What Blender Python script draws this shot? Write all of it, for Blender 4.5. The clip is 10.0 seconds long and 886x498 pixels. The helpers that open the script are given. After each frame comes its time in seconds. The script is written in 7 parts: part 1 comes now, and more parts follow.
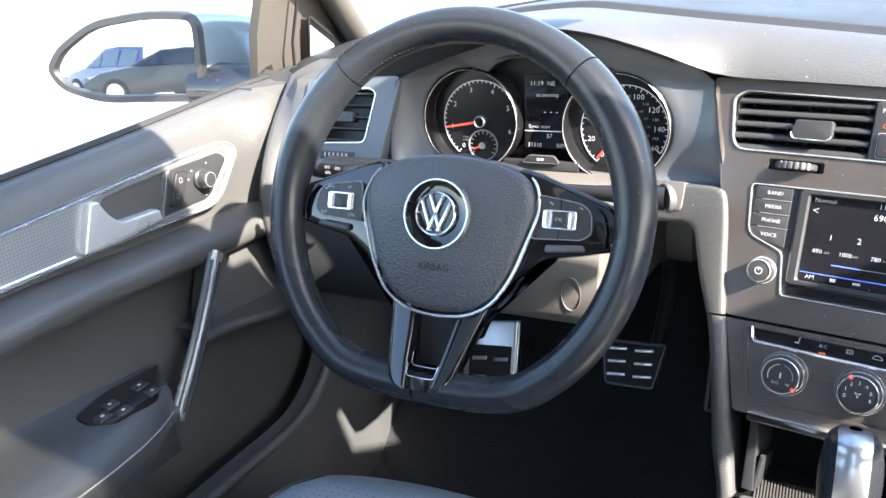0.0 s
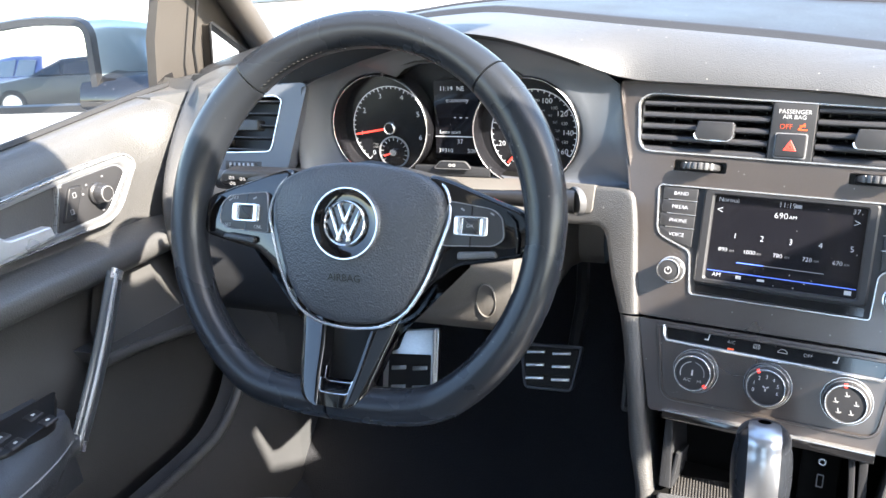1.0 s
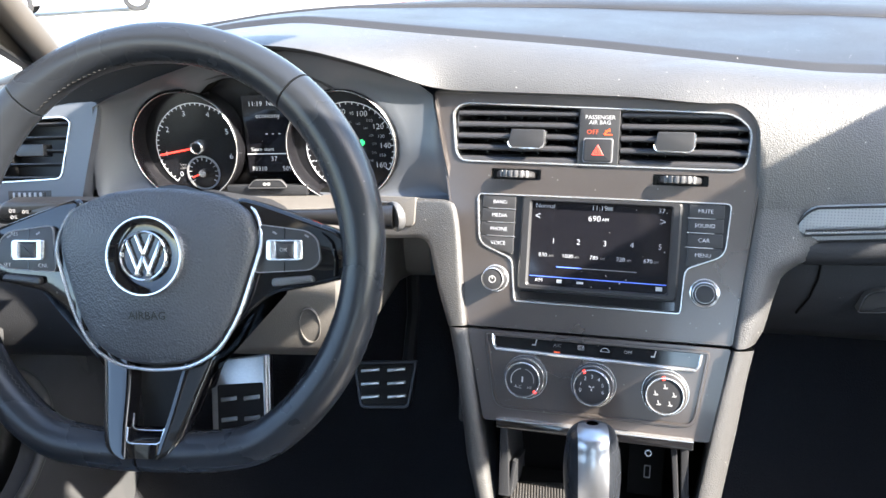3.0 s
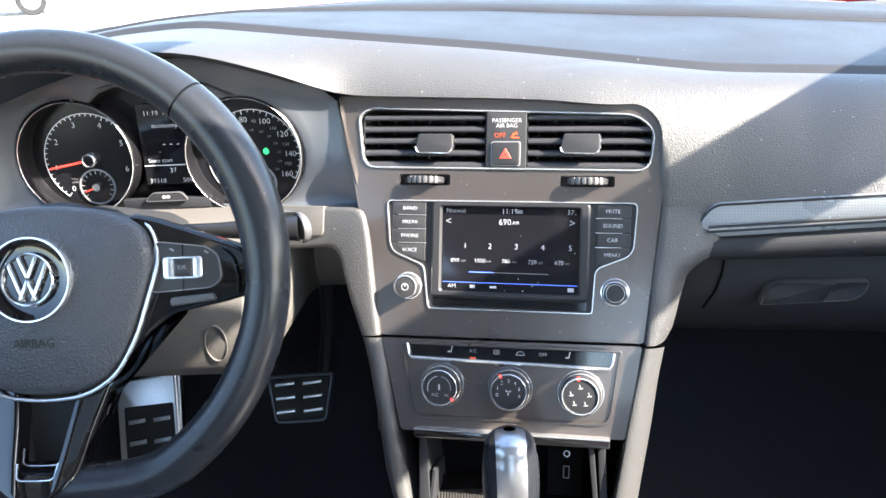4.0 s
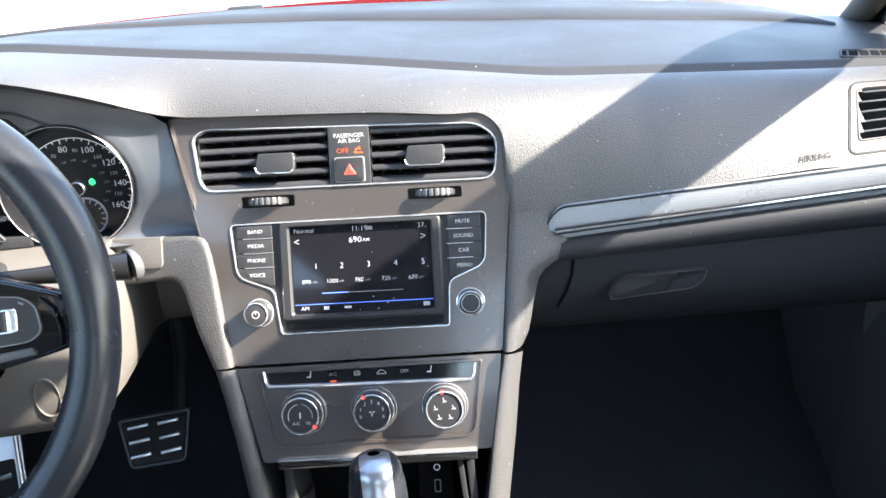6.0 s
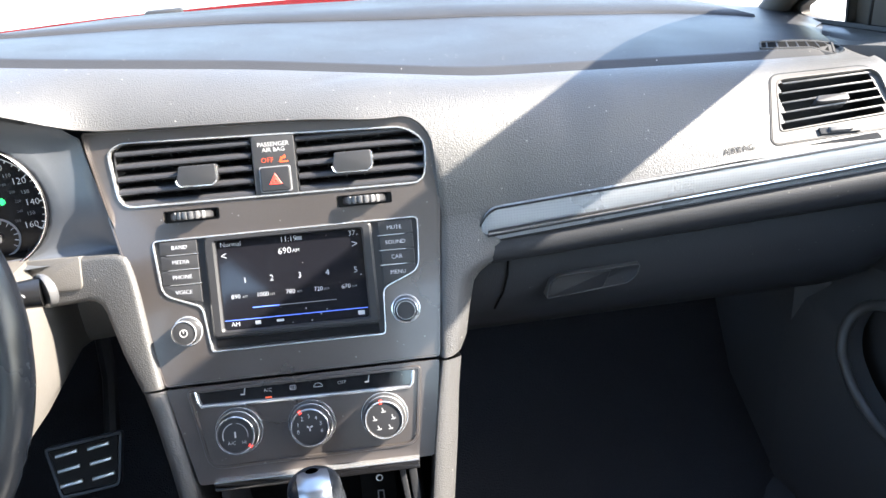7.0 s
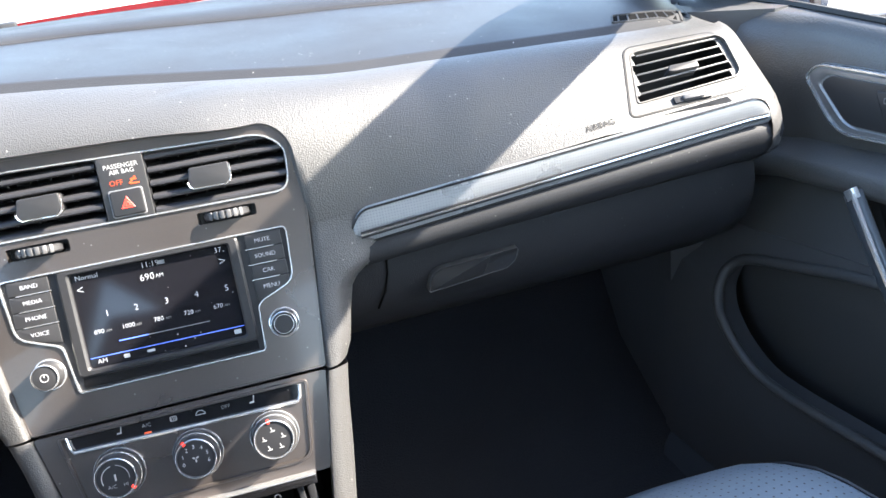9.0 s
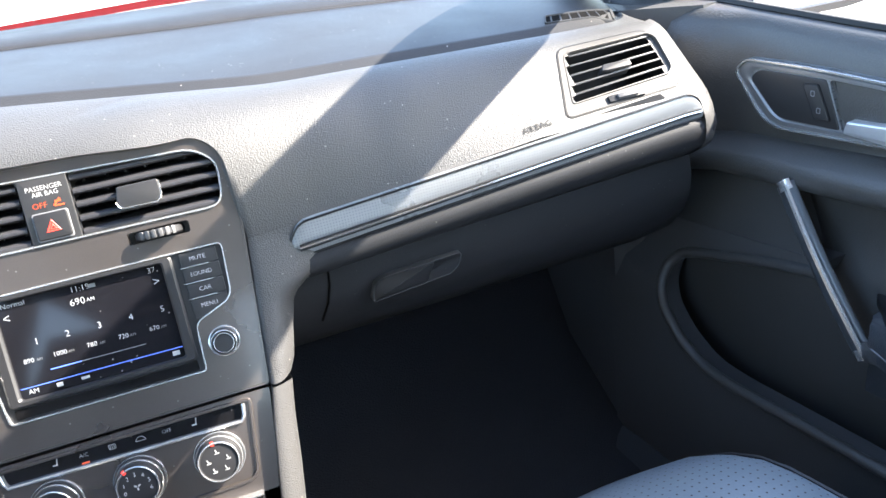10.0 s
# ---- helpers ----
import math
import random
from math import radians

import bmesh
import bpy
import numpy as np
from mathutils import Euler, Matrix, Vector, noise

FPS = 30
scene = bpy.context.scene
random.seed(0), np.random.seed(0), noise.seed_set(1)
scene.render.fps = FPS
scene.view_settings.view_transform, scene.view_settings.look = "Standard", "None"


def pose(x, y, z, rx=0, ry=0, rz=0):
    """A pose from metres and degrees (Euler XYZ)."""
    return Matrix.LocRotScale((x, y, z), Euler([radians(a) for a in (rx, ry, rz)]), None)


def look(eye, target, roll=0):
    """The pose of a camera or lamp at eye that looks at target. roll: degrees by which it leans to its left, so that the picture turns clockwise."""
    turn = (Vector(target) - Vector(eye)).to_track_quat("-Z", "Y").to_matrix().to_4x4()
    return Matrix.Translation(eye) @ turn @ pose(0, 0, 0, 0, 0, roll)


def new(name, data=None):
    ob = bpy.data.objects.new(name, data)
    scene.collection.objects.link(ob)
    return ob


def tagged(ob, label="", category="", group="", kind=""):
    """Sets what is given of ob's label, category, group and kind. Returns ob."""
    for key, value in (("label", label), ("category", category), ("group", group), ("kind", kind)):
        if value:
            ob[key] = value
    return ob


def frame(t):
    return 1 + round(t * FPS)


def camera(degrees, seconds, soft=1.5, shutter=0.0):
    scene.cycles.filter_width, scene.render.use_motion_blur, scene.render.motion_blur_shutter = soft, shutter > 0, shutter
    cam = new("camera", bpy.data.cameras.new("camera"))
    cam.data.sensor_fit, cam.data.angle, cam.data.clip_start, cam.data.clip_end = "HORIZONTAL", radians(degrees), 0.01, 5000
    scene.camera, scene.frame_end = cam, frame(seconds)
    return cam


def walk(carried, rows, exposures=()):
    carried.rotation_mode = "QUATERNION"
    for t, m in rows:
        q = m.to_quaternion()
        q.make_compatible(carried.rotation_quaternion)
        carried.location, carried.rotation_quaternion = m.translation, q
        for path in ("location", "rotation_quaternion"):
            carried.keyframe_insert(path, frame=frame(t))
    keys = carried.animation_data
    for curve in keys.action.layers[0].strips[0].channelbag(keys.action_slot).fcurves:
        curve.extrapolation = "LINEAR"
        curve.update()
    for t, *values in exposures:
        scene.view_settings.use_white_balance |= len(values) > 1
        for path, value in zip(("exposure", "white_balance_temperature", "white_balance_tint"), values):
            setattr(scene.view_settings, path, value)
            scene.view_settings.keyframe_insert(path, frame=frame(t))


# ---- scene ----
cam = camera(58.95, 10.0)
# seconds, eye x y z, yaw, pitch, roll
ROWS = [
    (0.0, -0.0538, 0.0512, 1.1195, 26.92, -21.11, -3.91),
    (0.5, -0.0544, 0.0593, 1.1163, 23.79, -21.00, -3.66),
    (1.0, -0.0526, 0.0682, 1.1149, 20.69, -20.98, -3.51),
    (1.5, -0.0509, 0.0760, 1.1145, 17.62, -21.05, -3.40),
    (2.0, -0.0488, 0.0854, 1.1136, 14.57, -21.02, -3.26),
    (2.5, -0.0461, 0.0926, 1.1123, 11.39, -20.95, -3.07),
    (4.0, -0.0346, 0.1163, 1.1123, 1.95, -21.13, -2.80),
    (4.5, -0.0296, 0.1206, 1.1147, -0.83, -21.19, -2.97),
    (5.0, -0.0251, 0.1268, 1.1142, -3.35, -21.23, -3.26),
    (5.5, -0.0198, 0.1306, 1.1160, -5.77, -21.32, -3.47),
    (7.0, -0.0011, 0.1491, 1.1246, -12.56, -22.33, -4.59),
    (7.5, 0.0054, 0.1522, 1.1223, -14.62, -22.53, -5.24),
    (8.0, 0.0120, 0.1569, 1.1241, -16.55, -23.15, -6.04),
    (8.5, 0.0202, 0.1591, 1.1286, -18.44, -23.79, -6.91),
    (9.0, 0.0285, 0.1610, 1.1296, -20.29, -24.28, -7.81),
    (9.5, 0.0368, 0.1637, 1.1311, -22.15, -24.66, -8.49),
    (10.0, 0.0418, 0.1659, 1.1325, -24.12, -24.85, -8.78),
]
walk(cam, [(t, pose(x, y, z, 0, 0, yaw) @ pose(0, 0, 0, 90 + pitch, 0, 0) @ pose(0, 0, 0, 0, 0, roll)) for t, x, y, z, yaw, pitch, roll in ROWS])

# ---- world and sun ----
SUN_TO = Vector((0.76, -0.277, 0.588)).normalized()
world = bpy.data.worlds.new("sky")
scene.world = world
world.use_nodes = True
wn = world.node_tree.nodes
sky = wn.new("ShaderNodeTexSky")
sky.sky_type = "NISHITA"
sky.sun_disc = False
sky.sun_elevation = math.asin(SUN_TO.z)
sky.sun_rotation = math.atan2(SUN_TO.x, SUN_TO.y)
wn["Background"].inputs["Strength"].default_value = 0.15
world.node_tree.links.new(sky.outputs[0], wn["Background"].inputs["Color"])
sun = new("sun", bpy.data.lights.new("sun", "SUN"))
sun.data.energy = 3.7
sun.data.angle = radians(0.6)
sun.data.color = (1.0, 0.925, 0.82)
sun.matrix_world = look(SUN_TO * 20, (0, 0, 0))
scene.view_settings.exposure = 3.2
scene.view_settings.use_white_balance = True
scene.view_settings.white_balance_temperature = 6650

# ---- materials ----
def mat(name, color, rough=0.5, metal=0.0, grain=0.0, size=400.0, vary=0.12, dirt=0.0, coat=0.0, spec=0.5, cells=False, bump=0.15):
    """A surface with colour variation at two scales, roughness wear, and a fine relief of leather cells or of noise."""
    m = bpy.data.materials.new(name)
    m.use_nodes = True
    nt = m.node_tree
    n, ln = nt.nodes, nt.links
    b = n["Principled BSDF"]
    b.inputs["Metallic"].default_value = metal
    b.inputs["Coat Weight"].default_value = coat
    b.inputs["Coat Roughness"].default_value = 0.06
    b.inputs["Specular IOR Level"].default_value = spec
    tc = n.new("ShaderNodeTexCoord")
    big = n.new("ShaderNodeTexNoise")
    big.inputs["Scale"].default_value = 9.0
    big.inputs["Detail"].default_value = 5.0
    fine = n.new("ShaderNodeTexNoise")
    fine.inputs["Scale"].default_value = size
    fine.inputs["Detail"].default_value = 3.0
    for t in (big, fine):
        ln.new(tc.outputs["Object"], t.inputs["Vector"])
    mixv = n.new("ShaderNodeMath")
    mixv.operation = "ADD"
    ln.new(big.outputs[0], mixv.inputs[0])
    ln.new(fine.outputs[0], mixv.inputs[1])
    ramp = n.new("ShaderNodeMapRange")
    ramp.inputs["From Min"].default_value = 0.6
    ramp.inputs["From Max"].default_value = 1.4
    ramp.inputs["To Min"].default_value = 1.0 - vary
    ramp.inputs["To Max"].default_value = 1.0 + vary
    ln.new(mixv.outputs[0], ramp.inputs["Value"])
    mul = n.new("ShaderNodeVectorMath")
    mul.operation = "SCALE"
    mul.inputs[0].default_value = color
    ln.new(ramp.outputs[0], mul.inputs["Scale"])
    last = mul.outputs[0]
    rr = n.new("ShaderNodeMapRange")
    rr.inputs["From Min"].default_value = 0.3
    rr.inputs["From Max"].default_value = 0.7
    rr.inputs["To Min"].default_value = max(0.02, rough * 0.88)
    rr.inputs["To Max"].default_value = min(1.0, rough * 1.12)
    ln.new(big.outputs[0], rr.inputs["Value"])
    rough_out = rr.outputs[0]
    if dirt:
        # dust specks and faint wipe marks
        vor = n.new("ShaderNodeTexVoronoi")
        vor.inputs["Scale"].default_value = 130.0
        ln.new(tc.outputs["Object"], vor.inputs["Vector"])
        lt = n.new("ShaderNodeMath")
        lt.operation = "LESS_THAN"
        lt.inputs[1].default_value = 0.10
        ln.new(vor.outputs["Distance"], lt.inputs[0])
        pick = n.new("ShaderNodeTexNoise")
        pick.inputs["Scale"].default_value = 60.0
        ln.new(tc.outputs["Object"], pick.inputs["Vector"])
        gt = n.new("ShaderNodeMath")
        gt.operation = "GREATER_THAN"
        gt.inputs[1].default_value = 0.57
        ln.new(pick.outputs[0], gt.inputs[0])
        both = n.new("ShaderNodeMath")
        both.operation = "MULTIPLY"
        ln.new(lt.outputs[0], both.inputs[0])
        ln.new(gt.outputs[0], both.inputs[1])
        amt = n.new("ShaderNodeMath")
        amt.operation = "MULTIPLY"
        amt.inputs[1].default_value = dirt
        ln.new(both.outputs[0], amt.inputs[0])
        mx = n.new("ShaderNodeMix")
        mx.data_type = "RGBA"
        ln.new(amt.outputs[0], mx.inputs["Factor"])
        ln.new(last, mx.inputs["A"])
        mx.inputs["B"].default_value = (0.45, 0.43, 0.40, 1)
        last = mx.outputs["Result"]
    ln.new(last, b.inputs["Base Color"])
    ln.new(rough_out, b.inputs["Roughness"])
    if grain:
        bp = n.new("ShaderNodeBump")
        bp.inputs["Strength"].default_value = bump
        bp.inputs["Distance"].default_value = grain
        if cells:
            v = n.new("ShaderNodeTexVoronoi")
            v.inputs["Scale"].default_value = size
            warp = n.new("ShaderNodeVectorMath")
            warp.operation = "ADD"
            wob = n.new("ShaderNodeTexNoise")
            wob.inputs["Scale"].default_value = size * 0.6
            ln.new(tc.outputs["Object"], wob.inputs["Vector"])
            sc = n.new("ShaderNodeVectorMath")
            sc.operation = "SCALE"
            sc.inputs["Scale"].default_value = 0.3 / size
            ln.new(wob.outputs["Color"], sc.inputs[0])
            ln.new(tc.outputs["Object"], warp.inputs[0])
            ln.new(sc.outputs[0], warp.inputs[1])
            ln.new(warp.outputs[0], v.inputs["Vector"])
            ln.new(v.outputs["Distance"], bp.inputs["Height"])
        else:
            ln.new(fine.outputs[0], bp.inputs["Height"])
        ln.new(bp.outputs[0], b.inputs["Normal"])
    return m


def glow(name, color, strength):
    m = bpy.data.materials.new(name)
    m.use_nodes = True
    b = m.node_tree.nodes["Principled BSDF"]
    b.inputs["Base Color"].default_value = (*color, 1)
    b.inputs["Emission Color"].default_value = (*color, 1)
    b.inputs["Emission Strength"].default_value = strength
    b.inputs["Roughness"].default_value = 0.4
    return m


def pane(name, tint=(0.95, 0.97, 0.96)):
    m = bpy.data.materials.new(name)
    m.use_nodes = True
    n, ln = m.node_tree.nodes, m.node_tree.links
    n.remove(n["Principled BSDF"])
    tr, gl, fr, mx = (n.new(k) for k in ("ShaderNodeBsdfTransparent", "ShaderNodeBsdfGlossy", "ShaderNodeFresnel", "ShaderNodeMixShader"))
    tr.inputs[0].default_value = (*tint, 1)
    gl.inputs["Roughness"].default_value = 0.02
    fr.inputs["IOR"].default_value = 1.45
    ln.new(fr.outputs[0], mx.inputs[0])
    ln.new(tr.outputs[0], mx.inputs[1])
    ln.new(gl.outputs[0], mx.inputs[2])
    ln.new(mx.outputs[0], n["Material Output"].inputs[0])
    return m


def dotted(name, color, dot, pitch, rough, metal, axes, small=1.0):
    """A sheet with a regular fine dot relief, as on pressed metal trim or perforated leather."""
    m = mat(name, color, rough, metal, vary=0.08)
    nt = m.node_tree
    n, ln = nt.nodes, nt.links
    tc = n.new("ShaderNodeTexCoord")
    sep = n.new("ShaderNodeSeparateXYZ")
    ln.new(tc.outputs["Object"], sep.inputs[0])
    sines = []
    for k in axes:
        a = n.new("ShaderNodeMath")
        a.operation = "MULTIPLY"
        a.inputs[1].default_value = math.pi * 2 / pitch
        ln.new(sep.outputs[k], a.inputs[0])
        s = n.new("ShaderNodeMath")
        s.operation = "SINE"
        ln.new(a.outputs[0], s.inputs[0])
        sines.append(s)
    p = n.new("ShaderNodeMath")
    p.operation = "ADD"
    ln.new(sines[0].outputs[0], p.inputs[0])
    ln.new(sines[1].outputs[0], p.inputs[1])
    g = n.new("ShaderNodeMapRange")
    g.inputs["From Min"].default_value = small
    g.inputs["From Max"].default_value = small + 0.3
    ln.new(p.outputs[0], g.inputs["Value"])
    b = n["Principled BSDF"]
    mx = n.new("ShaderNodeMix")
    mx.data_type = "RGBA"
    ln.new(g.outputs[0], mx.inputs["Factor"])
    ln.new(b.inputs["Base Color"].links[0].from_socket, mx.inputs["A"])
    mx.inputs["B"].default_value = (*dot, 1)
    ln.new(mx.outputs["Result"], b.inputs["Base Color"])
    bp = n.new("ShaderNodeBump")
    bp.inputs["Strength"].default_value = 0.25
    bp.inputs["Distance"].default_value = 0.0003
    bp.invert = True
    ln.new(g.outputs[0], bp.inputs["Height"])
    ln.new(bp.outputs[0], b.inputs["Normal"])
    return m


M_PAD = mat("soft_dash", (0.067, 0.0665, 0.0665), 0.43, grain=0.0008, size=780, cells=True, dirt=0.5, bump=0.42)
M_PLATE = mat("mid_grey_plastic", (0.085, 0.085, 0.088), 0.42, size=900, vary=0.06, grain=0.0001)
M_VENT = mat("smooth_dash", (0.070, 0.067, 0.065), 0.40, grain=0.0002, size=900, vary=0.08)
M_TOP = mat("dash_top", (0.027, 0.028, 0.031), 0.48, spec=0.28, grain=0.0004, size=900, cells=True, dirt=0.6, bump=0.3)
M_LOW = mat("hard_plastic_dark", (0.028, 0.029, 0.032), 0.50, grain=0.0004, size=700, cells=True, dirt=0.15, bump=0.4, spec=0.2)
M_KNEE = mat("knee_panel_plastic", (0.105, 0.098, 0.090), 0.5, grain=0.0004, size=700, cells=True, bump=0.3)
M_TRIM = mat("warm_grey_lacquer", (0.150, 0.130, 0.121), 0.30, metal=0.72, coat=0.30, size=900, vary=0.06, dirt=0.5)
M_GREY = mat("satin_grey_plastic", (0.092, 0.100, 0.115), 0.38, metal=0.2, size=900, vary=0.06, grain=0.0001)
M_BLACK = mat("matt_black_plastic", (0.022, 0.022, 0.024), 0.45, grain=0.0002, size=900)
M_PIANO = mat("piano_black", (0.008, 0.008, 0.009), 0.06, coat=0.6, vary=0.05, dirt=0.25)
M_SATIN = mat("satin_silver", (0.28, 0.285, 0.295), 0.34, metal=0.6, vary=0.05)
M_LEVER = mat("bright_satin_lever", (0.66, 0.67, 0.69), 0.30, metal=0.6, vary=0.05)
M_PULL = mat("dark_satin_pull", (0.10, 0.11, 0.12), 0.28, metal=0.35, vary=0.05)
M_GEAR = mat("polished_gear_chrome", (0.46, 0.46, 0.47), 0.34, metal=0.95, vary=0.04)
M_SLAT = mat("vent_slat_plastic", (0.036, 0.036, 0.040), 0.40, grain=0.0001, size=1200)
M_STALK = mat("stalk_plastic", (0.012, 0.012, 0.013), 0.35, grain=0.0001, size=1200)
M_SHELL = mat("pale_mirror_shell", (0.30, 0.37, 0.39), 0.16, metal=0.3, coat=0.6, vary=0.05)
M_GLOSS = mat("gloss_black_spoke", (0.006, 0.006, 0.007), 0.06, spec=0.5, coat=0.5, vary=0.05, dirt=0.2)
M_CHROME = mat("satin_chrome", (0.70, 0.71, 0.72), 0.24, metal=0.8, vary=0.04)
M_BRIGHT = mat("bright_chrome", (0.82, 0.83, 0.84), 0.13, metal=0.92, vary=0.03)
M_RIM = mat("wheel_leather", (0.019, 0.0215, 0.026), 0.28, grain=0.0003, size=1300, cells=True, vary=0.15, bump=0.16, dirt=0.12, spec=0.36)
M_AIRBAG = mat("airbag_cover", (0.058, 0.062, 0.071), 0.36, grain=0.0008, size=560, cells=True, bump=0.7)
M_BUTTON = mat("button_rubber", (0.030, 0.030, 0.032), 0.42, grain=0.0001, size=1200)
M_LENS = mat("dial_face", (0.010, 0.010, 0.012), 0.25, vary=0.05)
M_SCREEN = mat("screen_glass", (0.010, 0.010, 0.013), 0.07, vary=0.05, dirt=0.8)
M_CARPET = mat("carpet", (0.0250, 0.0256, 0.0300), 0.95, grain=0.004, size=500, bump=0.8)
M_SEAT = dotted("perforated_leatherette", (0.150, 0.188, 0.226), (0.018, 0.010, 0.011), 0.0085, 0.36, 0.0, (0, 1), 1.62)
M_SEATSIDE = mat("seat_leatherette", (0.052, 0.056, 0.063), 0.36, grain=0.0005, size=600, cells=True, bump=0.4)
M_DOORTRIM = dotted("pressed_silver_trim", (0.32, 0.335, 0.355), (0.19, 0.20, 0.21), 0.0036, 0.32, 0.45, (1, 2))
M_DASHTRIM = dotted("pressed_silver_dash_trim", (0.35, 0.37, 0.39), (0.24, 0.255, 0.27), 0.0028, 0.30, 0.35, (0, 2))
M_DOOR = mat("door_vinyl", (0.070, 0.069, 0.068), 0.38, grain=0.0006, size=520, cells=True, bump=0.45)
M_RECESS = mat("recess_plastic", (0.052, 0.051, 0.050), 0.5, grain=0.0004, size=700, cells=True, bump=0.4)
M_DOORLOW = mat("door_plastic", (0.066, 0.067, 0.070), 0.5, grain=0.0004, size=700, cells=True, bump=0.4)
M_PILLAR = mat("pillar_cloth", (0.072, 0.064, 0.057), 0.75, grain=0.0004, size=900)
M_HEAD = mat("headliner_cloth", (0.45, 0.43, 0.40), 0.95, grain=0.0006, size=800)
M_RED = mat("red_car_paint", (0.27, 0.012, 0.015), 0.18, metal=0.25, coat=0.9, vary=0.03)
M_MIRROR = mat("mirror_glass", (0.90, 0.92, 0.92), 0.01, metal=1.0, vary=0.01)
M_WHITE = glow("lit_white_print", (0.62, 0.64, 0.68), 0.055)
M_PRINT = mat("white_print", (0.50, 0.50, 0.50), 0.5)
M_DIM = mat("grey_print", (0.25, 0.25, 0.26), 0.5)
M_ORANGE = glow("orange_lamp", (0.75, 0.10, 0.03), 0.07)
M_REDLIT = glow("red_lamp", (1.0, 0.06, 0.04), 0.22)
M_GREEN = glow("green_lamp", (0.03, 0.75, 0.20), 0.2)
M_BLUE = glow("blue_lamp", (0.12, 0.22, 0.95), 0.15)
M_ALU = mat("brushed_aluminium", (0.62, 0.63, 0.63), 0.32, metal=1.0, size=300, vary=0.10)
M_GLASS = pane("car_glass")
M_TINT = pane("car_glass_tinted", (0.24, 0.225, 0.19))
M_GROUND = mat("lot_concrete", (0.42, 0.40, 0.37), 0.9, grain=0.01, size=25, vary=0.12)
# near-black with hardly any gloss: recess shade put into the colour
M_DEEP = mat("shaded_recess_black", (0.006, 0.006, 0.006), 0.95, grain=0.0003, size=600, spec=0.05)
M_KICK = mat("kick_panel_plastic", (0.060, 0.062, 0.065), 0.55, grain=0.0004, size=700, cells=True, bump=0.4)
M_RUBBER = mat("black_rubber", (0.015, 0.015, 0.016), 0.7, grain=0.0003, size=600)

# ---- builders ----
from mathutils.bvhtree import BVHTree


def thing(name, at, label, category, group="", kind=""):
    ob = new(name)
    ob.location = at
    ob.empty_display_size = 0.05
    return tagged(ob, label, category, group, kind)


def hang(ob, parent):
    if parent is not None:
        ob.parent = parent
        ob.matrix_parent_inverse = parent.matrix_basis.inverted() if parent.type == "EMPTY" else Matrix.Identity(4)
    return ob


def sheet(outline, m, facing):
    """One flat pane with its front towards facing."""
    bm = bmesh.new()
    f = bm.faces.new([bm.verts.new(m @ Vector((x, y, 0.016))) for x, y in outline])
    f.normal_update()
    if f.normal.dot(Vector(facing)) < 0:
        f.normal_flip()
    return bm


def mesh_of(name, bm, material, sharp=38):
    bmesh.ops.remove_doubles(bm, verts=bm.verts, dist=1e-6)
    if not material.name.startswith("car_glass"):
        bmesh.ops.recalc_face_normals(bm, faces=bm.faces)
    lim = radians(sharp)
    for f in bm.faces:
        f.smooth = True
    for e in bm.edges:
        if len(e.link_faces) == 2 and e.calc_face_angle(0) > lim:
            e.smooth = False
    me = bpy.data.meshes.new(name)
    bm.to_mesh(me)
    bm.free()
    me.materials.append(material)
    return me


def part(name, bm, material, parent=None, label="", sharp=38):
    """Links a bmesh as one mesh object under a thing or under a part."""
    ob = new(name, mesh_of(name, bm, material, sharp))
    hang(ob, parent)
    return tagged(ob, label) if label else ob


def again(ob, m, parent):
    """One more object on the same mesh, at the pose m."""
    o = new(ob.name.split(".")[0], ob.data)
    hang(o, parent)
    o.matrix_basis = m
    if "label" in ob:
        o["label"] = ob["label"]
    return o


def rrect(u0, v0, u1, v1, r=0.003, seg=4):
    pts = []
    for cx, cy, a in ((u1 - r, v1 - r, 0), (u0 + r, v1 - r, 90), (u0 + r, v0 + r, 180), (u1 - r, v0 + r, 270)):
        for k in range(seg + 1):
            t = radians(a + 90 * k / seg)
            pts.append((cx + r * math.cos(t), cy + r * math.sin(t)))
    return pts


def rpoly(points, r=0.006, seg=4):
    """A polygon with rounded corners, counter-clockwise or clockwise; a corner may carry its own radius as third value."""
    out, n = [], len(points)
    for k in range(n):
        p0, p1, p2 = (Vector(points[j % n][:2]) for j in (k - 1, k, k + 1))
        rad = points[k][2] if len(points[k]) > 2 else r
        a, b = p0 - p1, p2 - p1
        rad = min(rad, a.length * 0.45, b.length * 0.45)
        s, e = p1 + a.normalized() * rad, p1 + b.normalized() * rad
        for j in range(seg + 1):
            t = j / seg
            out.append(tuple(s * (1 - t) ** 2 + p1 * 2 * t * (1 - t) + e * t * t))
    return out


def inset(outline, d):
    """The outline moved inwards by d."""
    n = len(outline)
    area = sum(outline[k - 1][0] * outline[k][1] - outline[k][0] * outline[k - 1][1] for k in range(n))
    s = 1 if area > 0 else -1
    out = []
    for k in range(n):
        p, q = Vector(outline[k - 1]), Vector(outline[(k + 1) % n])
        t = (q - p).normalized()
        out.append((outline[k][0] - s * t.y * d, outline[k][1] + s * t.x * d))
    return out


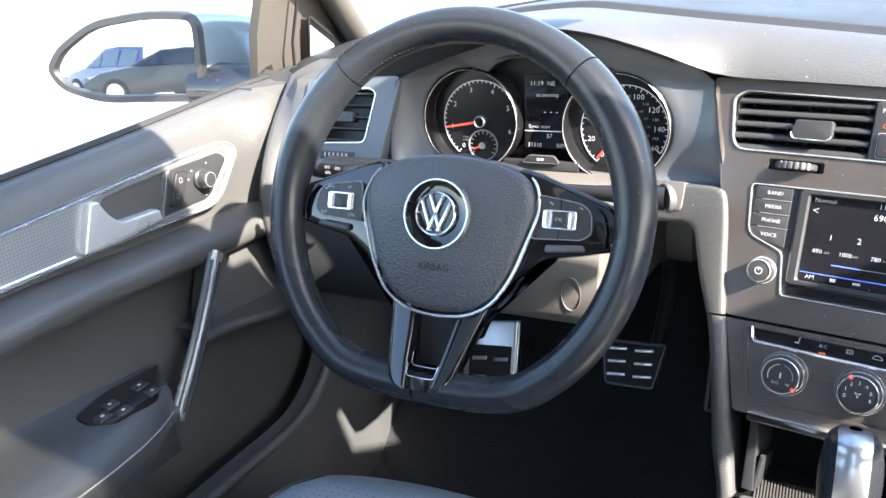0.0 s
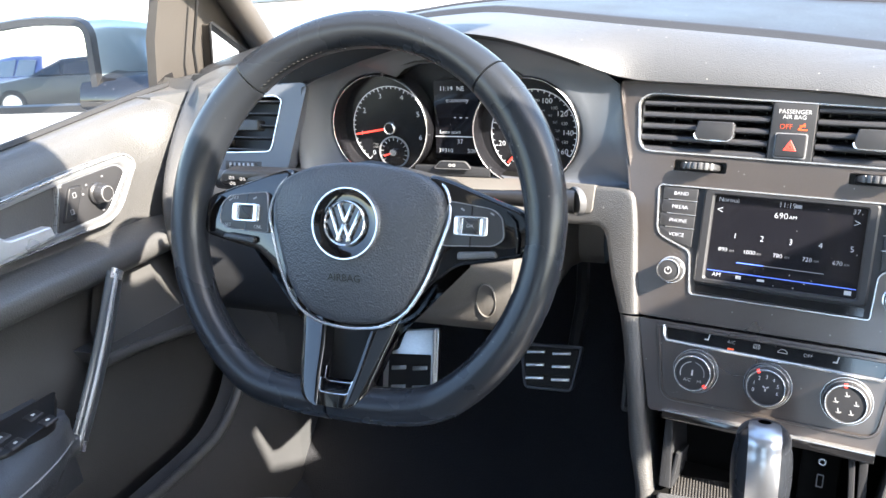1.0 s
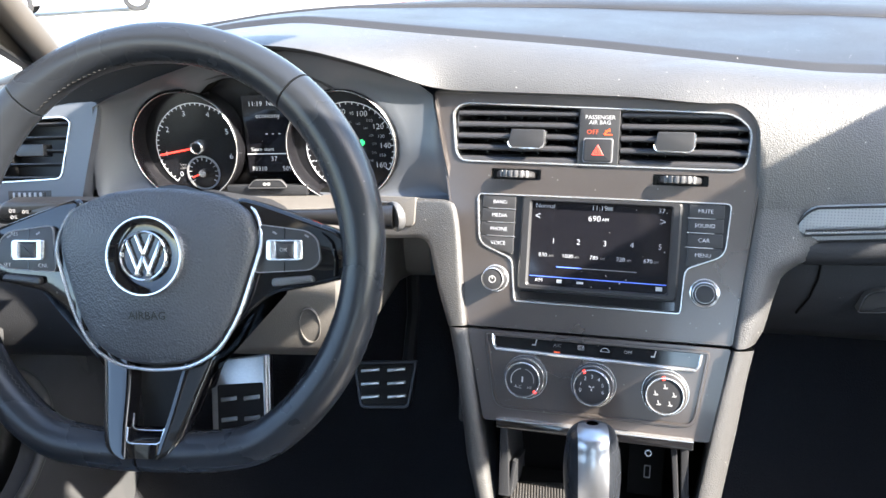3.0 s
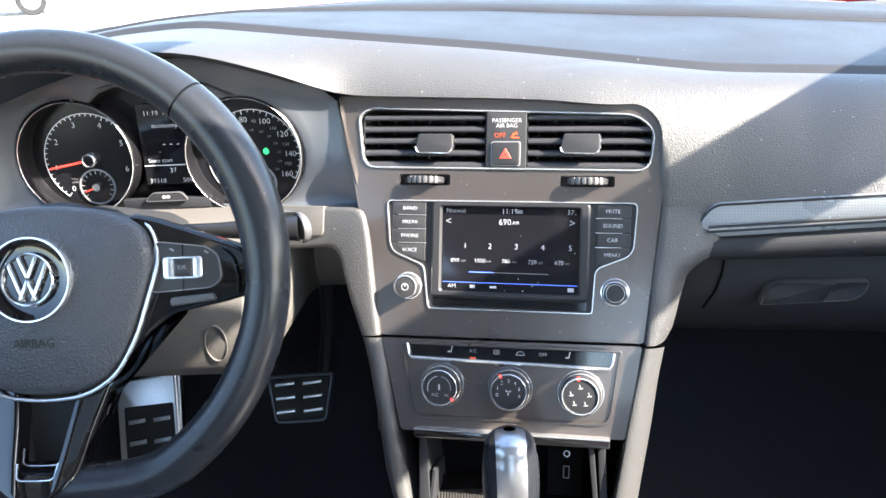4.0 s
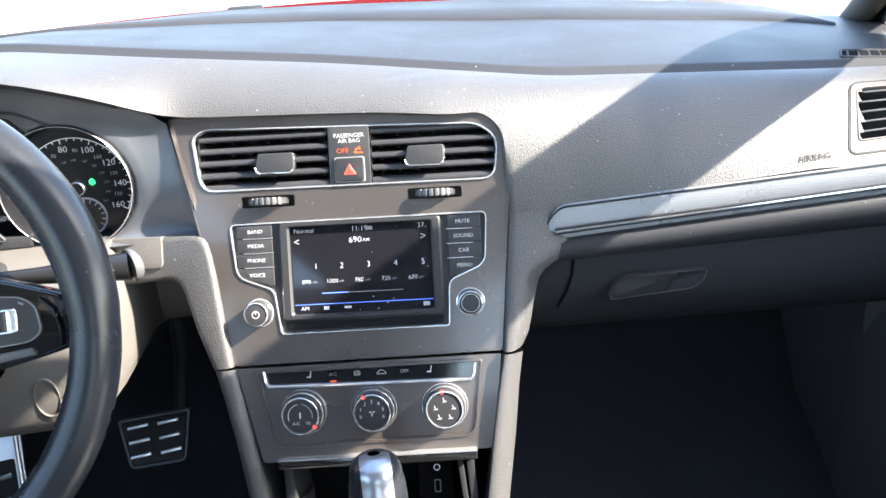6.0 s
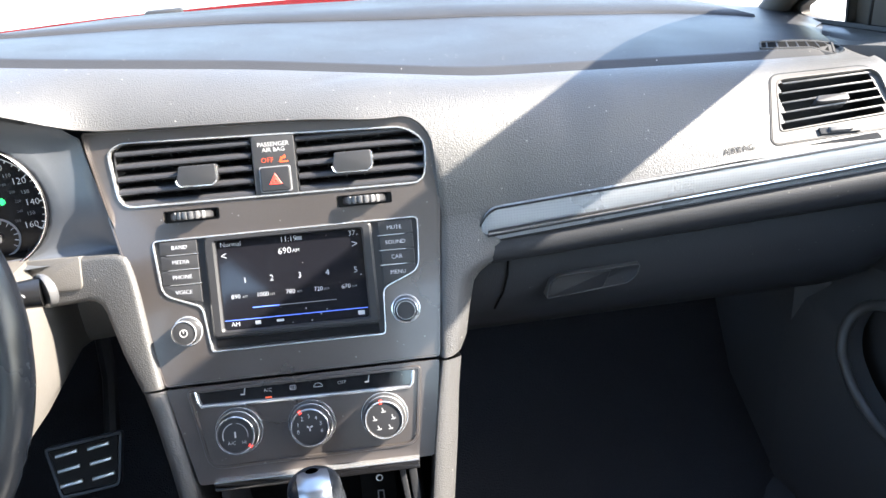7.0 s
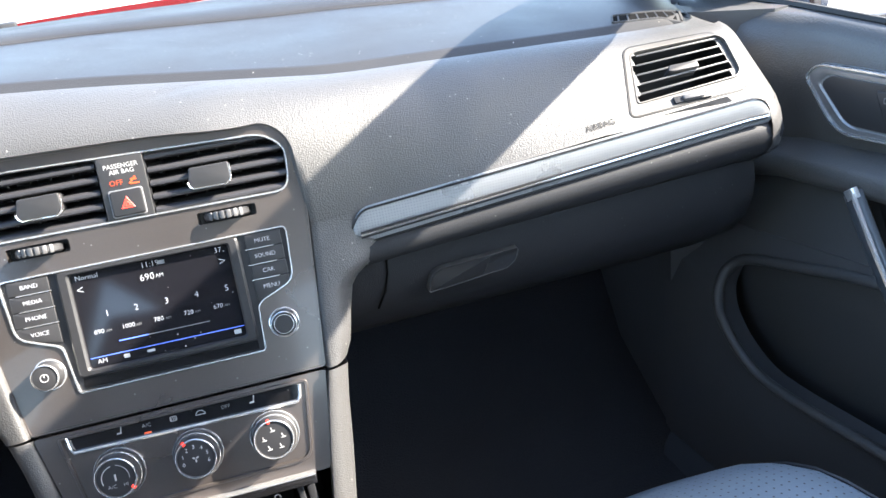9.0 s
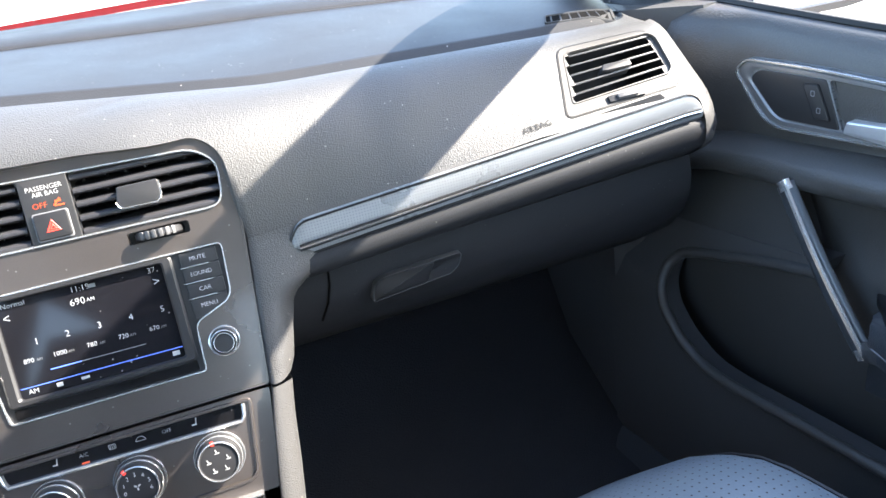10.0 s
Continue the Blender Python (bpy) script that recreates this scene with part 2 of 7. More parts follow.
def prism(outline, h0, h1, m=None, bevel=0.0, dome=0.0):
    """A plate with the outline, from height h0 to h1, with a rounded upper edge and maybe a domed face."""
    bm = bmesh.new()
    levels = [(outline, h0)]
    if bevel:
        for k in range(4):
            a = radians(90 * k / 3)
            levels.append((inset(outline, bevel * (1 - math.cos(a))), h1 - bevel + bevel * math.sin(a)))
    else:
        levels.append((outline, h1))
    if dome:
        cx = sum(p[0] for p in outline) / len(outline)
        cy = sum(p[1] for p in outline) / len(outline)
        base = levels[-1][0]
        for f in (0.85, 0.65, 0.4, 0.15):
            levels.append(([(cx + (x - cx) * f, cy + (y - cy) * f) for x, y in base], h1 + dome * (1 - f * f)))
    rings = [[bm.verts.new((x, y, h)) for x, y in o] for o, h in levels]
    n = len(outline)
    for lo, hi in zip(rings, rings[1:]):
        for k in range(n):
            bm.faces.new((lo[k], lo[(k + 1) % n], hi[(k + 1) % n], hi[k]))
    bm.faces.new(rings[-1])
    bm.faces.new(rings[0])
    if m is not None:
        bm.transform(m)
    return bm


def plate(outer, holes, h0, h1, m=None):
    """A plate with holes through it."""
    bm = bmesh.new()
    loops = []
    for o in [outer, *holes]:
        vs = [bm.verts.new((x, y, h1)) for x, y in o]
        loops.append(vs)
    edges = [bm.edges.new((vs[k - 1], vs[k])) for vs in loops for k in range(len(vs))]
    bmesh.ops.triangle_fill(bm, edges=edges, use_beauty=True)
    for vs in loops:
        low = [bm.verts.new((v.co.x, v.co.y, h0)) for v in vs]
        for k in range(len(vs)):
            bm.faces.new((vs[k - 1], vs[k], low[k], low[k - 1]))
    if m is not None:
        bm.transform(m)
    return bm


def ring(outer, inner, h0, h1, m=None):
    """A frame between two outlines with as many points each, slightly rounded on top."""
    bm = bmesh.new()
    n = len(outer)
    mid = [((a[0] * 0.8 + b[0] * 0.2), (a[1] * 0.8 + b[1] * 0.2)) for a, b in zip(outer, inner)]
    mid2 = [((a[0] * 0.2 + b[0] * 0.8), (a[1] * 0.2 + b[1] * 0.8)) for a, b in zip(outer, inner)]
    hb = h1 - (h1 - h0) * 0.25
    loops = [[bm.verts.new((x, y, h)) for x, y in o] for o, h in ((outer, h0), (outer, hb), (mid, h1), (mid2, h1), (inner, hb), (inner, h0))]
    for lo, hi in zip(loops, loops[1:] + loops[:1]):
        for k in range(n):
            bm.faces.new((lo[k - 1], lo[k], hi[k], hi[k - 1]))
    if m is not None:
        bm.transform(m)
    return bm


def lathe(profile, m=None, seg=32):
    """A turned body: profile of (radius, height)."""
    bm = bmesh.new()
    loops = []
    for r, h in profile:
        if r < 1e-6:
            loops.append([bm.verts.new((0, 0, h))])
        else:
            loops.append([bm.verts.new((r * math.cos(2 * math.pi * k / seg), r * math.sin(2 * math.pi * k / seg), h)) for k in range(seg)])
    for a, b in zip(loops, loops[1:]):
        for k in range(seg):
            j = (k + 1) % seg
            q = [a[k % len(a)], a[j % len(a)], b[j % len(b)], b[k % len(b)]]
            q = list(dict.fromkeys(q))
            if len(q) > 2:
                bm.faces.new(q)
    if m is not None:
        bm.transform(m)
    return bm


def tube(points, radius, seg=8, closed=False, flat=1.0, up=None):
    """A bar swept along points; radius may be a list; flat squeezes it along the second cross axis."""
    bm = bmesh.new()
    pts = [Vector(p) for p in points]
    n = len(pts)
    loops = []
    side = None
    for k, p in enumerate(pts):
        t = (pts[(k + 1) % n] - pts[k - 1]) if closed else (pts[min(k + 1, n - 1)] - pts[max(k - 1, 0)])
        t.normalize()
        if up is not None:
            s = t.cross(Vector(up)).normalized()
        elif side is None:
            s = t.cross(Vector((0, 0, 1)) if abs(t.z) < 0.9 else Vector((1, 0, 0))).normalized()
        else:
            s = (side - t * side.dot(t)).normalized()
        side = s
        w = t.cross(s)
        r = radius[k] if isinstance(radius, (list, tuple)) else radius
        loops.append([bm.verts.new(p + s * (r * math.cos(2 * math.pi * j / seg)) + w * (r * flat * math.sin(2 * math.pi * j / seg))) for j in range(seg)])
    pairs = list(zip(loops, loops[1:])) + ([(loops[-1], loops[0])] if closed else [])
    for a, b in pairs:
        for j in range(seg):
            bm.faces.new((a[j - 1], a[j], b[j], b[j - 1]))
    if not closed:
        bm.faces.new(loops[0])
        bm.faces.new(loops[-1])
    return bm


def grid(rows, thick=0.0, inward=None):
    """A sheet through rows of points; with a thickness it gets a back and edges, moved along inward."""
    bm = bmesh.new()
    vs = [[bm.verts.new(p) for p in row] for row in rows]
    for a, b in zip(vs, vs[1:]):
        for k in range(len(a) - 1):
            bm.faces.new((a[k], a[k + 1], b[k + 1], b[k]))
    if thick:
        d = Vector(inward).normalized() * thick
        back = [[bm.verts.new(v.co + d) for v in row] for row in vs]
        for a, b in zip(back, back[1:]):
            for k in range(len(a) - 1):
                bm.faces.new((a[k], b[k], b[k + 1], a[k + 1]))
        rim = [*vs[0], *[r[-1] for r in vs[1:]], *reversed(vs[-1][:-1]), *reversed([r[0] for r in vs[1:-1]])]
        brim = [*back[0], *[r[-1] for r in back[1:]], *reversed(back[-1][:-1]), *reversed([r[0] for r in back[1:-1]])]
        for k in range(len(rim)):
            bm.faces.new((rim[k - 1], rim[k], brim[k], brim[k - 1]))
    return bm


def box(x0, x1, y0, y1, z0, z1, bevel=0.004, m=None, seg=2):
    bm = bmesh.new()
    bmesh.ops.create_cube(bm, size=1)
    bm.transform(Matrix.Translation(((x0 + x1) / 2, (y0 + y1) / 2, (z0 + z1) / 2)) @ Matrix.Diagonal((x1 - x0, y1 - y0, z1 - z0, 1)))
    if bevel:
        bmesh.ops.bevel(bm, geom=bm.edges[:], offset=bevel, segments=seg, affect="EDGES", profile=0.5)
    if m is not None:
        bm.transform(m)
    return bm


def join(*bms):
    """Several shells of one part in one bmesh."""
    out = bmesh.new()
    for b in bms:
        me = bpy.data.meshes.new("shell")
        b.to_mesh(me)
        b.free()
        out.from_mesh(me)
        bpy.data.meshes.remove(me)
    return out


def lerp(table, x):
    return float(np.interp(x, [r[0] for r in table], [r[1] for r in table]))


def smooth_lerp(table, x):
    """A soft curve through a table, by averaging straight pieces."""
    return sum(lerp(table, x + d) * w for d, w in ((-0.03, 1), (-0.015, 2), (0, 3), (0.015, 2), (0.03, 1))) / 9


def write(text, size, m, material, parent, name="print", align="CENTER", bold=None):
    cu = bpy.data.curves.new(name, "FONT")
    cu.body = text
    cu.size = size
    cu.align_x = align
    cu.align_y = "CENTER"
    cu.extrude = 0.00012
    cu.offset = -0.020 * size if bold is None else bold
    cu.resolution_u = 2
    tmp = bpy.data.objects.new(name, cu)
    scene.collection.objects.link(tmp)
    me = bpy.data.meshes.new_from_object(tmp.evaluated_get(bpy.context.evaluated_depsgraph_get()))
    bpy.data.objects.remove(tmp)
    bpy.data.curves.remove(cu)
    me.transform(m)
    me.name = name
    me.materials.clear()
    me.materials.append(material)
    return hang(new(name, me), parent)


def lay_on(ob, target, n, lift=0.0004):
    """Lays a print on the curved surface of its part, along n."""
    tree = BVHTree.FromPolygons([v.co for v in target.data.vertices], [p.vertices for p in target.data.polygons])
    mid = sum((v.co for v in ob.data.vertices), Vector()) / len(ob.data.vertices)
    for v in ob.data.vertices:
        rise = (v.co - mid).dot(n)
        hit = tree.ray_cast(v.co + n * 0.012, -n, 0.03)[0]
        if hit is not None:
            v.co = hit + n * (lift + rise)
    return ob


def frame_of(o, u, v, n):
    m = Matrix.Identity(4)
    for k, a in enumerate((u, v, n, o)):
        for j in range(3):
            m[j][k] = a[j]
    return m


def T(x, y, z=0.0):
    return Matrix.Translation((x, y, z))


def R(deg, axis="Z"):
    return Matrix.Rotation(radians(deg), 4, axis)

# ---- setting: lot, car shell, glass ----
def structure(name, bm, material, label, category, sharp=38):
    return tagged(part(name, bm, material, None, "", sharp), label, category, "", "structure")


gr = bmesh.new()
bmesh.ops.create_grid(gr, x_segments=8, y_segments=8, size=1500)
structure("ground", gr, M_GROUND, "pale sunlit concrete of a parking lot", "ground")

# floor, firewall and rear shell, closed round the camera
flo = grid([[(x, y, z) for x in (-0.74, -0.14, 0.14, 0.74)] for y, z in ((-1.6, 0.30), (0.55, 0.30), (0.95, 0.31), (1.12, 0.42), (1.24, 0.62), (1.30, 0.80))], 0.03, (0, 0, -1))
structure("floor", flo, M_CARPET, "black carpet of the car footwells", "floor")
fw = grid([[(x, y, z) for x in (-0.78, 0.78)] for y, z in ((1.30, 0.75), (1.36, 0.90), (1.40, 1.0))], 0.03, (0, 1, 0))
structure("wall_front", fw, M_BLACK, "black firewall behind the dashboard", "bulkhead")
rw = grid([[(x, y, z) for x in (-0.76, 0.76)] for y, z in ((-1.6, 0.3), (-1.62, 0.98))], 0.04, (0, -1, 0))
structure("wall_rear", rw, M_DOORLOW, "dark trim at the rear of the cabin", "panel")

ROOF = [(0.435, 1.400), (0.40, 1.41), (0.25, 1.425), (0.095, 1.435), (-0.10, 1.44), (-0.30, 1.44), (-0.50, 1.44), (-0.8, 1.44), (-1.4, 1.38)]


def roof_z(x, z):
    return z - 0.075 * (abs(x) / 0.62) ** 3


rf = grid([[(x, y, roof_z(x, z)) for x in (-0.60, -0.5, -0.42, -0.35, -0.15, 0.15, 0.35, 0.42, 0.5, 0.60)] for y, z in ROOF])
# opening for an unseen sunroof, added so weakened sun reaches door and armrest
open_faces = [f for f in rf.faces if abs(f.calc_center_median().x) < 0.41 and -0.5 < f.calc_center_median().y < 0.09]
bmesh.ops.delete(rf, geom=open_faces, context="FACES")
upper = bmesh.ops.extrude_face_region(rf, geom=rf.faces[:], use_keep_orig=True)["geom"]
bmesh.ops.translate(rf, verts=[v for v in upper if isinstance(v, bmesh.types.BMVert)], vec=(0, 0, 0.05))
tint = structure("window_roof_unseen", grid([[(x, y, roof_z(x, z) + 0.03) for x in (-0.43, -0.2, 0.0, 0.2, 0.43)] for y, z in ROOF[3:7]]), M_TINT, "unseen tinted glass sunroof pane, added to let weak sun in", "sunroof")
structure("ceiling", rf, M_HEAD, "light grey cloth headliner", "headliner")

for s in (-1, 1):
    side = "left" if s < 0 else "right"
    rail = [Vector((s * 0.60, 0.42, 1.37)), Vector((s * 0.61, 0.2, 1.36)), Vector((s * 0.615, -0.6, 1.36)), Vector((s * 0.60, -1.3, 1.30))]
    structure("trim_roof_" + side, tube(rail, 0.045, 12), M_PILLAR, "grey roof side rail trim", "trim")
    bp = [Vector((s * 0.74, -0.35, 0.85)), Vector((s * 0.70, -0.36, 1.1)), Vector((s * 0.62, -0.38, 1.36))]
    structure("pillar_middle_" + side, tube(bp, 0.07, 12, flat=0.5, up=(1, 0, 0)), M_PILLAR, "grey door pillar trim", "pillar")
    rp = grid([[(s * 0.74, y, 0.9) for y in (-1.62, -1.0)], [(s * 0.62, y, 1.36) for y in (-1.55, -1.15)]], 0.05, (s, 0, 0))
    structure("pillar_rear_" + side, rp, M_PILLAR, "broad grey rear pillar trim", "pillar")
    sp = grid([[(s * 0.80, y, z) for y in (-1.6, -0.32)] for z in (0.28, 0.93)], 0.05, (s, 0, 0))
    structure("wall_side_" + side, sp, M_DOORLOW, "dark rear side trim", "panel")

ws = grid([[(x * (0.76 if k == 0 else 0.74 - 0.16 * k / 8), 1.40 - 0.94 * k / 8 + 0.05 * (1 - x * x) * (1 - k / 8), 0.985 + 0.43 * k / 8 + 0.012 * math.sin(math.pi * k / 8)) for x in (-1, -0.75, -0.5, -0.25, 0, 0.25, 0.5, 0.75, 1)] for k in range(9)])
ws.normal_update()
if sum(f.normal.z for f in ws.faces) > 0:
    bmesh.ops.reverse_faces(ws, faces=ws.faces)
glass = structure("window_front", ws, M_GLASS, "clear raked windscreen", "windscreen")
glass.visible_shadow = False

# rear-view mirror under the top of the windscreen, out of view but shading the dials
rvm = thing("rear_view_mirror", (-0.075, 0.68, 1.272), "black rear-view mirror on the windscreen", "mirror")
rm_m = frame_of((-0.075, 0.68, 1.272), (0.985, 0.174, 0), (0, 0, 1), (0.174, -0.985, 0))
part("housing", prism(rrect(-0.095, -0.042, 0.095, 0.040, 0.02), -0.03, 0.0, rm_m, 0.005), M_BLACK, rvm)
part("mirror_glass", prism(rrect(-0.089, -0.036, 0.089, 0.034, 0.018), -0.002, 0.0015, rm_m), M_MIRROR, rvm)
part("sensor_cover", grid([[(x, y, 0.985 + 0.464 * (1.40 - y) - 0.004 - d * (1 - ((x + 0.07) / 0.062) ** 2) ** 0.5) for x in (-0.130, -0.115, -0.09, -0.07, -0.05, -0.025, -0.010)] for y, d in ((0.69, 0.012), (0.71, 0.034), (0.76, 0.030), (0.80, 0.010))], 0.003, (0, 0, 1)), M_BLACK, rvm, "", 60)
part("stem", tube([(-0.07, 0.70, 1.285), (-0.055, 0.735, 1.292)], 0.014, 10), M_BLACK, rvm)

# unseen sun visors, added folded up under the headliner to shade the knee panel
def sun_visor(x0, x1):
    v = thing("sun_visor", ((x0 + x1) / 2, 0.42, 1.375), "unseen grey cloth sun visor, added under the headliner to block sun", "sun visor", "sun visors")
    rows = []
    for k in range(9):
        x = x0 + (x1 - x0) * k / 8
        rows.append([(x, y, roof_z(x, z) - 0.004) for y, z in ((0.34, 1.405), (0.42, 1.398), (0.47, 1.392), (0.500, 1.389))])
    part("board", grid(rows, 0.016, (0, 0, -1)), M_HEAD, v)
    part("pivot", tube([(x1 if x1 > 0 else x0, 0.40, roof_z(x1, 1.385)), (x1 + 0.03 if x1 > 0 else x0 - 0.03, 0.40, roof_z(x1, 1.395))], 0.006, 8), M_HEAD, v)


sun_visor(-0.460, -0.130)
sun_visor(0.100, 0.452)

# bonnet and cowl outside
hood = []
for k in range(9):
    y = 1.455 + k * 0.11
    hood.append([(x * 0.80, y + 0.05 * (1 - x * x), 1.0335 - 0.018 * k - 0.004 * k * k - 0.018 * x * x - 0.05 * x ** 4) for x in (-1, -0.75, -0.5, -0.25, 0, 0.25, 0.5, 0.75, 1)])
bonnet = thing("bonnet", (0, 1.6, 0.95), "glossy red car bonnet seen beyond the windscreen", "bonnet")
part("panel", grid(hood, 0.011, (0, 0.2, -1)), M_RED, bonnet)
jet = part("washer_jet", box(-0.145, -0.088, 1.478, 1.515, 1.020, 1.0365, 0.004), M_RUBBER, bonnet, "dark washer jet")
part("cowl", grid([[(x * 0.79, y + 0.05 * (1 - x * x), z - 0.05 * x * x) for x in (-1, -0.5, 0, 0.5, 1)] for y, z in ((1.40, 1.005), (1.425, 1.010), (1.447, 1.012))], 0.02, (0, 0, -1)), M_RUBBER, bonnet, "black scuttle strip")

# side frames: windscreen pillar foot, quarter-light and window surround in one
for s in (-1, 1):
    side = "left" if s < 0 else "right"
    lean_m = frame_of((s * (0.775 + 0.46 * 0.965), 0, 0), (0, 1, 0), (-s * 0.46, 0, 1), (s, 0, 0.0))
    outline = [(0.948, 0.935), (0.914, 1.026), (0.905, 1.082), (0.80, 1.122), (0.715, 1.156), (0.63, 1.187), (0.56, 1.200), (0.45, 1.222), (0.20, 1.262), (-0.35, 1.29), (-1.2, 1.25), (-1.2, 1.40), (0.40, 1.385), (0.55, 1.318), (0.68, 1.270), (0.81, 1.220), (0.90, 1.184), (1.0, 1.135), (1.10, 1.070), (1.215, 0.990), (1.25, 0.935)]
    quarter = rpoly([(1.069, 0.955, 0.004), (1.150, 0.972, 0.006), (1.146, 0.982, 0.006), (1.029, 1.036, 0.005)], 0.006)
    structure("pillar_frame_" + side, plate(outline, [quarter], 0.0, 0.014, lean_m), M_PILLAR, "grey door frame and windscreen pillar with a quarter-light", "pillar")
    pts = [lean_m @ Vector((y, z, -0.004)) for y, z in ((1.230, 0.960), (1.195, 0.982), (1.088, 1.052), (0.99, 1.116), (0.89, 1.164), (0.80, 1.200), (0.66, 1.252), (0.40, 1.36))]
    structure("trim_pillar_" + side, tube(pts, 0.021, 10), M_PILLAR, "rounded grey cloth pillar cover", "trim")
    structure("trim_quarter_" + side, ring(inset(quarter, -0.0030), inset(quarter, 0.0005), -0.002, 0.0015, lean_m), M_RUBBER, "black rubber seal round the quarter-light", "seal")
    structure("trim_post_" + side, tube([lean_m @ Vector((y, z, -0.004)) for y, z in ((1.030, 0.946), (0.997, 1.005), (0.980, 1.08))], 0.0022, 6), M_RUBBER, "dark seam on the window post", "seam")
    g = structure("window_quarter_" + side, sheet(quarter, lean_m, (-s, 0, 0)), M_GLASS, "small clear quarter-light pane", "window")
    g.visible_shadow = False
    g = structure("window_side_" + side, sheet([(0.93, 0.93), (0.93, 1.08), (0.60, 1.187), (0.20, 1.27), (-0.34, 1.30), (-0.34, 0.89)], lean_m, (-s, 0, 0)), M_GLASS, "clear side window", "window")
    g.visible_shadow = False
    kick = grid([[(s * x, y, z) for x, y in ((0.742, 0.88), (0.667, 0.975), (0.70, 1.42))] for z in (0.28, 0.60, 0.96)], 0.04, (s, 0, 0))
    structure("wall_kick_" + side, kick, M_KICK, "dark footwell side panel", "panel")
    sill = grid([[(s * x, y, z) for y in (-0.36, 0.4, 1.0)] for x, z in ((0.62, 0.303), (0.645, 0.318), (0.68, 0.330), (0.76, 0.335))], 0.02, (0, 0, -1))
    structure("trim_sill_" + side, sill, M_BLACK, "dark door sill trim", "sill")

# ---- dashboard ----
CREST_Z = [(-0.80, 0.965), (-0.62, 0.989), (-0.52, 1.017), (-0.42, 1.036), (-0.32, 1.043), (-0.18, 1.027), (0.0, 1.009), (0.22, 0.983), (0.53, 0.967), (0.80, 0.955)]
CREASE_Y = [(-0.80, 0.97), (-0.40, 1.00), (-0.18, 0.98), (0.0, 0.96), (0.22, 0.92), (0.53, 0.905), (0.635, 0.905), (0.67, 0.945), (0.70, 1.02), (0.80, 1.12)]
BASE_Z = [(-0.80, 0.975), (-0.66, 1.012), (-0.44, 1.026), (-0.15, 1.036), (0.10, 1.030), (0.30, 1.024), (0.60, 1.0), (0.80, 0.97)]
BASE_Y = [(-0.80, 1.22), (-0.55, 1.34), (0.0, 1.41), (0.55, 1.34), (0.80, 1.22)]
LIP_Y = [(-0.80, 0.925), (-0.70, 0.912), (-0.65, 0.888), (-0.63, 0.873), (-0.59, 0.866), (-0.555, 0.861), (-0.524, 0.858), (-0.44, 0.856), (-0.34, 0.864), (-0.25, 0.871), (-0.20, 0.886), (-0.161, 0.905), (-0.006, 0.879), (0.125, 0.855), (0.146, 0.850)]
HOUSING_Z = [(-0.80, 0.955), (-0.66, 0.955), (-0.60, 0.960), (-0.5575, 0.9686), (-0.50, 0.9853), (-0.446, 0.999), (-0.394, 1.0131), (-0.34, 1.024), (-0.28, 1.022), (-0.20, 0.998)]
LIP_Z = [(-0.80, 0.966), (-0.70, 0.964), (-0.63, 0.968), (-0.59, 0.9885), (-0.555, 1.004), (-0.524, 1.0136), (-0.44, 1.026), (-0.34, 1.034), (-0.28, 1.027), (-0.21, 1.003), (-0.161, 0.977), (-0.006, 0.9725), (0.125, 0.9680), (0.146, 0.958)]


def front_y(x):
    """Face of the passenger's side at the trim, which comes towards the seat to the outside."""
    return 0.824 - 0.115 * (x - 0.19)


dash = thing("dashboard", (0, 0.95, 0.80), "grained dark grey dashboard with a silver trim strip and air vents", "dashboard")


def dash_col(x):
    cy, cz = smooth_lerp(CREASE_Y, x), smooth_lerp(CREST_Z, x)
    by, bz = smooth_lerp(BASE_Y, x), smooth_lerp(BASE_Z, x)
    back = [(x, by, bz)]
    for k in (0.75, 0.5, 0.25, 0.08):
        back.append((x, cy + (by - cy) * k, cz + 0.006 * (1 - k) + (bz - cz) * k + 0.004 * math.sin(math.pi * k)))
    back += [(x, cy + 0.016, cz + 0.0062), (x, cy + 0.008, cz + 0.0052), (x, cy + 0.002, cz - 0.003), (x, cy - 0.005, cz - 0.003), (x, cy - 0.012, cz + 0.0005)]
    return back


SHOULDER_Y = [(0.0, 0.838), (0.15, 0.835), (0.26, 0.848), (0.36, 0.866), (0.44, 0.8735), (0.50, 0.868), (0.56, 0.861), (0.62, 0.854), (0.68, 0.847)]
END0, END1 = 0.632, 0.670


def end_turn(x):
    """How far the dash's outer end has turned forward at x."""
    t = max(0.0, min(1.0, (x - END0) / (END1 - END0)))
    return 0.055 * (1 - math.sqrt(1 - 0.985 * t * t))


def lip_z(x):
    return 0.872 + 0.020 * max(0.0, min(1.0, (x - 0.2) / 0.25))


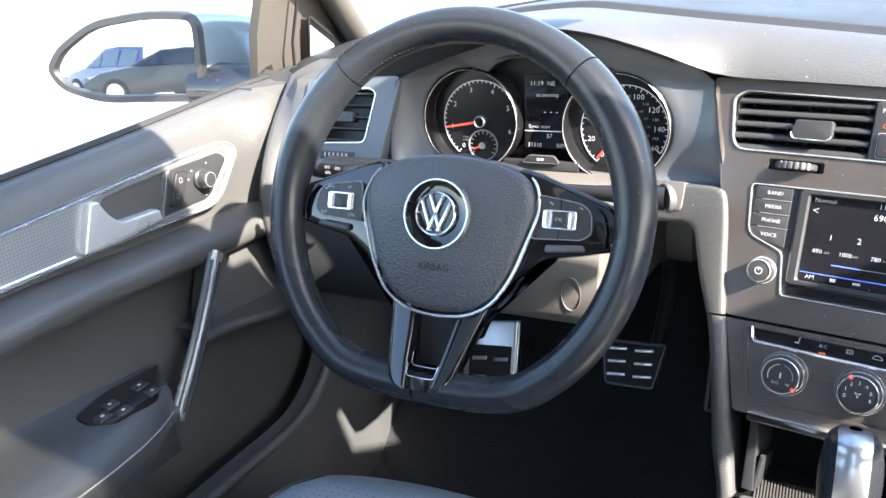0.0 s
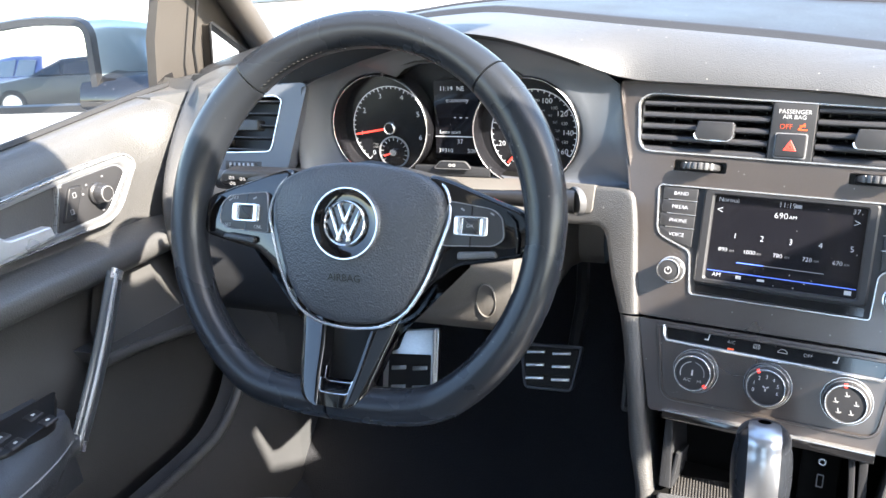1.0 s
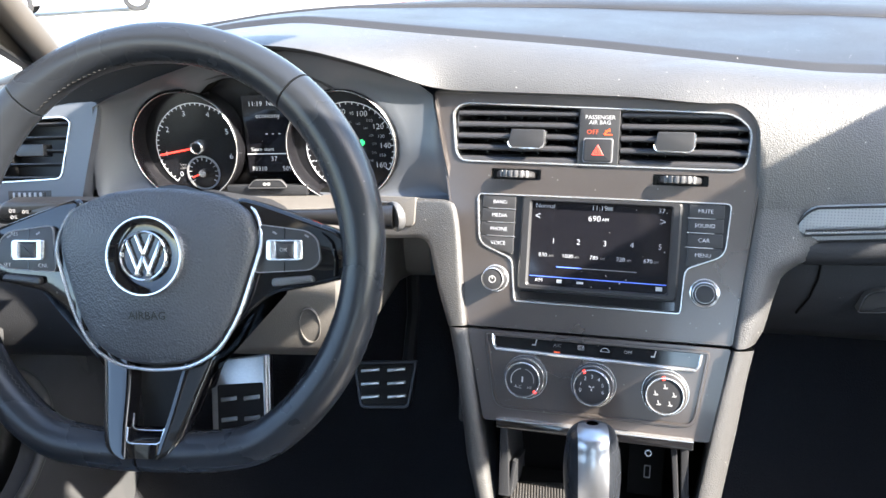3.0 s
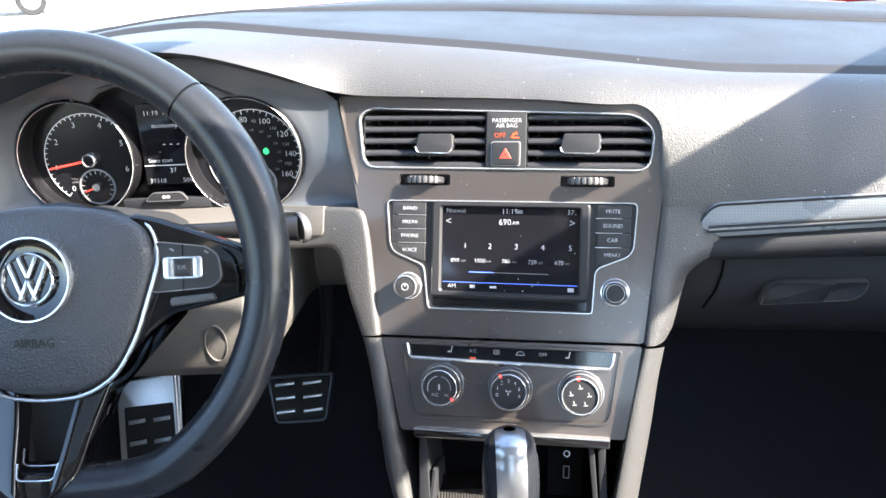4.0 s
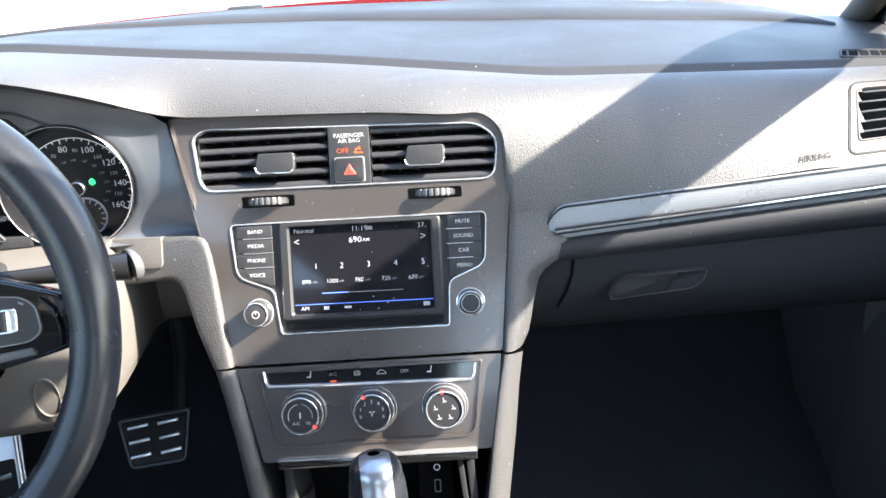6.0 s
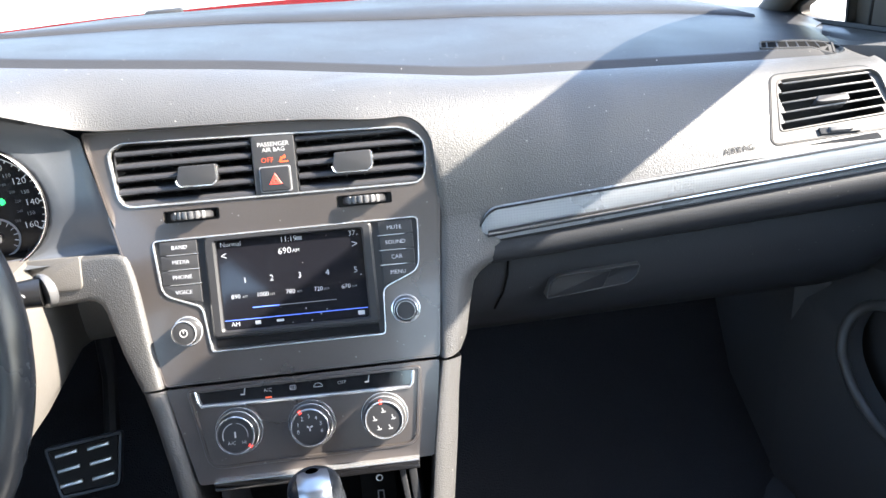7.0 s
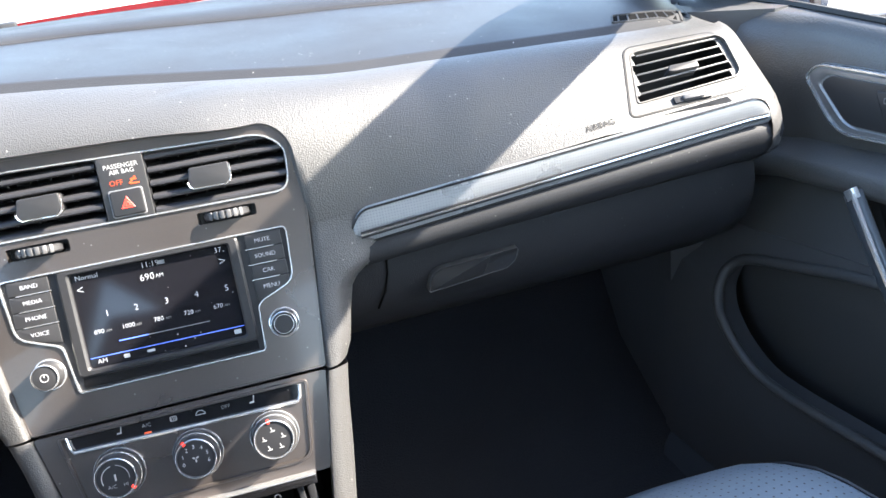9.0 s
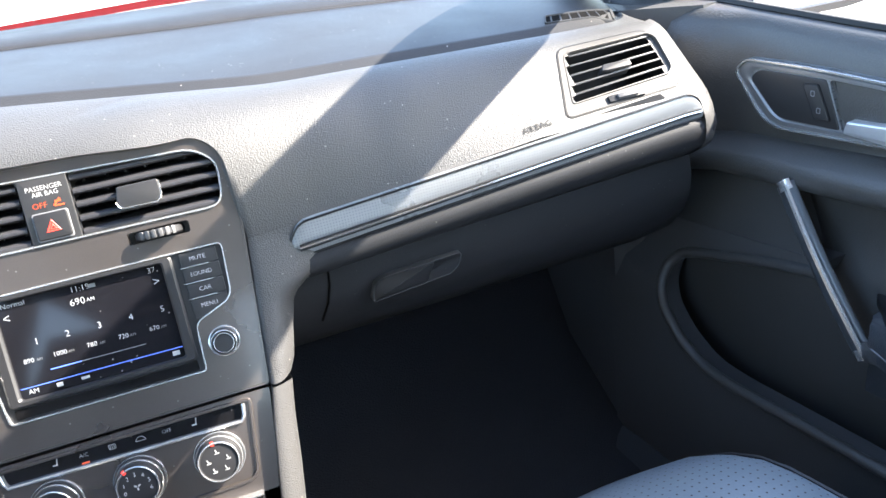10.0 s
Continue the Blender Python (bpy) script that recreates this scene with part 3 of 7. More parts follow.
def face_col(x, n=20):
    """Passenger's side: from the crest over a soft shoulder down to the trim."""
    e = end_turn(x)
    cy, cz = smooth_lerp(CREASE_Y, x) - 0.012, smooth_lerp(CREST_Z, x) + 0.0005
    ly = lerp([(0.15, 0.8255), (0.216, 0.8250)], x) if x < 0.216 else front_y(x) + 0.004
    c, sh, l = Vector((cy, cz)), Vector((min(cy - 0.01, smooth_lerp(SHOULDER_Y, x) + e), cz - 0.002 - 0.35 * e)), Vector((ly + e, lip_z(x)))
    r = lerp([(0.2, 0.2), (0.34, 0.05), (0.46, 0.022), (0.8, 0.022)], x)
    a, b = c - sh, l - sh
    ra, rb = min(r, a.length * 0.98), min(r, b.length * 0.98)
    p, q = sh + a.normalized() * ra, sh + b.normalized() * rb
    pts = [c.lerp(p, k / 3) for k in range(3)]
    pts += [p * (1 - t) ** 2 + sh * 2 * t * (1 - t) + q * t * t for t in (k / 9 for k in range(10))]
    pts += [q.lerp(l, (k + 1) / (n - 13)) for k in range(n - 13)]
    return [(x, v.x, v.y) for v in pts]


def cut_col(col, z0):
    """The upper stretch of a column, down to the height z0, with as many points."""
    zs = [-p[2] for p in col]
    end = float(np.interp(-z0, zs, range(len(zs))))
    idx = [end * k / (len(col) - 1) for k in range(len(col))]
    return [tuple(float(np.interp(u, range(len(col)), [p[j] for p in col])) for j in range(3)) for u in idx]


def pad_col(x, n=20):
    """Driver's side and middle: from the crest to the edge over the dials and the centre panel."""
    cy, cz = smooth_lerp(CREASE_Y, x) - 0.012, smooth_lerp(CREST_Z, x) + 0.0005
    ly, lz = smooth_lerp(LIP_Y, x), smooth_lerp(LIP_Z, x)
    out = []
    for k in range(n):
        t = k / (n - 1)
        a = t * math.pi / 2
        out.append((x, cy + (ly - cy) * (0.55 * math.sin(a) + 0.45 * t), cz + (lz - cz) * (0.55 * (1 - math.cos(a)) + 0.45 * t)))
    return out


xs = [-0.735 + 1.525 * k / 70 for k in range(71)]
side = dash_col(xs[0])
dash_top = part("top", grid([[(x - 0.010, y, z - 0.08) for x, y, z in side], [(x - 0.004, y, z - 0.004) for x, y, z in side]] + [dash_col(x) for x in xs], 0.012, (0, 0, -1)), M_TOP, dash, "dusty dark grey upper dash", 60)
rows = []
for x in [-0.66 + 1.32 * k / 40 for k in range(41)]:
    cy, cz, by, bz = smooth_lerp(CREASE_Y, x), smooth_lerp(CREST_Z, x), smooth_lerp(BASE_Y, x), smooth_lerp(BASE_Z, x)
    col = []
    for y in (by - 0.19, by - 0.187, by - 0.10, by - 0.012):
        k = (y - cy) / (by - cy)
        col.append((x, y, cz + 0.006 * (1 - k) + (bz - cz) * k + 0.004 * math.sin(math.pi * k) + (0.0 if y == by - 0.19 else 0.0035)))
    rows.append(col)
part("defroster_panel", grid(rows), M_LOW, dash, "darker panel along the windscreen", 60)
CORNER_X, CORNER_R, EDGE_Z = 0.1240, 0.0270, 0.9655
cols, edge = [], []
for x in [-0.690 + 0.770 * k / 38 for k in range(39)] + [0.088, 0.096, 0.104, 0.112, 0.118]:
    w = max(0.0, min(1.0, (x - 0.02) / 0.10))
    w = w * w * (3 - 2 * w)
    a = pad_col(x)
    if w:
        b = cut_col(face_col(x), smooth_lerp(LIP_Z, x) * (1 - w) + EDGE_Z * w)
        a = [tuple(Vector(p).lerp(Vector(q), w)) for p, q in zip(a, b)]
    cols.append(a)
for k in range(13):
    a = math.pi / 2 * k / 12
    cols.append(cut_col(face_col(CORNER_X + CORNER_R * math.sin(a)), EDGE_Z - CORNER_R * (1 - math.cos(a))))
edge = [Vector(c[-1]) for c in cols]
pad_bm = grid(cols)
# beside the centre panel the pad runs on as a bolster down to the console
BOL = [(0.745, 0.776), (0.76, 0.782), (0.80, 0.797), (0.84, 0.813), (0.872, 0.8255)]
BX = [(0.749, 0.1315, 0.151), (0.760, 0.1332, 0.158), (0.785, 0.1370, 0.1665), (0.805, 0.1400, 0.175), (0.815, 0.1415, 0.186), (0.822, 0.1428, 0.205), (0.830, 0.1442, 0.216), (0.872, 0.151, 0.216)]
low_z = [0.864, 0.856, 0.848, 0.840, 0.834, 0.828, 0.822, 0.8175, 0.812, 0.805, 0.795, 0.785, 0.772, 0.760, 0.7535, 0.750]
cols = []
for k in range(11):
    u = k / 10
    col = face_col(0.151 + 0.065 * u)
    for z in low_z:
        xl, xr = lerp([(b[0], b[1]) for b in BX], z), lerp([(b[0], b[2]) for b in BX], z)
        y = lerp(BOL, z)
        yr = 0.825 if z > 0.822 else y + 0.012 + (0.825 - lerp(BOL, 0.822) - 0.012) * max(0.0, (z - 0.77) / 0.052)
        col.append((xl + (xr - xl) * u, y + (yr - y) * u * u - 0.0012 * math.sin(math.pi * u) * min(1.0, (0.872 - z) / 0.05), z))
    if k == 0:
        edge += [Vector(p) for p in col if p[2] < EDGE_Z - CORNER_R - 0.001]
    if k == 10:
        back_edge = [Vector(p) for p in col[-len(low_z):]]
    cols.append(col)
pad_bm = join(pad_bm, grid(cols))
# the edge turns in behind the panels
rows = []
for k, p in enumerate(edge):
    t = (edge[min(k + 1, len(edge) - 1)] - edge[max(k - 1, 0)]).normalized()
    side = Vector((t.z, 0, -t.x)).normalized() * -1
    rows.append([p, p - side * 0.0012 + Vector((0, 0.002, 0)), p - side * 0.0022 + Vector((0, 0.007, 0)), p - side * 0.003 + Vector((0, 0.05, 0))])
pad_bm = join(pad_bm, grid(rows), grid([[p, p + Vector((0.0015, 0.003, 0)), p + Vector((0.0022, 0.010, 0)), p + Vector((0.001, 0.10, 0))] for p in back_edge]))
# underside of the hood, from its edge down to the dials' housing; its shade is deepened by a darker plastic than the
# pad's
rows = []
for k in range(41):
    x = -0.66 + 0.46 * k / 40
    ly, lz, hz = smooth_lerp(LIP_Y, x), smooth_lerp(LIP_Z, x), smooth_lerp(HOUSING_Z, x)
    rows.append([(x, ly + 0.0005, lz - 0.0004), (x, ly + 0.0015, lz - 0.0025), (x, ly + 0.005, lz - 0.005), (x, max(ly + 0.010, 0.874), min(lz - 0.006, lz + (hz - lz) * 0.6)), (x, max(ly + 0.015, 0.880), min(lz - 0.007, hz))])
part("hood_underside", grid(rows), M_LOW, dash, "underside of the hood over the dials, coloured dark for shade", 60)
# passenger's face, open where the side vent sits
mv = frame_of((0.5604, 0.8270, 0.9330), (0.99345, -0.11425, 0), (0.08218, 0.71463, 0.69466), (-0.07936, -0.69011, 0.71934))
vent_hole = [(-0.0610, -0.0330), (0.0615, -0.0240), (0.0690, -0.0160), (0.0690, 0.0245), (0.0615, 0.0325), (-0.0385, 0.0305), (-0.0460, 0.0255)]
vo = rpoly([(-0.0735, -0.0465, 0.010), (0.0670, -0.0395, 0.010), (0.0740, 0.0060, 0.02), (0.0640, 0.0400, 0.014), (-0.0490, 0.0365, 0.012)], 0.012, 6)
cols = [face_col(0.216 + (0.470 - 0.216) * k / 24) for k in range(24)] + [face_col(0.470 + (END0 - 0.470) * k / 30) for k in range(31)]
cols += [face_col(END0 + (END1 - END0) * math.sin(math.pi / 2 * k / 10)) for k in range(1, 11)]
cols.append([(x + 0.003, y + 0.03, z - 0.002) for x, y, z in cols[-1]])
cols.append([(x + 0.003, max(y + 0.06, 1.05), z - 0.004) for x, y, z in cols[-2]])
cols = [c + ([(c[-1][0], c[-1][1] + 0.006, c[-1][2] - 0.005), (c[-1][0], c[-1][1] + 0.020, c[-1][2] - 0.008)] if c[-1][0] < 0.60 else [(c[-1][0], c[-1][1] + 0.0005, c[-1][2] - 0.020), (c[-1][0], c[-1][1] - 0.0035, c[-1][2] - 0.042)]) for c in cols]
face_bm = grid(cols)
mvi = mv.inverted()


def in_hole(co):
    """Whether a point of the face lies well behind the vent's plate."""
    p = mvi @ co
    x, y = 0.002 + (p.x - 0.002) / 0.90, (p.y + 0.003) / 0.88 - 0.003
    return abs(p.z) < 0.03 and all((b[0] - a[0]) * (y - a[1]) - (b[1] - a[1]) * (x - a[0]) > -1e-7 for a, b in zip(vo, vo[1:] + vo[:1]))


bmesh.ops.delete(face_bm, geom=[f for f in face_bm.faces if all(in_hole(v.co) for v in f.verts)], context="FACES")
dash_pad = part("pad", join(pad_bm, face_bm), M_PAD, dash, "grained soft dash pad", 60)

# the driver's side of the panel ends in an arched pad that runs on under the dials
MS = frame_of((0.0049, 0.8345, 0.8311), (0.9845, -0.1751, 0), (0.0579, 0.3257, 0.9437), (-0.1653, -0.9291, 0.3308))
OUTER_EDGE = [(-0.262, 0.0395), (-0.160, 0.0393), (-0.1530, 0.0385), (-0.1485, 0.0355), (-0.1455, 0.0300), (-0.1425, 0.0180), (-0.1395, 0.0000), (-0.1345, -0.0400), (-0.1272, -0.0895)]
INNER_EDGE = [(-0.262, -0.0080), (-0.206, -0.0040), (-0.1905, -0.0025), (-0.1820, -0.0040), (-0.1765, -0.0085), (-0.1730, -0.0160), (-0.1700, -0.0270), (-0.1620, -0.0550), (-0.1482, -0.0912)]


def along(pts, f):
    """The point at the fraction f of a chain of points, counted by corners."""
    k = min(int(f * (len(pts) - 1)), len(pts) - 2)
    return Vector(pts[k]).lerp(Vector(pts[k + 1]), f * (len(pts) - 1) - k)


def tilted(bm):
    """Turns a piece on the panel's plane a little towards the driver."""
    for v in bm.verts:
        v.co.z += 0.17 * (v.co.x + 0.127)
    bm.transform(MS)
    return bm


rows = []
for k in range(65):
    a, b = along(OUTER_EDGE, k / 64), along(INNER_EDGE, k / 64)
    w = (b - a).length
    rows.append([Vector((*a.lerp(b, u / w), h)) for u, h in ((0, -0.10), (0, 0.002), (0.0006, 0.0048), (0.0020, 0.0070), (0.0042, 0.0085), (0.0070, 0.0090), (w * 0.5, 0.0092), (w - 0.0070, 0.0090), (w - 0.0042, 0.0085), (w - 0.0020, 0.0070), (w - 0.0006, 0.0048), (w, 0.002), (w, -0.10))])
rows.append([Vector((p.x, p.y, -0.10)) for p in rows[-1]])
part("bolster", tilted(grid(rows)), M_PAD, dash, "grained padded bolster", 60)
box_o = rpoly([(-0.255, 0.0085, 0.003), (-0.1910, 0.0085, 0.007), (-0.1908, 0.0400, 0.002), (-0.255, 0.0400, 0.003)], 0.004, 6)
part("column_trim", tilted(prism(box_o, -0.04, 0.0112, None, 0.0015)), M_KNEE, dash, "smooth warm grey trim beside the stalk")

# rounded outer end, over the full height of the face
prof_e = [(p[1] - 0.0002, p[2]) for p in face_col(0.634)[4:]] + [(0.7695, 0.880), (0.7660, 0.868), (0.7645, 0.856), (0.7660, 0.845), (0.7720, 0.834), (0.7880, 0.823), (0.8200, 0.812), (0.870, 0.806)]
prof_e = [tuple(sum(prof_e[min(max(k + d, 0), len(prof_e) - 1)][c] for d in (-1, 0, 1)) / 3 for c in (0, 1)) for k in range(len(prof_e))]
rows = []
for t in (0.0, 0.15, 0.3, 0.45, 0.6, 0.72, 0.82, 0.90, 0.96, 0.99, 1.0):
    rows.append([(0.6345 + 0.042 * t, y + 0.060 * (1 - math.sqrt(max(0.0, 1 - t * t))), z - 0.010 * t ** 4) for y, z in prof_e])
rows.append([(x + 0.001, y + 0.20, z - 0.004) for x, y, z in rows[-1]])
part("outer_end", grid(rows), M_PAD, dash, "rounded outer end of the dash", 70)

# passenger's lower lip, glovebox
xs2 = [0.196 + (END0 - 0.196) * k / 22 for k in range(22)] + [END0 + (END1 + 0.004 - END0) * math.sin(math.pi / 2 * k / 8) for k in range(9)]
rows = []
for x in xs2:
    f, lift = front_y(x), 0.030 * min(1.0, max(0.0, (x - 0.19) / 0.42))
    e = end_turn(x - 0.004)
    rows.append([(x, f + 0.010 + e, (0.875 if x < 0.6 else 0.852) + lift), (x, f + 0.006 + e, 0.842 + lift), (x, f - 0.004 + e, 0.836 + lift), (x, f - 0.006 + e, 0.826 + lift), (x, f + 0.000 + e, 0.817 + lift * 0.7), (x, f + 0.022 + e, 0.808 + lift * 0.5), (x, f + 0.060 + e, 0.806 + lift * 0.4)])
rows.append([(x + 0.002, y + 0.25, z) for x, y, z in rows[-1]])
part("lower_lip", grid(rows), M_LOW, dash, "dark grained ledge under the trim strip", 50)
rows = []
for x in [0.166 + (0.676 - 0.166) * k / 20 for k in range(21)]:
    f = front_y(x) + 0.022 + end_turn(x - 0.004)
    rows.append([(x, f + 0.012, 0.818), (x, f + 0.008, 0.795), (x, f + 0.010, 0.772), (x, f + 0.020, 0.748), (x, f + 0.042, 0.720), (x, f + 0.085, 0.690), (x, f + 0.16, 0.668), (x, f + 0.26, 0.660)])
glove = part("glovebox", grid(rows, 0.02, (0, 1, 0)), M_LOW, dash, "dark grained glovebox lid", 50)
yaw_p = math.degrees(math.atan(-0.115))


def pface(x, z, out=0.0):
    """A frame on the passenger's face at x, with its third axis towards the seat."""
    c, s = math.cos(radians(yaw_p)), math.sin(radians(yaw_p))
    return frame_of((x + s * out, front_y(x) - c * out, z), (c, s, 0), (0, 0, 1), (s, -c, 0))


mg = pface(0.305, 0.779, -0.030)
handle_o = rpoly([(-0.0488, -0.0184, 0.002), (-0.0445, -0.0012, 0.006), (-0.0345, 0.0042, 0.006), (0.0205, 0.0062, 0.002), (0.0106, -0.0140, 0.002)], 0.003, 5)
scoop_o = rpoly([(-0.0498, -0.0196, 0.002), (-0.0455, 0.000, 0.006), (-0.0350, 0.0054, 0.006), (0.0525, 0.0078, 0.006), (0.0470, -0.0070, 0.008), (0.0364, -0.0135, 0.004)], 0.004, 5)
part("latch_recess", ring(scoop_o, inset(scoop_o, 0.0008), -0.008, 0.0074, mg), M_PLATE, glove, "lighter edge round the latch")
part("scoop", grid([[mg @ Vector((u, v0 + (v1 - v0) * j / 6, 0.0066 - 0.010 * math.sin(math.pi * j / 6) * dip)) for j in range(7)] for u, v0, v1, dip in ((0.0100, -0.0150, 0.0066, 1.0), (0.0210, -0.0145, 0.0066, 1.0), (0.0330, -0.0135, 0.0070, 0.8), (0.0430, -0.0095, 0.0072, 0.45), (0.0500, -0.0010, 0.0068, 0.1))]), M_LOW, glove, "finger scoop", 60)
part("latch", prism(handle_o, -0.01, 0.0078, mg, 0.001), M_STALK, glove, "black glovebox latch")
part("gap", tube([(0.222, front_y(0.222) + 0.0292, 0.808), (0.2205, front_y(0.2205) + 0.0288, 0.79), (0.216, front_y(0.216) + 0.0310, 0.770), (0.209, front_y(0.209) + 0.0415, 0.747)], 0.0011, 6), M_DEEP, glove)

# silver trim strip with a bright line
L0, L1 = 0.186, 0.634


def strip_pt(x, v):
    lift = 0.030 * min(1.0, max(0.0, (x - 0.19) / 0.42))
    return Vector((x, front_y(x) + end_turn(x) - 0.002 + (v - 0.5) * -0.004, 0.840 + lift + v * (0.034 - 0.004 * (x - 0.19) / 0.42)))


rows = []
for k in range(61):
    x = L0 + 0.020 * (1 - math.cos(math.pi / 2 * k / 12)) if k < 12 else (L1 - 0.024 * (1 - math.cos(math.pi / 2 * (60 - k) / 12)) if k > 48 else L0 + 0.020 + (L1 - L0 - 0.044) * (k - 12) / 36)
    if x < 0.205:
        hi = math.sqrt(max(0.0, 1 - ((0.205 - x) / 0.0201) ** 2))
    elif x > 0.610:
        hi = math.sqrt(max(0.0, 1 - ((x - 0.610) / 0.0245) ** 2))
    else:
        hi = 1.0
    rows.append([strip_pt(x, v * (0.12 + 0.88 * hi)) + Vector((0, -0.003 * math.sin(math.pi * v), 0)) for v in (0, 0.15, 0.35, 0.6, 0.85, 1.0)])
trim_outline = [r[-1] for r in rows[::-1]] + [r[0] for r in rows]
trim = part("trim_strip", grid(rows, 0.008, (0, 1, 0)), M_DASHTRIM, dash, "pressed silver trim strip", 50)
for v_, r_, m_, n_ in ((0.22, 0.0010, M_BLACK, "groove"), (0.30, 0.0017, M_BRIGHT, "bright_line"), (0.385, 0.0010, M_BLACK, "groove")):
    part(n_, tube([strip_pt(L0 + 0.007 + (L1 - L0 - 0.012) * k / 20, v_) + Vector((0, -0.0018 - 0.003 * math.sin(math.pi * v_), 0)) for k in range(21)], r_, 8), m_, trim, "bright chrome line" if m_ is M_BRIGHT else "")
part("outline", tube(trim_outline, 0.0011, 6), M_STALK, trim, "dark gap round the strip")
ab = face_col(0.4500)
q0, q1 = Vector(ab[-4]), Vector(ab[-2])
up_ = (q0 - q1).normalized()
rt_ = Vector((0.992, -0.105, 0.045))
rt_ = (rt_ - up_ * rt_.dot(up_)).normalized()
zk = float(np.interp(-0.9005, [-p[2] for p in ab], range(len(ab))))
pa = Vector([float(np.interp(zk, range(len(ab)), [p[j] for p in ab])) for j in range(3)])
lay_on(write("AIRBAG", 0.0095, frame_of(pa, rt_, up_, rt_.cross(up_)) @ T(0, 0, 0.0013), M_RUBBER, dash, "print", bold=0.0), dash_pad, rt_.cross(up_).normalized(), 0.0008)

# windscreen-corner demister outlet
dv = [(0.546, 0.922), (0.638, 0.9095), (0.648, 0.936), (0.563, 0.948)]
dm = Matrix.Translation((0, 0, 0.967))
dvr = []
for (x0, y0), (x1, y1) in zip(rpoly(dv, 0.004), rpoly(dv, 0.004)[1:] + rpoly(dv, 0.004)[:1]):
    n_ = 6 if math.hypot(x1 - x0, y1 - y0) > 0.02 else 1
    dvr += [(x0 + (x1 - x0) * k / n_, y0 + (y1 - y0) * k / n_) for k in range(n_)]
up_z = Vector((0, 0, 1))
vent = lay_on(part("demister_outlet", ring(dvr, inset(dvr, 0.0022), -0.003, 0.0008, dm), M_LOW, dash, "black demister slot"), dash_top, up_z)
rows = []
for k in range(13):
    a, b = Vector(dv[0]).lerp(Vector(dv[1]), 0.02 + 0.08 * k), Vector(dv[3]).lerp(Vector(dv[2]), 0.02 + 0.08 * k)
    rows.append([(*a.lerp(b, f), 0.968) for f in (0.06, 0.35, 0.65, 0.94)])
# flat sheet on the dash top, its black standing in for the slot's shaded depth
lay_on(part("floor", grid(rows), M_DEEP, vent), dash_top, up_z)
for k in range(7):
    a, b = Vector(dv[0]).lerp(Vector(dv[1]), 0.10 + 0.135 * k), Vector(dv[3]).lerp(Vector(dv[2]), 0.10 + 0.135 * k)
    lay_on(part("slat", tube([(*a.lerp(b, f), 0.968) for f in (0.08, 0.35, 0.65, 0.92)], 0.0010, 6, flat=0.5, up=(0, 0, 1)), M_LOW, vent), dash_top, up_z)


def side_vent(name, m, outer, opening, flip=1):
    """A side air vent: frame plate, bright surround, five slats, tab and thumbwheel."""
    v = part(name, plate(outer, [opening], -0.0006 if flip > 0 else -0.02, 0.0006 if flip > 0 else 0.0, m), M_VENT if flip > 0 else M_GREY, dash, "air vent with slats and a tab")
    part("surround", ring(opening, inset(opening, 0.0022), -0.006, 0.0015, m), M_VENT if flip > 0 else M_CHROME, v)
    part("duct", join(prism(inset(opening, -0.002), -0.05, -0.045, m), ring(inset(opening, -0.003), inset(opening, 0.0005), -0.046, -0.004, m)), M_BLACK, v)
    u0, u1 = min(p[0] for p in opening), max(p[0] for p in opening)
    v0, v1 = min(p[1] for p in opening), max(p[1] for p in opening)
    for k in range(5):
        if flip > 0:
            va, vb, ua = 0.0250 - 0.0115 * k, 0.0278 - 0.0102 * k, -0.0375 - 0.0045 * k
            lean = math.degrees(math.atan2(vb - va, 0.0605 - ua))
            part("slat", box(0.0, 0.0605 - ua, -0.0009, 0.0009, -0.014, 0.0, 0.0004, m @ T(ua, va, -0.0012) @ R(lean) @ R(30, "X")), M_PLATE, v)
            continue
        h = v0 + (v1 - v0) * (k + 0.5) / 5
        w = [p[0] for p in opening if abs(p[1] - h) < (v1 - v0) * 0.3] or [u0, u1]
        a, b = max(u0, min(w)) + 0.002, min(u1, max(w)) - 0.002
        part("slat", box(a, b, h - 0.0009, h + 0.0009, -0.010, -0.0012, 0.0005, m @ T(0, h) @ R(-16, "X") @ T(0, -h)), M_BLACK, v)
    cu, cv = (u0 + u1) / 2, (v0 + v1) / 2
    part("tab", prism(rpoly([(cu - 0.018, cv - 0.003), (cu - 0.012, cv - (0.0045 if flip > 0 else 0.007)), (cu + 0.018, cv - (0.0045 if flip > 0 else 0.007)), (cu + 0.018, cv + (0.0035 if flip > 0 else 0.006)), (cu - 0.014, cv + (0.0035 if flip > 0 else 0.006))], 0.0018), -0.012, 0.004, m, 0.001), M_BUTTON, v)
    return v


# passenger's side vent, in a leaning face with its own seam
out_v = mv.to_3x3() @ Vector((0, 0, 1))
lay_on(part("vent_seam", ring(inset(vo, -0.0008), inset(vo, 0.0006), -0.0006, 0.0004, mv), M_STALK, dash, "seam round the side vent"), dash_pad, out_v)
op = rpoly(vent_hole, 0.006)
rv = lay_on(side_vent("air_vent", mv, inset(vo, 0.001), op, 1), dash_pad, out_v)
part("slot", box(-0.021, 0.021, -0.0410, -0.0335, -0.004, 0.0030, 0.0003, mv), M_LOW, rv)
part("thumbwheel", box(-0.012, 0.013, -0.0402, -0.0345, -0.004, 0.0062, 0.002, mv), M_PLATE, rv)

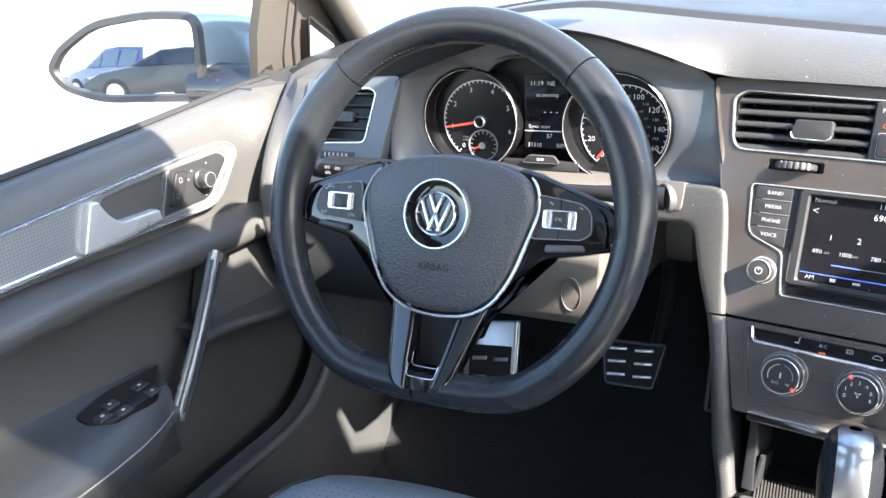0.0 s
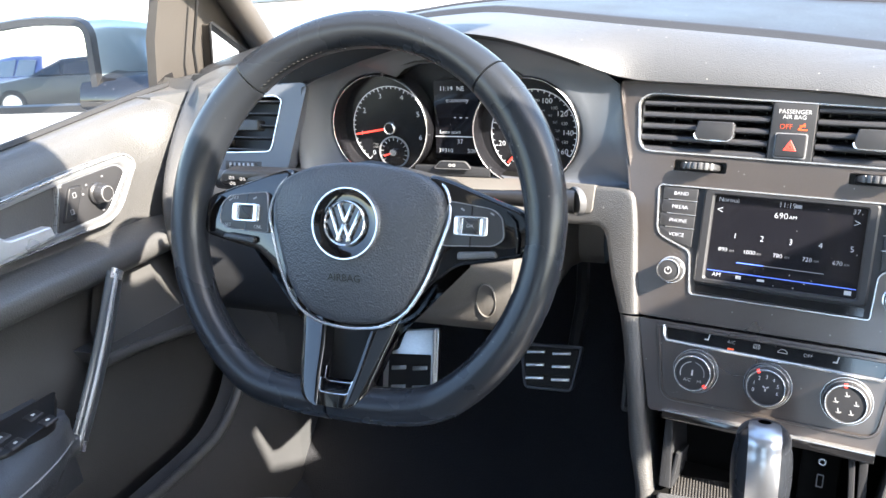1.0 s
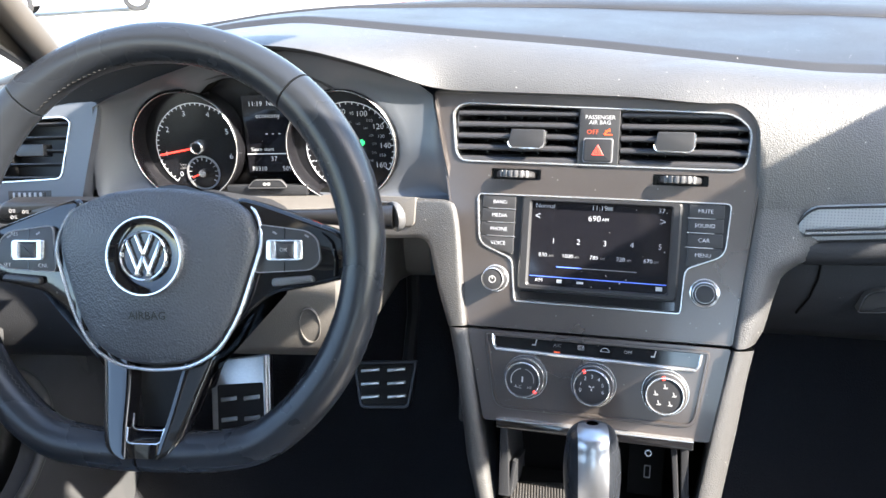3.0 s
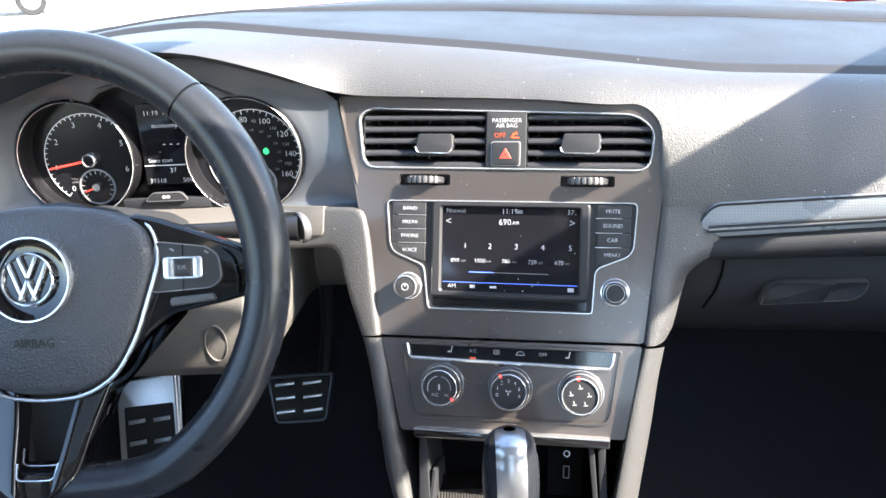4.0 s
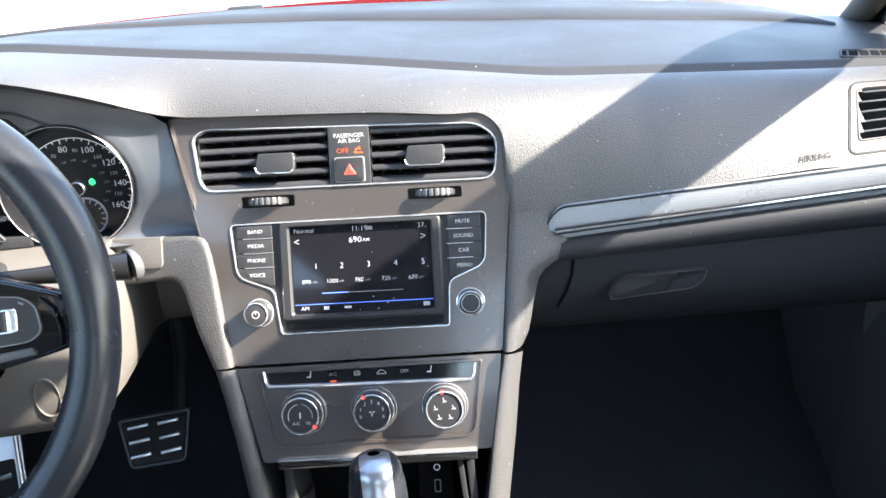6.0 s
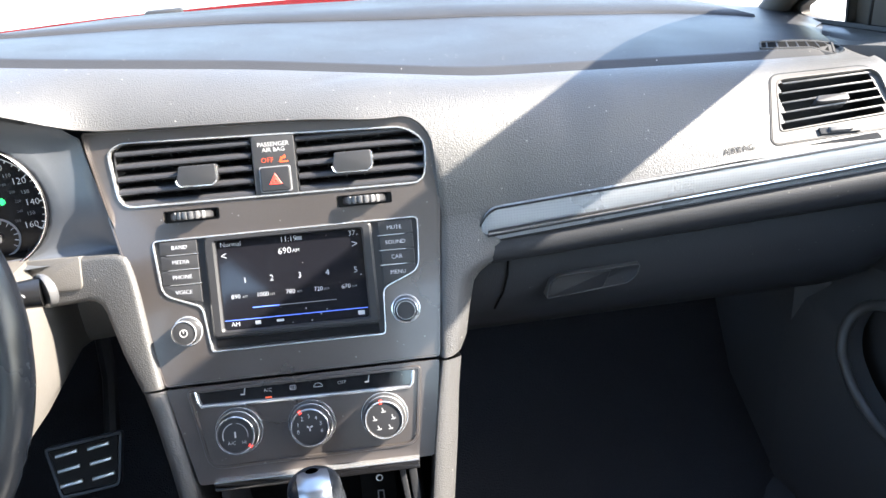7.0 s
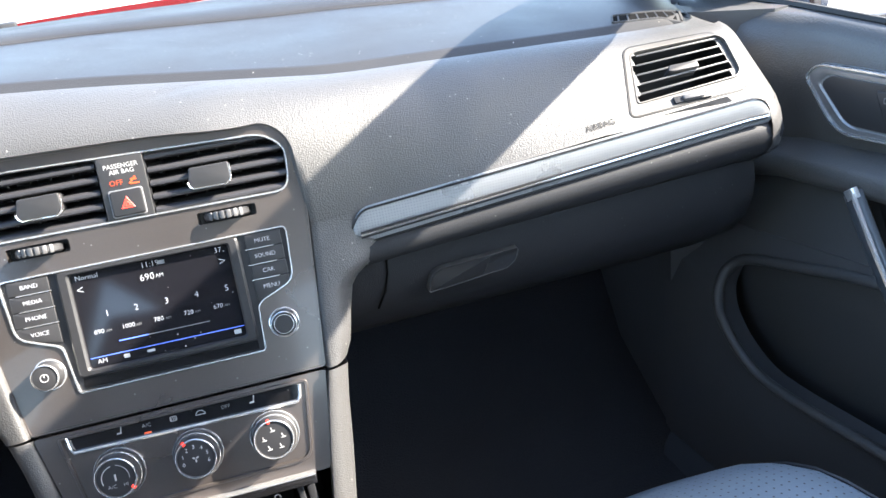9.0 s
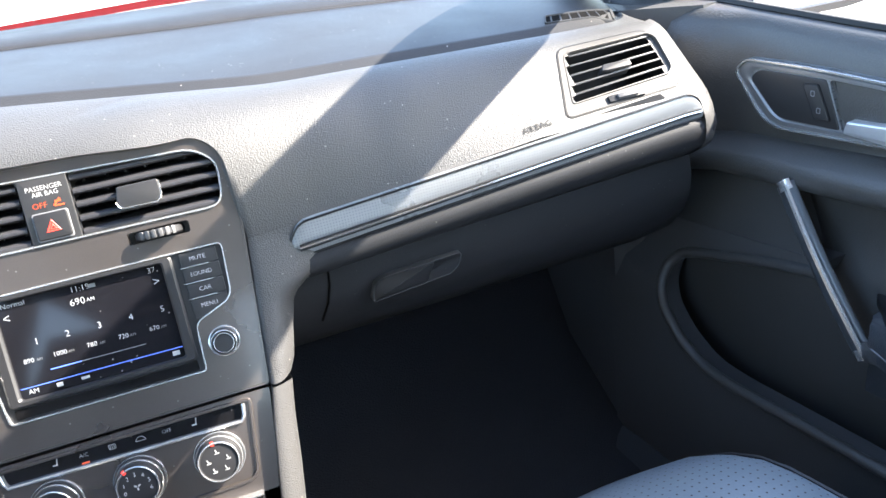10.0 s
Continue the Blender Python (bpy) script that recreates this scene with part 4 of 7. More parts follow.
# driver's side: grey panel round the vent, and the outer end of the dash
ml = frame_of((-0.585, 0.862, 0.925), (1, 0, 0), (0, 0.28, 0.96), (0, -0.96, 0.28))
opl = rpoly([(-0.060, -0.030), (0.026, -0.026), (0.040, 0.036), (0.030, 0.042), (-0.046, 0.038)], 0.008)
lv = side_vent("air_vent", ml, rpoly([(-0.088, -0.082), (0.040, -0.078), (0.072, 0.056), (-0.06, 0.052)], 0.010), opl, -1)
part("slot", box(-0.038, 0.012, -0.0475, -0.0375, -0.004, 0.0006, 0.0002, ml), M_BLACK, lv)
tw = part("thumbwheel", box(-0.032, 0.006, -0.0460, -0.0390, -0.004, 0.003, 0.001, ml), M_BUTTON, lv)
for k in range(6):
    part("rib", box(-0.0305 + 0.0062 * k, -0.0275 + 0.0062 * k, -0.0455, -0.0395, 0.002, 0.0042, 0.0006, ml), M_SATIN, tw)
SEAM_Y = [(0.70, 0.835), (0.74, 0.820), (0.79, 0.812), (0.845, 0.814), (0.89, 0.836), (0.928, 0.866), (0.962, 0.899), (0.975, 0.925)]
rows = []
for k in range(19):
    z = 0.72 + 0.252 * k / 18
    ys_, yv = smooth_lerp(SEAM_Y, z), 0.864 + (z - 0.925) * 0.29
    rows.append([(-0.78, ys_ + 0.05, z), (-0.72, ys_ + 0.030, z), (-0.7035, ys_ + 0.010, z), (-0.702, ys_ + 0.003, z), (-0.698, ys_ - 0.001, z), (-0.692, ys_ - 0.001 + (yv - ys_) * 0.05, z), (-0.684, ys_ + (yv - ys_) * 0.3, z), (-0.675, ys_ + (yv - ys_) * 0.65, z), (-0.664, yv - 0.001, z), (-0.645, yv + 0.006, z)])
for y, z in ((0.938, 0.9785), (0.966, 0.9815), (1.02, 0.986), (1.10, 0.990)):
    rows.append([(p[0], y, z - (0.05 if p[0] < -0.71 else 0.006 if p[0] < -0.703 else 0.002 if p[0] < -0.70 else 0.0)) for p in rows[0]])
part("end_panel", grid(rows), M_PAD, dash, "", 60)

# driver's knee panel, which bulges round the column, and the ledge under the dials
rows = []
for x in [-0.66 + 0.48 * k / 48 for k in range(49)]:
    t = max(0.0, min(1.0, (x + 0.238) / 0.022))
    e = 0.20 * t * t * (3 - 2 * t)
    b = max(0.0, min(1.0, (x + 0.54) / 0.10))
    b = b * b * (3 - 2 * b)
    flat = [(0.93, 0.866), (0.845, 0.866), (0.835, 0.858), (0.830, 0.845), (0.828, 0.82), (0.820, 0.785), (0.815, 0.75), (0.818, 0.72), (0.83, 0.70), (0.85, 0.692), (0.92, 0.690)]
    full = [(0.93, 0.866), (0.845, 0.866), (0.835, 0.858), (0.800, 0.850), (0.762, 0.835), (0.748, 0.810), (0.7445, 0.785), (0.747, 0.762), (0.755, 0.748), (0.775, 0.740), (0.90, 0.736)]
    rows.append([(x, y0 + (y1 - y0) * b + (e if k > 0 else e * 0.5), z0 + (z1 - z0) * b) for k, ((y0, z0), (y1, z1)) in enumerate(zip(flat, full))])
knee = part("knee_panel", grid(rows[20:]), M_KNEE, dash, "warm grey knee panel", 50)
# same panel left of the column, its shade put in as a darker plastic
part("knee_panel_shaded", grid(rows[:21]), M_LOW, dash, "outer part of the knee panel, coloured dark for shade", 50)
oval = lambda r, q: [(r * math.cos(a / 24 * 2 * math.pi), q * math.sin(a / 24 * 2 * math.pi)) for a in range(24)]
part("cap", ring(oval(0.0105, 0.0185), oval(0.0095, 0.0172), -0.002, 0.0010, frame_of((-0.266, 0.7452, 0.785), (1, 0, 0), (0, -0.02, 1), (0, -1, -0.02))), M_KNEE, knee)

# instrument housing
clus = thing("instrument_cluster", (-0.35, 0.93, 0.92), "instrument cluster with two round dials and a dark display", "instrument cluster")
mc = frame_of((0, 0.874, 0), (1, 0, 0), (0, 0, 1), (0, -1, 0))
inner = rpoly([(-0.505, 0.868), (-0.190, 0.868), (-0.188, 0.93), (-0.205, 0.962), (-0.25, 0.985), (-0.31, 0.995), (-0.38, 0.995), (-0.44, 0.984), (-0.50, 0.955)], 0.02, 5)
out3 = [(-0.530, 0.866, 0.866), (-0.34, 0.884, 0.862), (-0.140, 0.890, 0.861), (-0.146, 0.878, 0.90), (-0.156, 0.896, 0.945), (-0.161, 0.906, 0.976), (-0.20, 0.890, 0.999), (-0.25, 0.876, 1.018), (-0.31, 0.870, 1.026), (-0.38, 0.866, 1.020), (-0.44, 0.864, 1.003), (-0.50, 0.872, 0.982), (-0.519, 0.874, 0.978), (-0.524, 0.872, 0.94), (-0.530, 0.868, 0.90)]
in3 = []
for cx, cz, a0, a1 in ((-0.438, 0.923, 236, 66), (-0.2625, 0.9185, 113, -56)):
    for k in range(15):
        a = radians(a0 + (a1 - a0) * k / 14)
        in3.append((cx + 0.0620 * math.cos(a), 0.9035, cz + 0.0620 * math.sin(a)))
    if cx < -0.4:
        in3 += [(-0.4020, 0.9035, 0.9890), (-0.3850, 0.9035, 0.9945), (-0.3500, 0.9035, 0.9965), (-0.3150, 0.9035, 0.9945), (-0.2980, 0.9035, 0.9890)]
in3 += [(-0.262, 0.9035, 0.866), (-0.32, 0.9035, 0.870), (-0.38, 0.9035, 0.870), (-0.438, 0.9035, 0.866)]


def outward(p):
    """The point of the housing's outer edge in the direction of p from its middle."""
    c = Vector((-0.35, 0.928))
    d = (Vector((p[0], p[2])) - c).normalized()
    for a, b in zip(out3, out3[1:] + out3[:1]):
        u, v = Vector((a[0], a[2])) - c, Vector((b[0], b[2])) - c
        den = d.x * (v.y - u.y) - d.y * (v.x - u.x)
        if abs(den) < 1e-9:
            continue
        k = (d.y * u.x - d.x * u.y) / den
        q = u + (v - u) * k
        if -1e-6 <= k <= 1 + 1e-6 and q.dot(d) > 0:
            return Vector(a).lerp(Vector(b), k)
    return Vector(p)


out3 = [outward(p) for p in in3]
bm = bmesh.new()
loops = []
for f, bulge in ((0.0, 0.0), (0.04, 0.0045), (0.25, 0.006), (0.5, 0.006), (0.75, 0.004), (0.93, 0.001), (1.0, 0.002)):
    loops.append([bm.verts.new(Vector(o).lerp(Vector(i), f) + Vector((0, bulge, 0))) for o, i in zip(out3, in3)])
for a, b in zip(loops, loops[1:]):
    for k in range(len(a)):
        bm.faces.new((a[k - 1], a[k], b[k], b[k - 1]))
part("housing", bm, M_GREY, clus, "satin grey housing", 50)
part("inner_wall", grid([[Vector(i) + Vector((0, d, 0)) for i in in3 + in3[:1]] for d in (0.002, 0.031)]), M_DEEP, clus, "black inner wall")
part("face", prism(inner, -0.064, -0.060, mc), M_LENS, clus, "black face")
part("display_hood", tube([(-0.430, 0.9025, 0.9825), (-0.4205, 0.901, 0.9890), (-0.405, 0.900, 0.9945), (-0.385, 0.900, 0.9985), (-0.350, 0.900, 1.0000), (-0.315, 0.900, 0.9985), (-0.290, 0.900, 0.9945), (-0.2755, 0.901, 0.9880), (-0.264, 0.9025, 0.9800)], 0.0016, 8), M_BLACK, clus, "thin dark edge over the display")


def dial(cx, cz, r, marks, needle_deg, sub_marks, name, label):
    md = frame_of((cx, 0.905, cz), (1, 0, 0), (0, 0.04, 0.999), (0, -0.999, 0.04))
    d = part(name, lathe([(0, -0.022), (r * 0.97, -0.022), (r * 0.99, -0.016), (r * 0.99, 0.0035), (r * 1.01, 0.0042), (r * 1.035, 0.0030), (r * 1.04, -0.025)], md, 64), M_LENS, clus, label)
    part("bezel", lathe([(r - 0.0002, 0.003), (r - 0.0001, 0.0044), (r + 0.0003, 0.0049), (r + 0.0008, 0.0044), (r + 0.0009, 0.0030)], md, 64), M_CHROME, d, "bright ring")
    md = md @ T(0.0042, -0.0050)
    for deg, s, big in marks:
        a = radians(deg)
        if s:
            write(s, (0.0088 if big else 0.0052), md @ T((r * 0.66 if big else r * 0.62) * math.cos(a), (r * 0.66 if big else r * 0.62) * math.sin(a), -0.0210), M_WHITE if big else M_PRINT, d, "number")
    bm = bmesh.new()
    first, last, n = sub_marks
    for k in range(n + 1):
        a = radians(first + (last - first) * k / n)
        long = k % 6 == 0 if n == 36 else k % 4 == 0
        b = box(r * (0.755 if long else 0.785), r * 0.825, -0.0003, 0.0003, -0.0218, -0.0210, 0)
        b.transform(md @ Matrix.Rotation(a, 4, "Z"))
        me = bpy.data.meshes.new("tick")
        b.to_mesh(me)
        b.free()
        bm.from_mesh(me)
        bpy.data.meshes.remove(me)
    part("scale", bm, M_WHITE, d)
    arc = [md @ Vector((r * 0.83 * math.cos(radians(first + (last - first) * k / 48)), r * 0.83 * math.sin(radians(first + (last - first) * k / 48)), -0.0212)) for k in range(49)]
    part("scale_arc", tube(arc, 0.0004, 4), M_WHITE, d)
    mn = md @ Matrix.Rotation(radians(needle_deg), 4, "Z")
    part("needle", box(0.004, r * 0.76, -0.0010, 0.0010, -0.0185, -0.0170, 0.0003, mn), M_REDLIT, d, "red needle")
    part("boss", lathe([(0.0074, -0.0215), (0.0074, -0.015), (0.0062, -0.0140), (0.0056, -0.0150)], md, 24), M_CHROME, d)
    part("boss_cap", lathe([(0.0060, -0.0152), (0, -0.0150)], md, 24), M_LENS, d)
    # small dial at the bottom
    ms = md @ T(0.002, -r * 0.50, -0.010)
    part("small_dial", lathe([(r * 0.30, -0.0118), (r * 0.30, -0.0105), (r * 0.33, -0.0105), (r * 0.33, -0.0118)], ms, 32), M_DIM, d)
    part("small_scale", join(*[box(r * 0.235, r * (0.29 if k % 3 else 0.30), -0.00025, 0.00025, -0.0116, -0.0108, 0, ms @ R(215 - 250 * k / 12)) for k in range(13)]), M_PRINT, d)
    part("small_needle", box(0.0, r * 0.22, -0.0006, 0.0006, -0.0090, -0.0080, 0, ms @ R(200)), M_REDLIT, d)
    part("small_boss", lathe([(0.0042, -0.0115), (0.0042, -0.007), (0, -0.007)], ms, 16), M_CHROME, d)
    return d


rpm = [(232 - 41.5 * k, str(k), True) for k in range(7)]
dial(-0.438, 0.922, 0.0595, rpm, 190, (232, -17, 36), "rev_counter", "black rev counter with a red needle")
mph = [(232 - 264 * k / 160, str(k), k % 20 == 0) for k in range(0, 161, 10)]
dial(-0.2625, 0.9190, 0.0595, [(a, s if (big or int(s) > 60) else "", big) for a, s, big in mph], 229, (232, -32, 32), "speedometer", "black speedometer with a red needle at rest")
mdl = frame_of((-0.438, 0.905, 0.922), (1, 0, 0), (0, 0.04, 0.999), (0, -0.999, 0.04)) @ T(0.0042, -0.0050)
write("1/min", 0.0036, mdl @ T(-0.021, -0.020, -0.0212), M_DIM, clus, "print")
write("x1000", 0.0036, mdl @ T(-0.021, -0.024, -0.0212), M_DIM, clus, "print")
mdr = frame_of((-0.2625, 0.905, 0.9190), (1, 0, 0), (0, 0.04, 0.999), (0, -0.999, 0.04)) @ T(0.0042, -0.0050)
for k in range(20, 261, 20):
    a = radians(232 - 264 * k / 257.5)
    write(str(k), 0.0036, mdr @ T(0.0595 * 0.46 * math.cos(a), 0.0595 * 0.46 * math.sin(a), -0.0212), M_DIM, clus, "number")
write("mph", 0.0036, mdr @ T(-0.020, -0.024, -0.0212), M_DIM, clus, "print")
part("green_lamp", join(box(0.0105, 0.0165, 0.0025, 0.0065, -0.0216, -0.0210, 0.0002, mdr), box(0.0120, 0.0150, 0.0012, 0.0080, -0.0216, -0.0209, 0.0002, mdr)), M_GREEN, clus, "lit green lamp")
md = frame_of((-0.348, 0.9195, 0.930), (1, 0, 0), (0, 0.04, 0.999), (0, -0.999, 0.04))
disp = part("display", prism(rrect(-0.026, -0.042, 0.027, 0.043, 0.002), -0.003, 0.0, md), M_SCREEN, clus, "dark display with white letters")
for s, size, u, v in (("11:19  NE", 0.0075, -0.004, 0.034), ("economy", 0.0075, 0.002, 0.021), ("- - -", 0.012, 0.006, 0.002), ("Since start", 0.0062, -0.008, -0.016), ("37", 0.0075, 0.004, -0.027), ("39310", 0.0072, -0.014, -0.038), ("509", 0.0072, 0.018, -0.038)):
    write(s, size, md @ T(u, v, 0.0006), M_WHITE, disp, "number")
part("line", box(-0.026, 0.027, -0.0216, -0.0208, 0, 0.0005, 0, md), M_WHITE, disp)
trip_o = rpoly([(-0.3700, 0.8765), (-0.3250, 0.8765), (-0.3315, 0.8850), (-0.3620, 0.8850)], 0.003)
mtrip = frame_of((0, 0.8960, 0), (1, 0, 0), (0, 0, 1), (0, -1, 0))
trip = part("button", prism(trip_o, -0.004, 0.0010, mtrip, 0.0005), M_LOW, clus, "dark trip button")
part("edge", ring(inset(trip_o, -0.0006), inset(trip_o, 0.0004), -0.001, 0.0014, mtrip), M_PLATE, trip)
for u in (-0.3500, -0.3455):
    part("symbol", ring([(u + 0.0019 * math.cos(a), 0.8808 + 0.0017 * math.sin(a)) for a in (math.pi * k / 6 for k in range(12))], [(u + 0.0012 * math.cos(a), 0.8808 + 0.0010 * math.sin(a)) for a in (math.pi * k / 6 for k in range(12))], 0.0008, 0.0014, mtrip), M_PRINT, trip)
part("sill", box(-0.395, -0.303, -0.004, 0.004, -0.0055, 0.0055, 0.001, Matrix.Translation((0, 0.9020, 0.8725))), M_LOW, clus, "dark sill under the display")

# ---- centre panel, turned a little towards the driver ----
stack = thing("center_console_panel", (0.005, 0.86, 0.80), "warm grey centre panel with vents, radio and climate controls", "centre console")

vents = rpoly([(-0.149, 0.0795, 0.014), (0.1335, 0.0780, 0.014), (0.1372, 0.1180, 0.016), (0.118, 0.1325, 0.016), (-0.143, 0.1400, 0.012), (-0.1555, 0.132, 0.012)], 0.012)
radio_o = rpoly([(-0.124, 0.0475, 0.006), (-0.1198, -0.004, 0.010), (-0.0850, -0.0180, 0.006), (-0.0800, -0.0610, 0.004), (0.0830, -0.0600, 0.004), (0.0850, -0.0168, 0.006), (0.1200, -0.002, 0.010), (0.1230, 0.0480, 0.006)], 0.006)
slots = [rrect(-0.1110, 0.0625, -0.0595, 0.0735, 0.002), rrect(0.0490, 0.0625, 0.1005, 0.0730, 0.002)]
upper_o = rpoly([(-0.1275, -0.0895, 0.004), (0.1315, -0.0860, 0.004), (0.1500, 0.1120, 0.02), (0.1440, 0.1300, 0.02), (0.1180, 0.1435, 0.02), (-0.02, 0.1475), (-0.1775, 0.1520, 0.006)], 0.01)
up = part("upper_trim", plate(upper_o, [vents, radio_o, *slots], -0.012, 0.0, MS), M_TRIM, stack, "warm grey lacquered trim")
part("edge", ring(upper_o, inset(upper_o, 0.0022), -0.010, 0.0010, MS), M_TRIM, up)
low_o = rpoly([(-0.1265, -0.0925, 0.003), (0.1305, -0.0890, 0.003), (0.1175, -0.1800, 0.004), (-0.1050, -0.1855, 0.004)], 0.004)
strip_o = rpoly([(-0.1000, -0.0955, 0.003), (0.1045, -0.0955, 0.003), (0.1030, -0.1120, 0.005), (-0.0975, -0.1110, 0.005)], 0.004)
lo = part("lower_trim", plate(low_o, [strip_o], -0.012, 0.0, MS), M_TRIM, stack, "warm grey lacquered climate panel")
inner_l = rpoly([(-0.108, -0.0945, 0.006), (0.113, -0.0925, 0.006), (0.1035, -0.168, 0.014), (-0.094, -0.172, 0.014)], 0.01)
part("edge", ring(inner_l, inset(inner_l, 0.0035), -0.004, 0.0018, MS), M_TRIM, lo)

# vents
vs = part("vent_surround", ring(inset(vents, -0.0004), inset(vents, 0.0018), -0.006, 0.0016, MS), M_CHROME, stack, "satin chrome surround")
for name, a, b in (("left", -0.1500, -0.0240), ("right", 0.0152, 0.1350)):
    out = rpoly([(a, 0.0785, 0.008), (b, 0.0785, 0.008), (b, 0.1345 if b > 0 else 0.1370, 0.008), (a, 0.1345 if a > 0 else 0.1395, 0.008)], 0.008)
    v = part("air_vent", join(prism(out, -0.058, -0.052, MS), ring(inset(out, -0.001), inset(out, 0.0015), -0.054, -0.003, MS)), M_BLACK, stack, "black air vent with horizontal slats")
    for k in range(5):
        h = 0.0845 + 0.0117 * k
        part("slat", prism(rpoly([(-0.026, 0.0032), (-0.004, -0.0046), (-0.0008, -0.0036), (-0.0008, -0.0008), (-0.004, 0.0014), (-0.024, 0.0064)], 0.0008), 0, b - a - 0.003, MS @ T(a + 0.0015, h, 0.0) @ Matrix(((0, 0, 1, 0), (0, 1, 0, 0), (1, 0, 0, 0), (0, 0, 0, 1)))), M_SLAT, v)
    for k in range(7):
        uu = a + (b - a) * (k + 0.5) / 7
        part("vane", box(uu - 0.0008, uu + 0.0008, 0.0795, 0.1340, -0.046, -0.026, 0, MS), M_BLACK, v)
    c0 = -0.0755 if name == "left" else 0.0670
    tab = part("tab", prism(rpoly([(c0 - 0.0185, 0.0985), (c0 - 0.0150, 0.0945), (c0 + 0.0145, 0.0945), (c0 + 0.0185, 0.0990), (c0 + 0.0185, 0.1130), (c0 - 0.0155, 0.1130)], 0.002), -0.010, 0.007, MS, 0.0012), M_BUTTON, v, "dark tab with a chrome lower edge")
    part("chrome_edge", tube([MS @ Vector(p) for p in ((c0 - 0.0185, 0.100, 0.0062), (c0 - 0.0172, 0.0965, 0.0066), (c0 - 0.0140, 0.0942, 0.0066), (c0 + 0.0138, 0.0942, 0.0066), (c0 + 0.0172, 0.0968, 0.0066), (c0 + 0.0187, 0.1005, 0.0062), (c0 + 0.0188, 0.111, 0.0060))], 0.0008, 6), M_BRIGHT, tab)
    w = part("thumbwheel", lathe([(0, -0.0185), (0.019, -0.0185), (0.0205, -0.0172), (0.0205, -0.0128), (0.019, -0.0115), (0, -0.0115)], MS @ T(c0 - 0.010 if name == "left" else c0 + 0.0075, 0.0678, -0.0085) @ R(90, "X") @ T(0, 0, 0.015), 40), M_BUTTON, v, "ribbed thumbwheel")
    for k in range(6):
        a0 = radians(-40 + 16 * k)
        part("rib", box(-0.0019, 0.0019, -0.0036, 0.0036, 0.0195, 0.0212, 0.0007, MS @ T(c0 - 0.010 if name == "left" else c0 + 0.0075, 0.0678, -0.0085) @ Matrix.Rotation(a0, 4, "Y")), M_PLATE, w)
    sl = slots[0] if name == "left" else slots[1]
    part("slot", prism(inset(sl, -0.0005), -0.025, -0.011, MS), M_BLACK, v)
cp = part("switch_panel", prism(rpoly([(-0.0238, 0.0772), (0.0152, 0.0772), (0.0152, 0.1345), (-0.0238, 0.1362)], 0.0015), -0.03, 0.0012, MS, 0.0006), M_BUTTON, stack, "black switch panel with a hazard button")
hz = part("hazard_button", prism(rrect(-0.0180, 0.0830, 0.0090, 0.1050, 0.002), -0.01, 0.0034, MS, 0.001), M_BLACK, cp, "black hazard light button")
part("hazard_edge", ring(rrect(-0.0190, 0.0820, 0.0100, 0.1060, 0.002), rrect(-0.0180, 0.0830, 0.0090, 0.1050, 0.002), 0, 0.0022, MS), M_DIM, hz)
tri = lambda r: [(-0.0045 + r * math.cos(radians(90 + 120 * k)), 0.0926 + r * math.sin(radians(90 + 120 * k))) for k in range(3)]
part("triangle", ring(tri(0.0068), tri(0.0046), 0.0030, 0.0038, MS), M_REDLIT, hz)
part("triangle", ring(tri(0.0034), tri(0.0016), 0.0030, 0.0038, MS), M_REDLIT, hz)
for s, v in (("PASSENGER", 0.1262), ("AIR BAG", 0.1212)):
    write(s, 0.0056, MS @ T(-0.0040, v, 0.0014), M_PRINT, cp, bold=0.0)
write("OFF", 0.0068, MS @ T(-0.0105, 0.1118, 0.0014), M_ORANGE, cp)
part("symbol", join(box(0.0010, 0.0085, 0.1090, 0.1102, 0.0012, 0.0016, 0, MS), box(-0.001, 0.007, -0.0006, 0.0006, 0.0012, 0.0016, 0, MS @ T(0.001, 0.1105) @ R(45)), box(0.0015, 0.0065, 0.1125, 0.1140, 0.0012, 0.0016, 0, MS)), M_ORANGE, cp)

# radio
rad = part("radio", plate(inset(radio_o, -0.001), [rrect(-0.0667, -0.0425, 0.0690, 0.0420, 0.001)], -0.02, -0.0016, MS), M_BLACK, stack, "black radio with a colour screen and buttons")
part("chrome_line", ring(inset(radio_o, -0.0004), inset(radio_o, 0.0015), -0.004, 0.0014, MS), M_CHROME, rad, "thin chrome outline")
bez = rrect(-0.0770, -0.0475, 0.0785, 0.0462, 0.003)
part("bezel", ring(bez, rrect(-0.0667, -0.0425, 0.0690, 0.0420, 0.003), -0.006, 0.0024, MS), M_BLACK, rad)
scr = part("screen", prism(rrect(-0.0675, -0.0430, 0.0698, 0.0425, 0.001), -0.012, -0.0030, MS), M_SCREEN, rad, "dark dusty touch screen with white text")
part("slot", prism(rrect(-0.0745, -0.0575, 0.0770, -0.0492, 0.001), -0.012, -0.0005, MS), M_PIANO, rad)


def sp(x, y):
    """A place on the screen from its 245 x 151 raster."""
    return MS @ T(-0.0667 + 0.1357 * x / 245, 0.0420 - 0.0845 * y / 151, -0.0028)


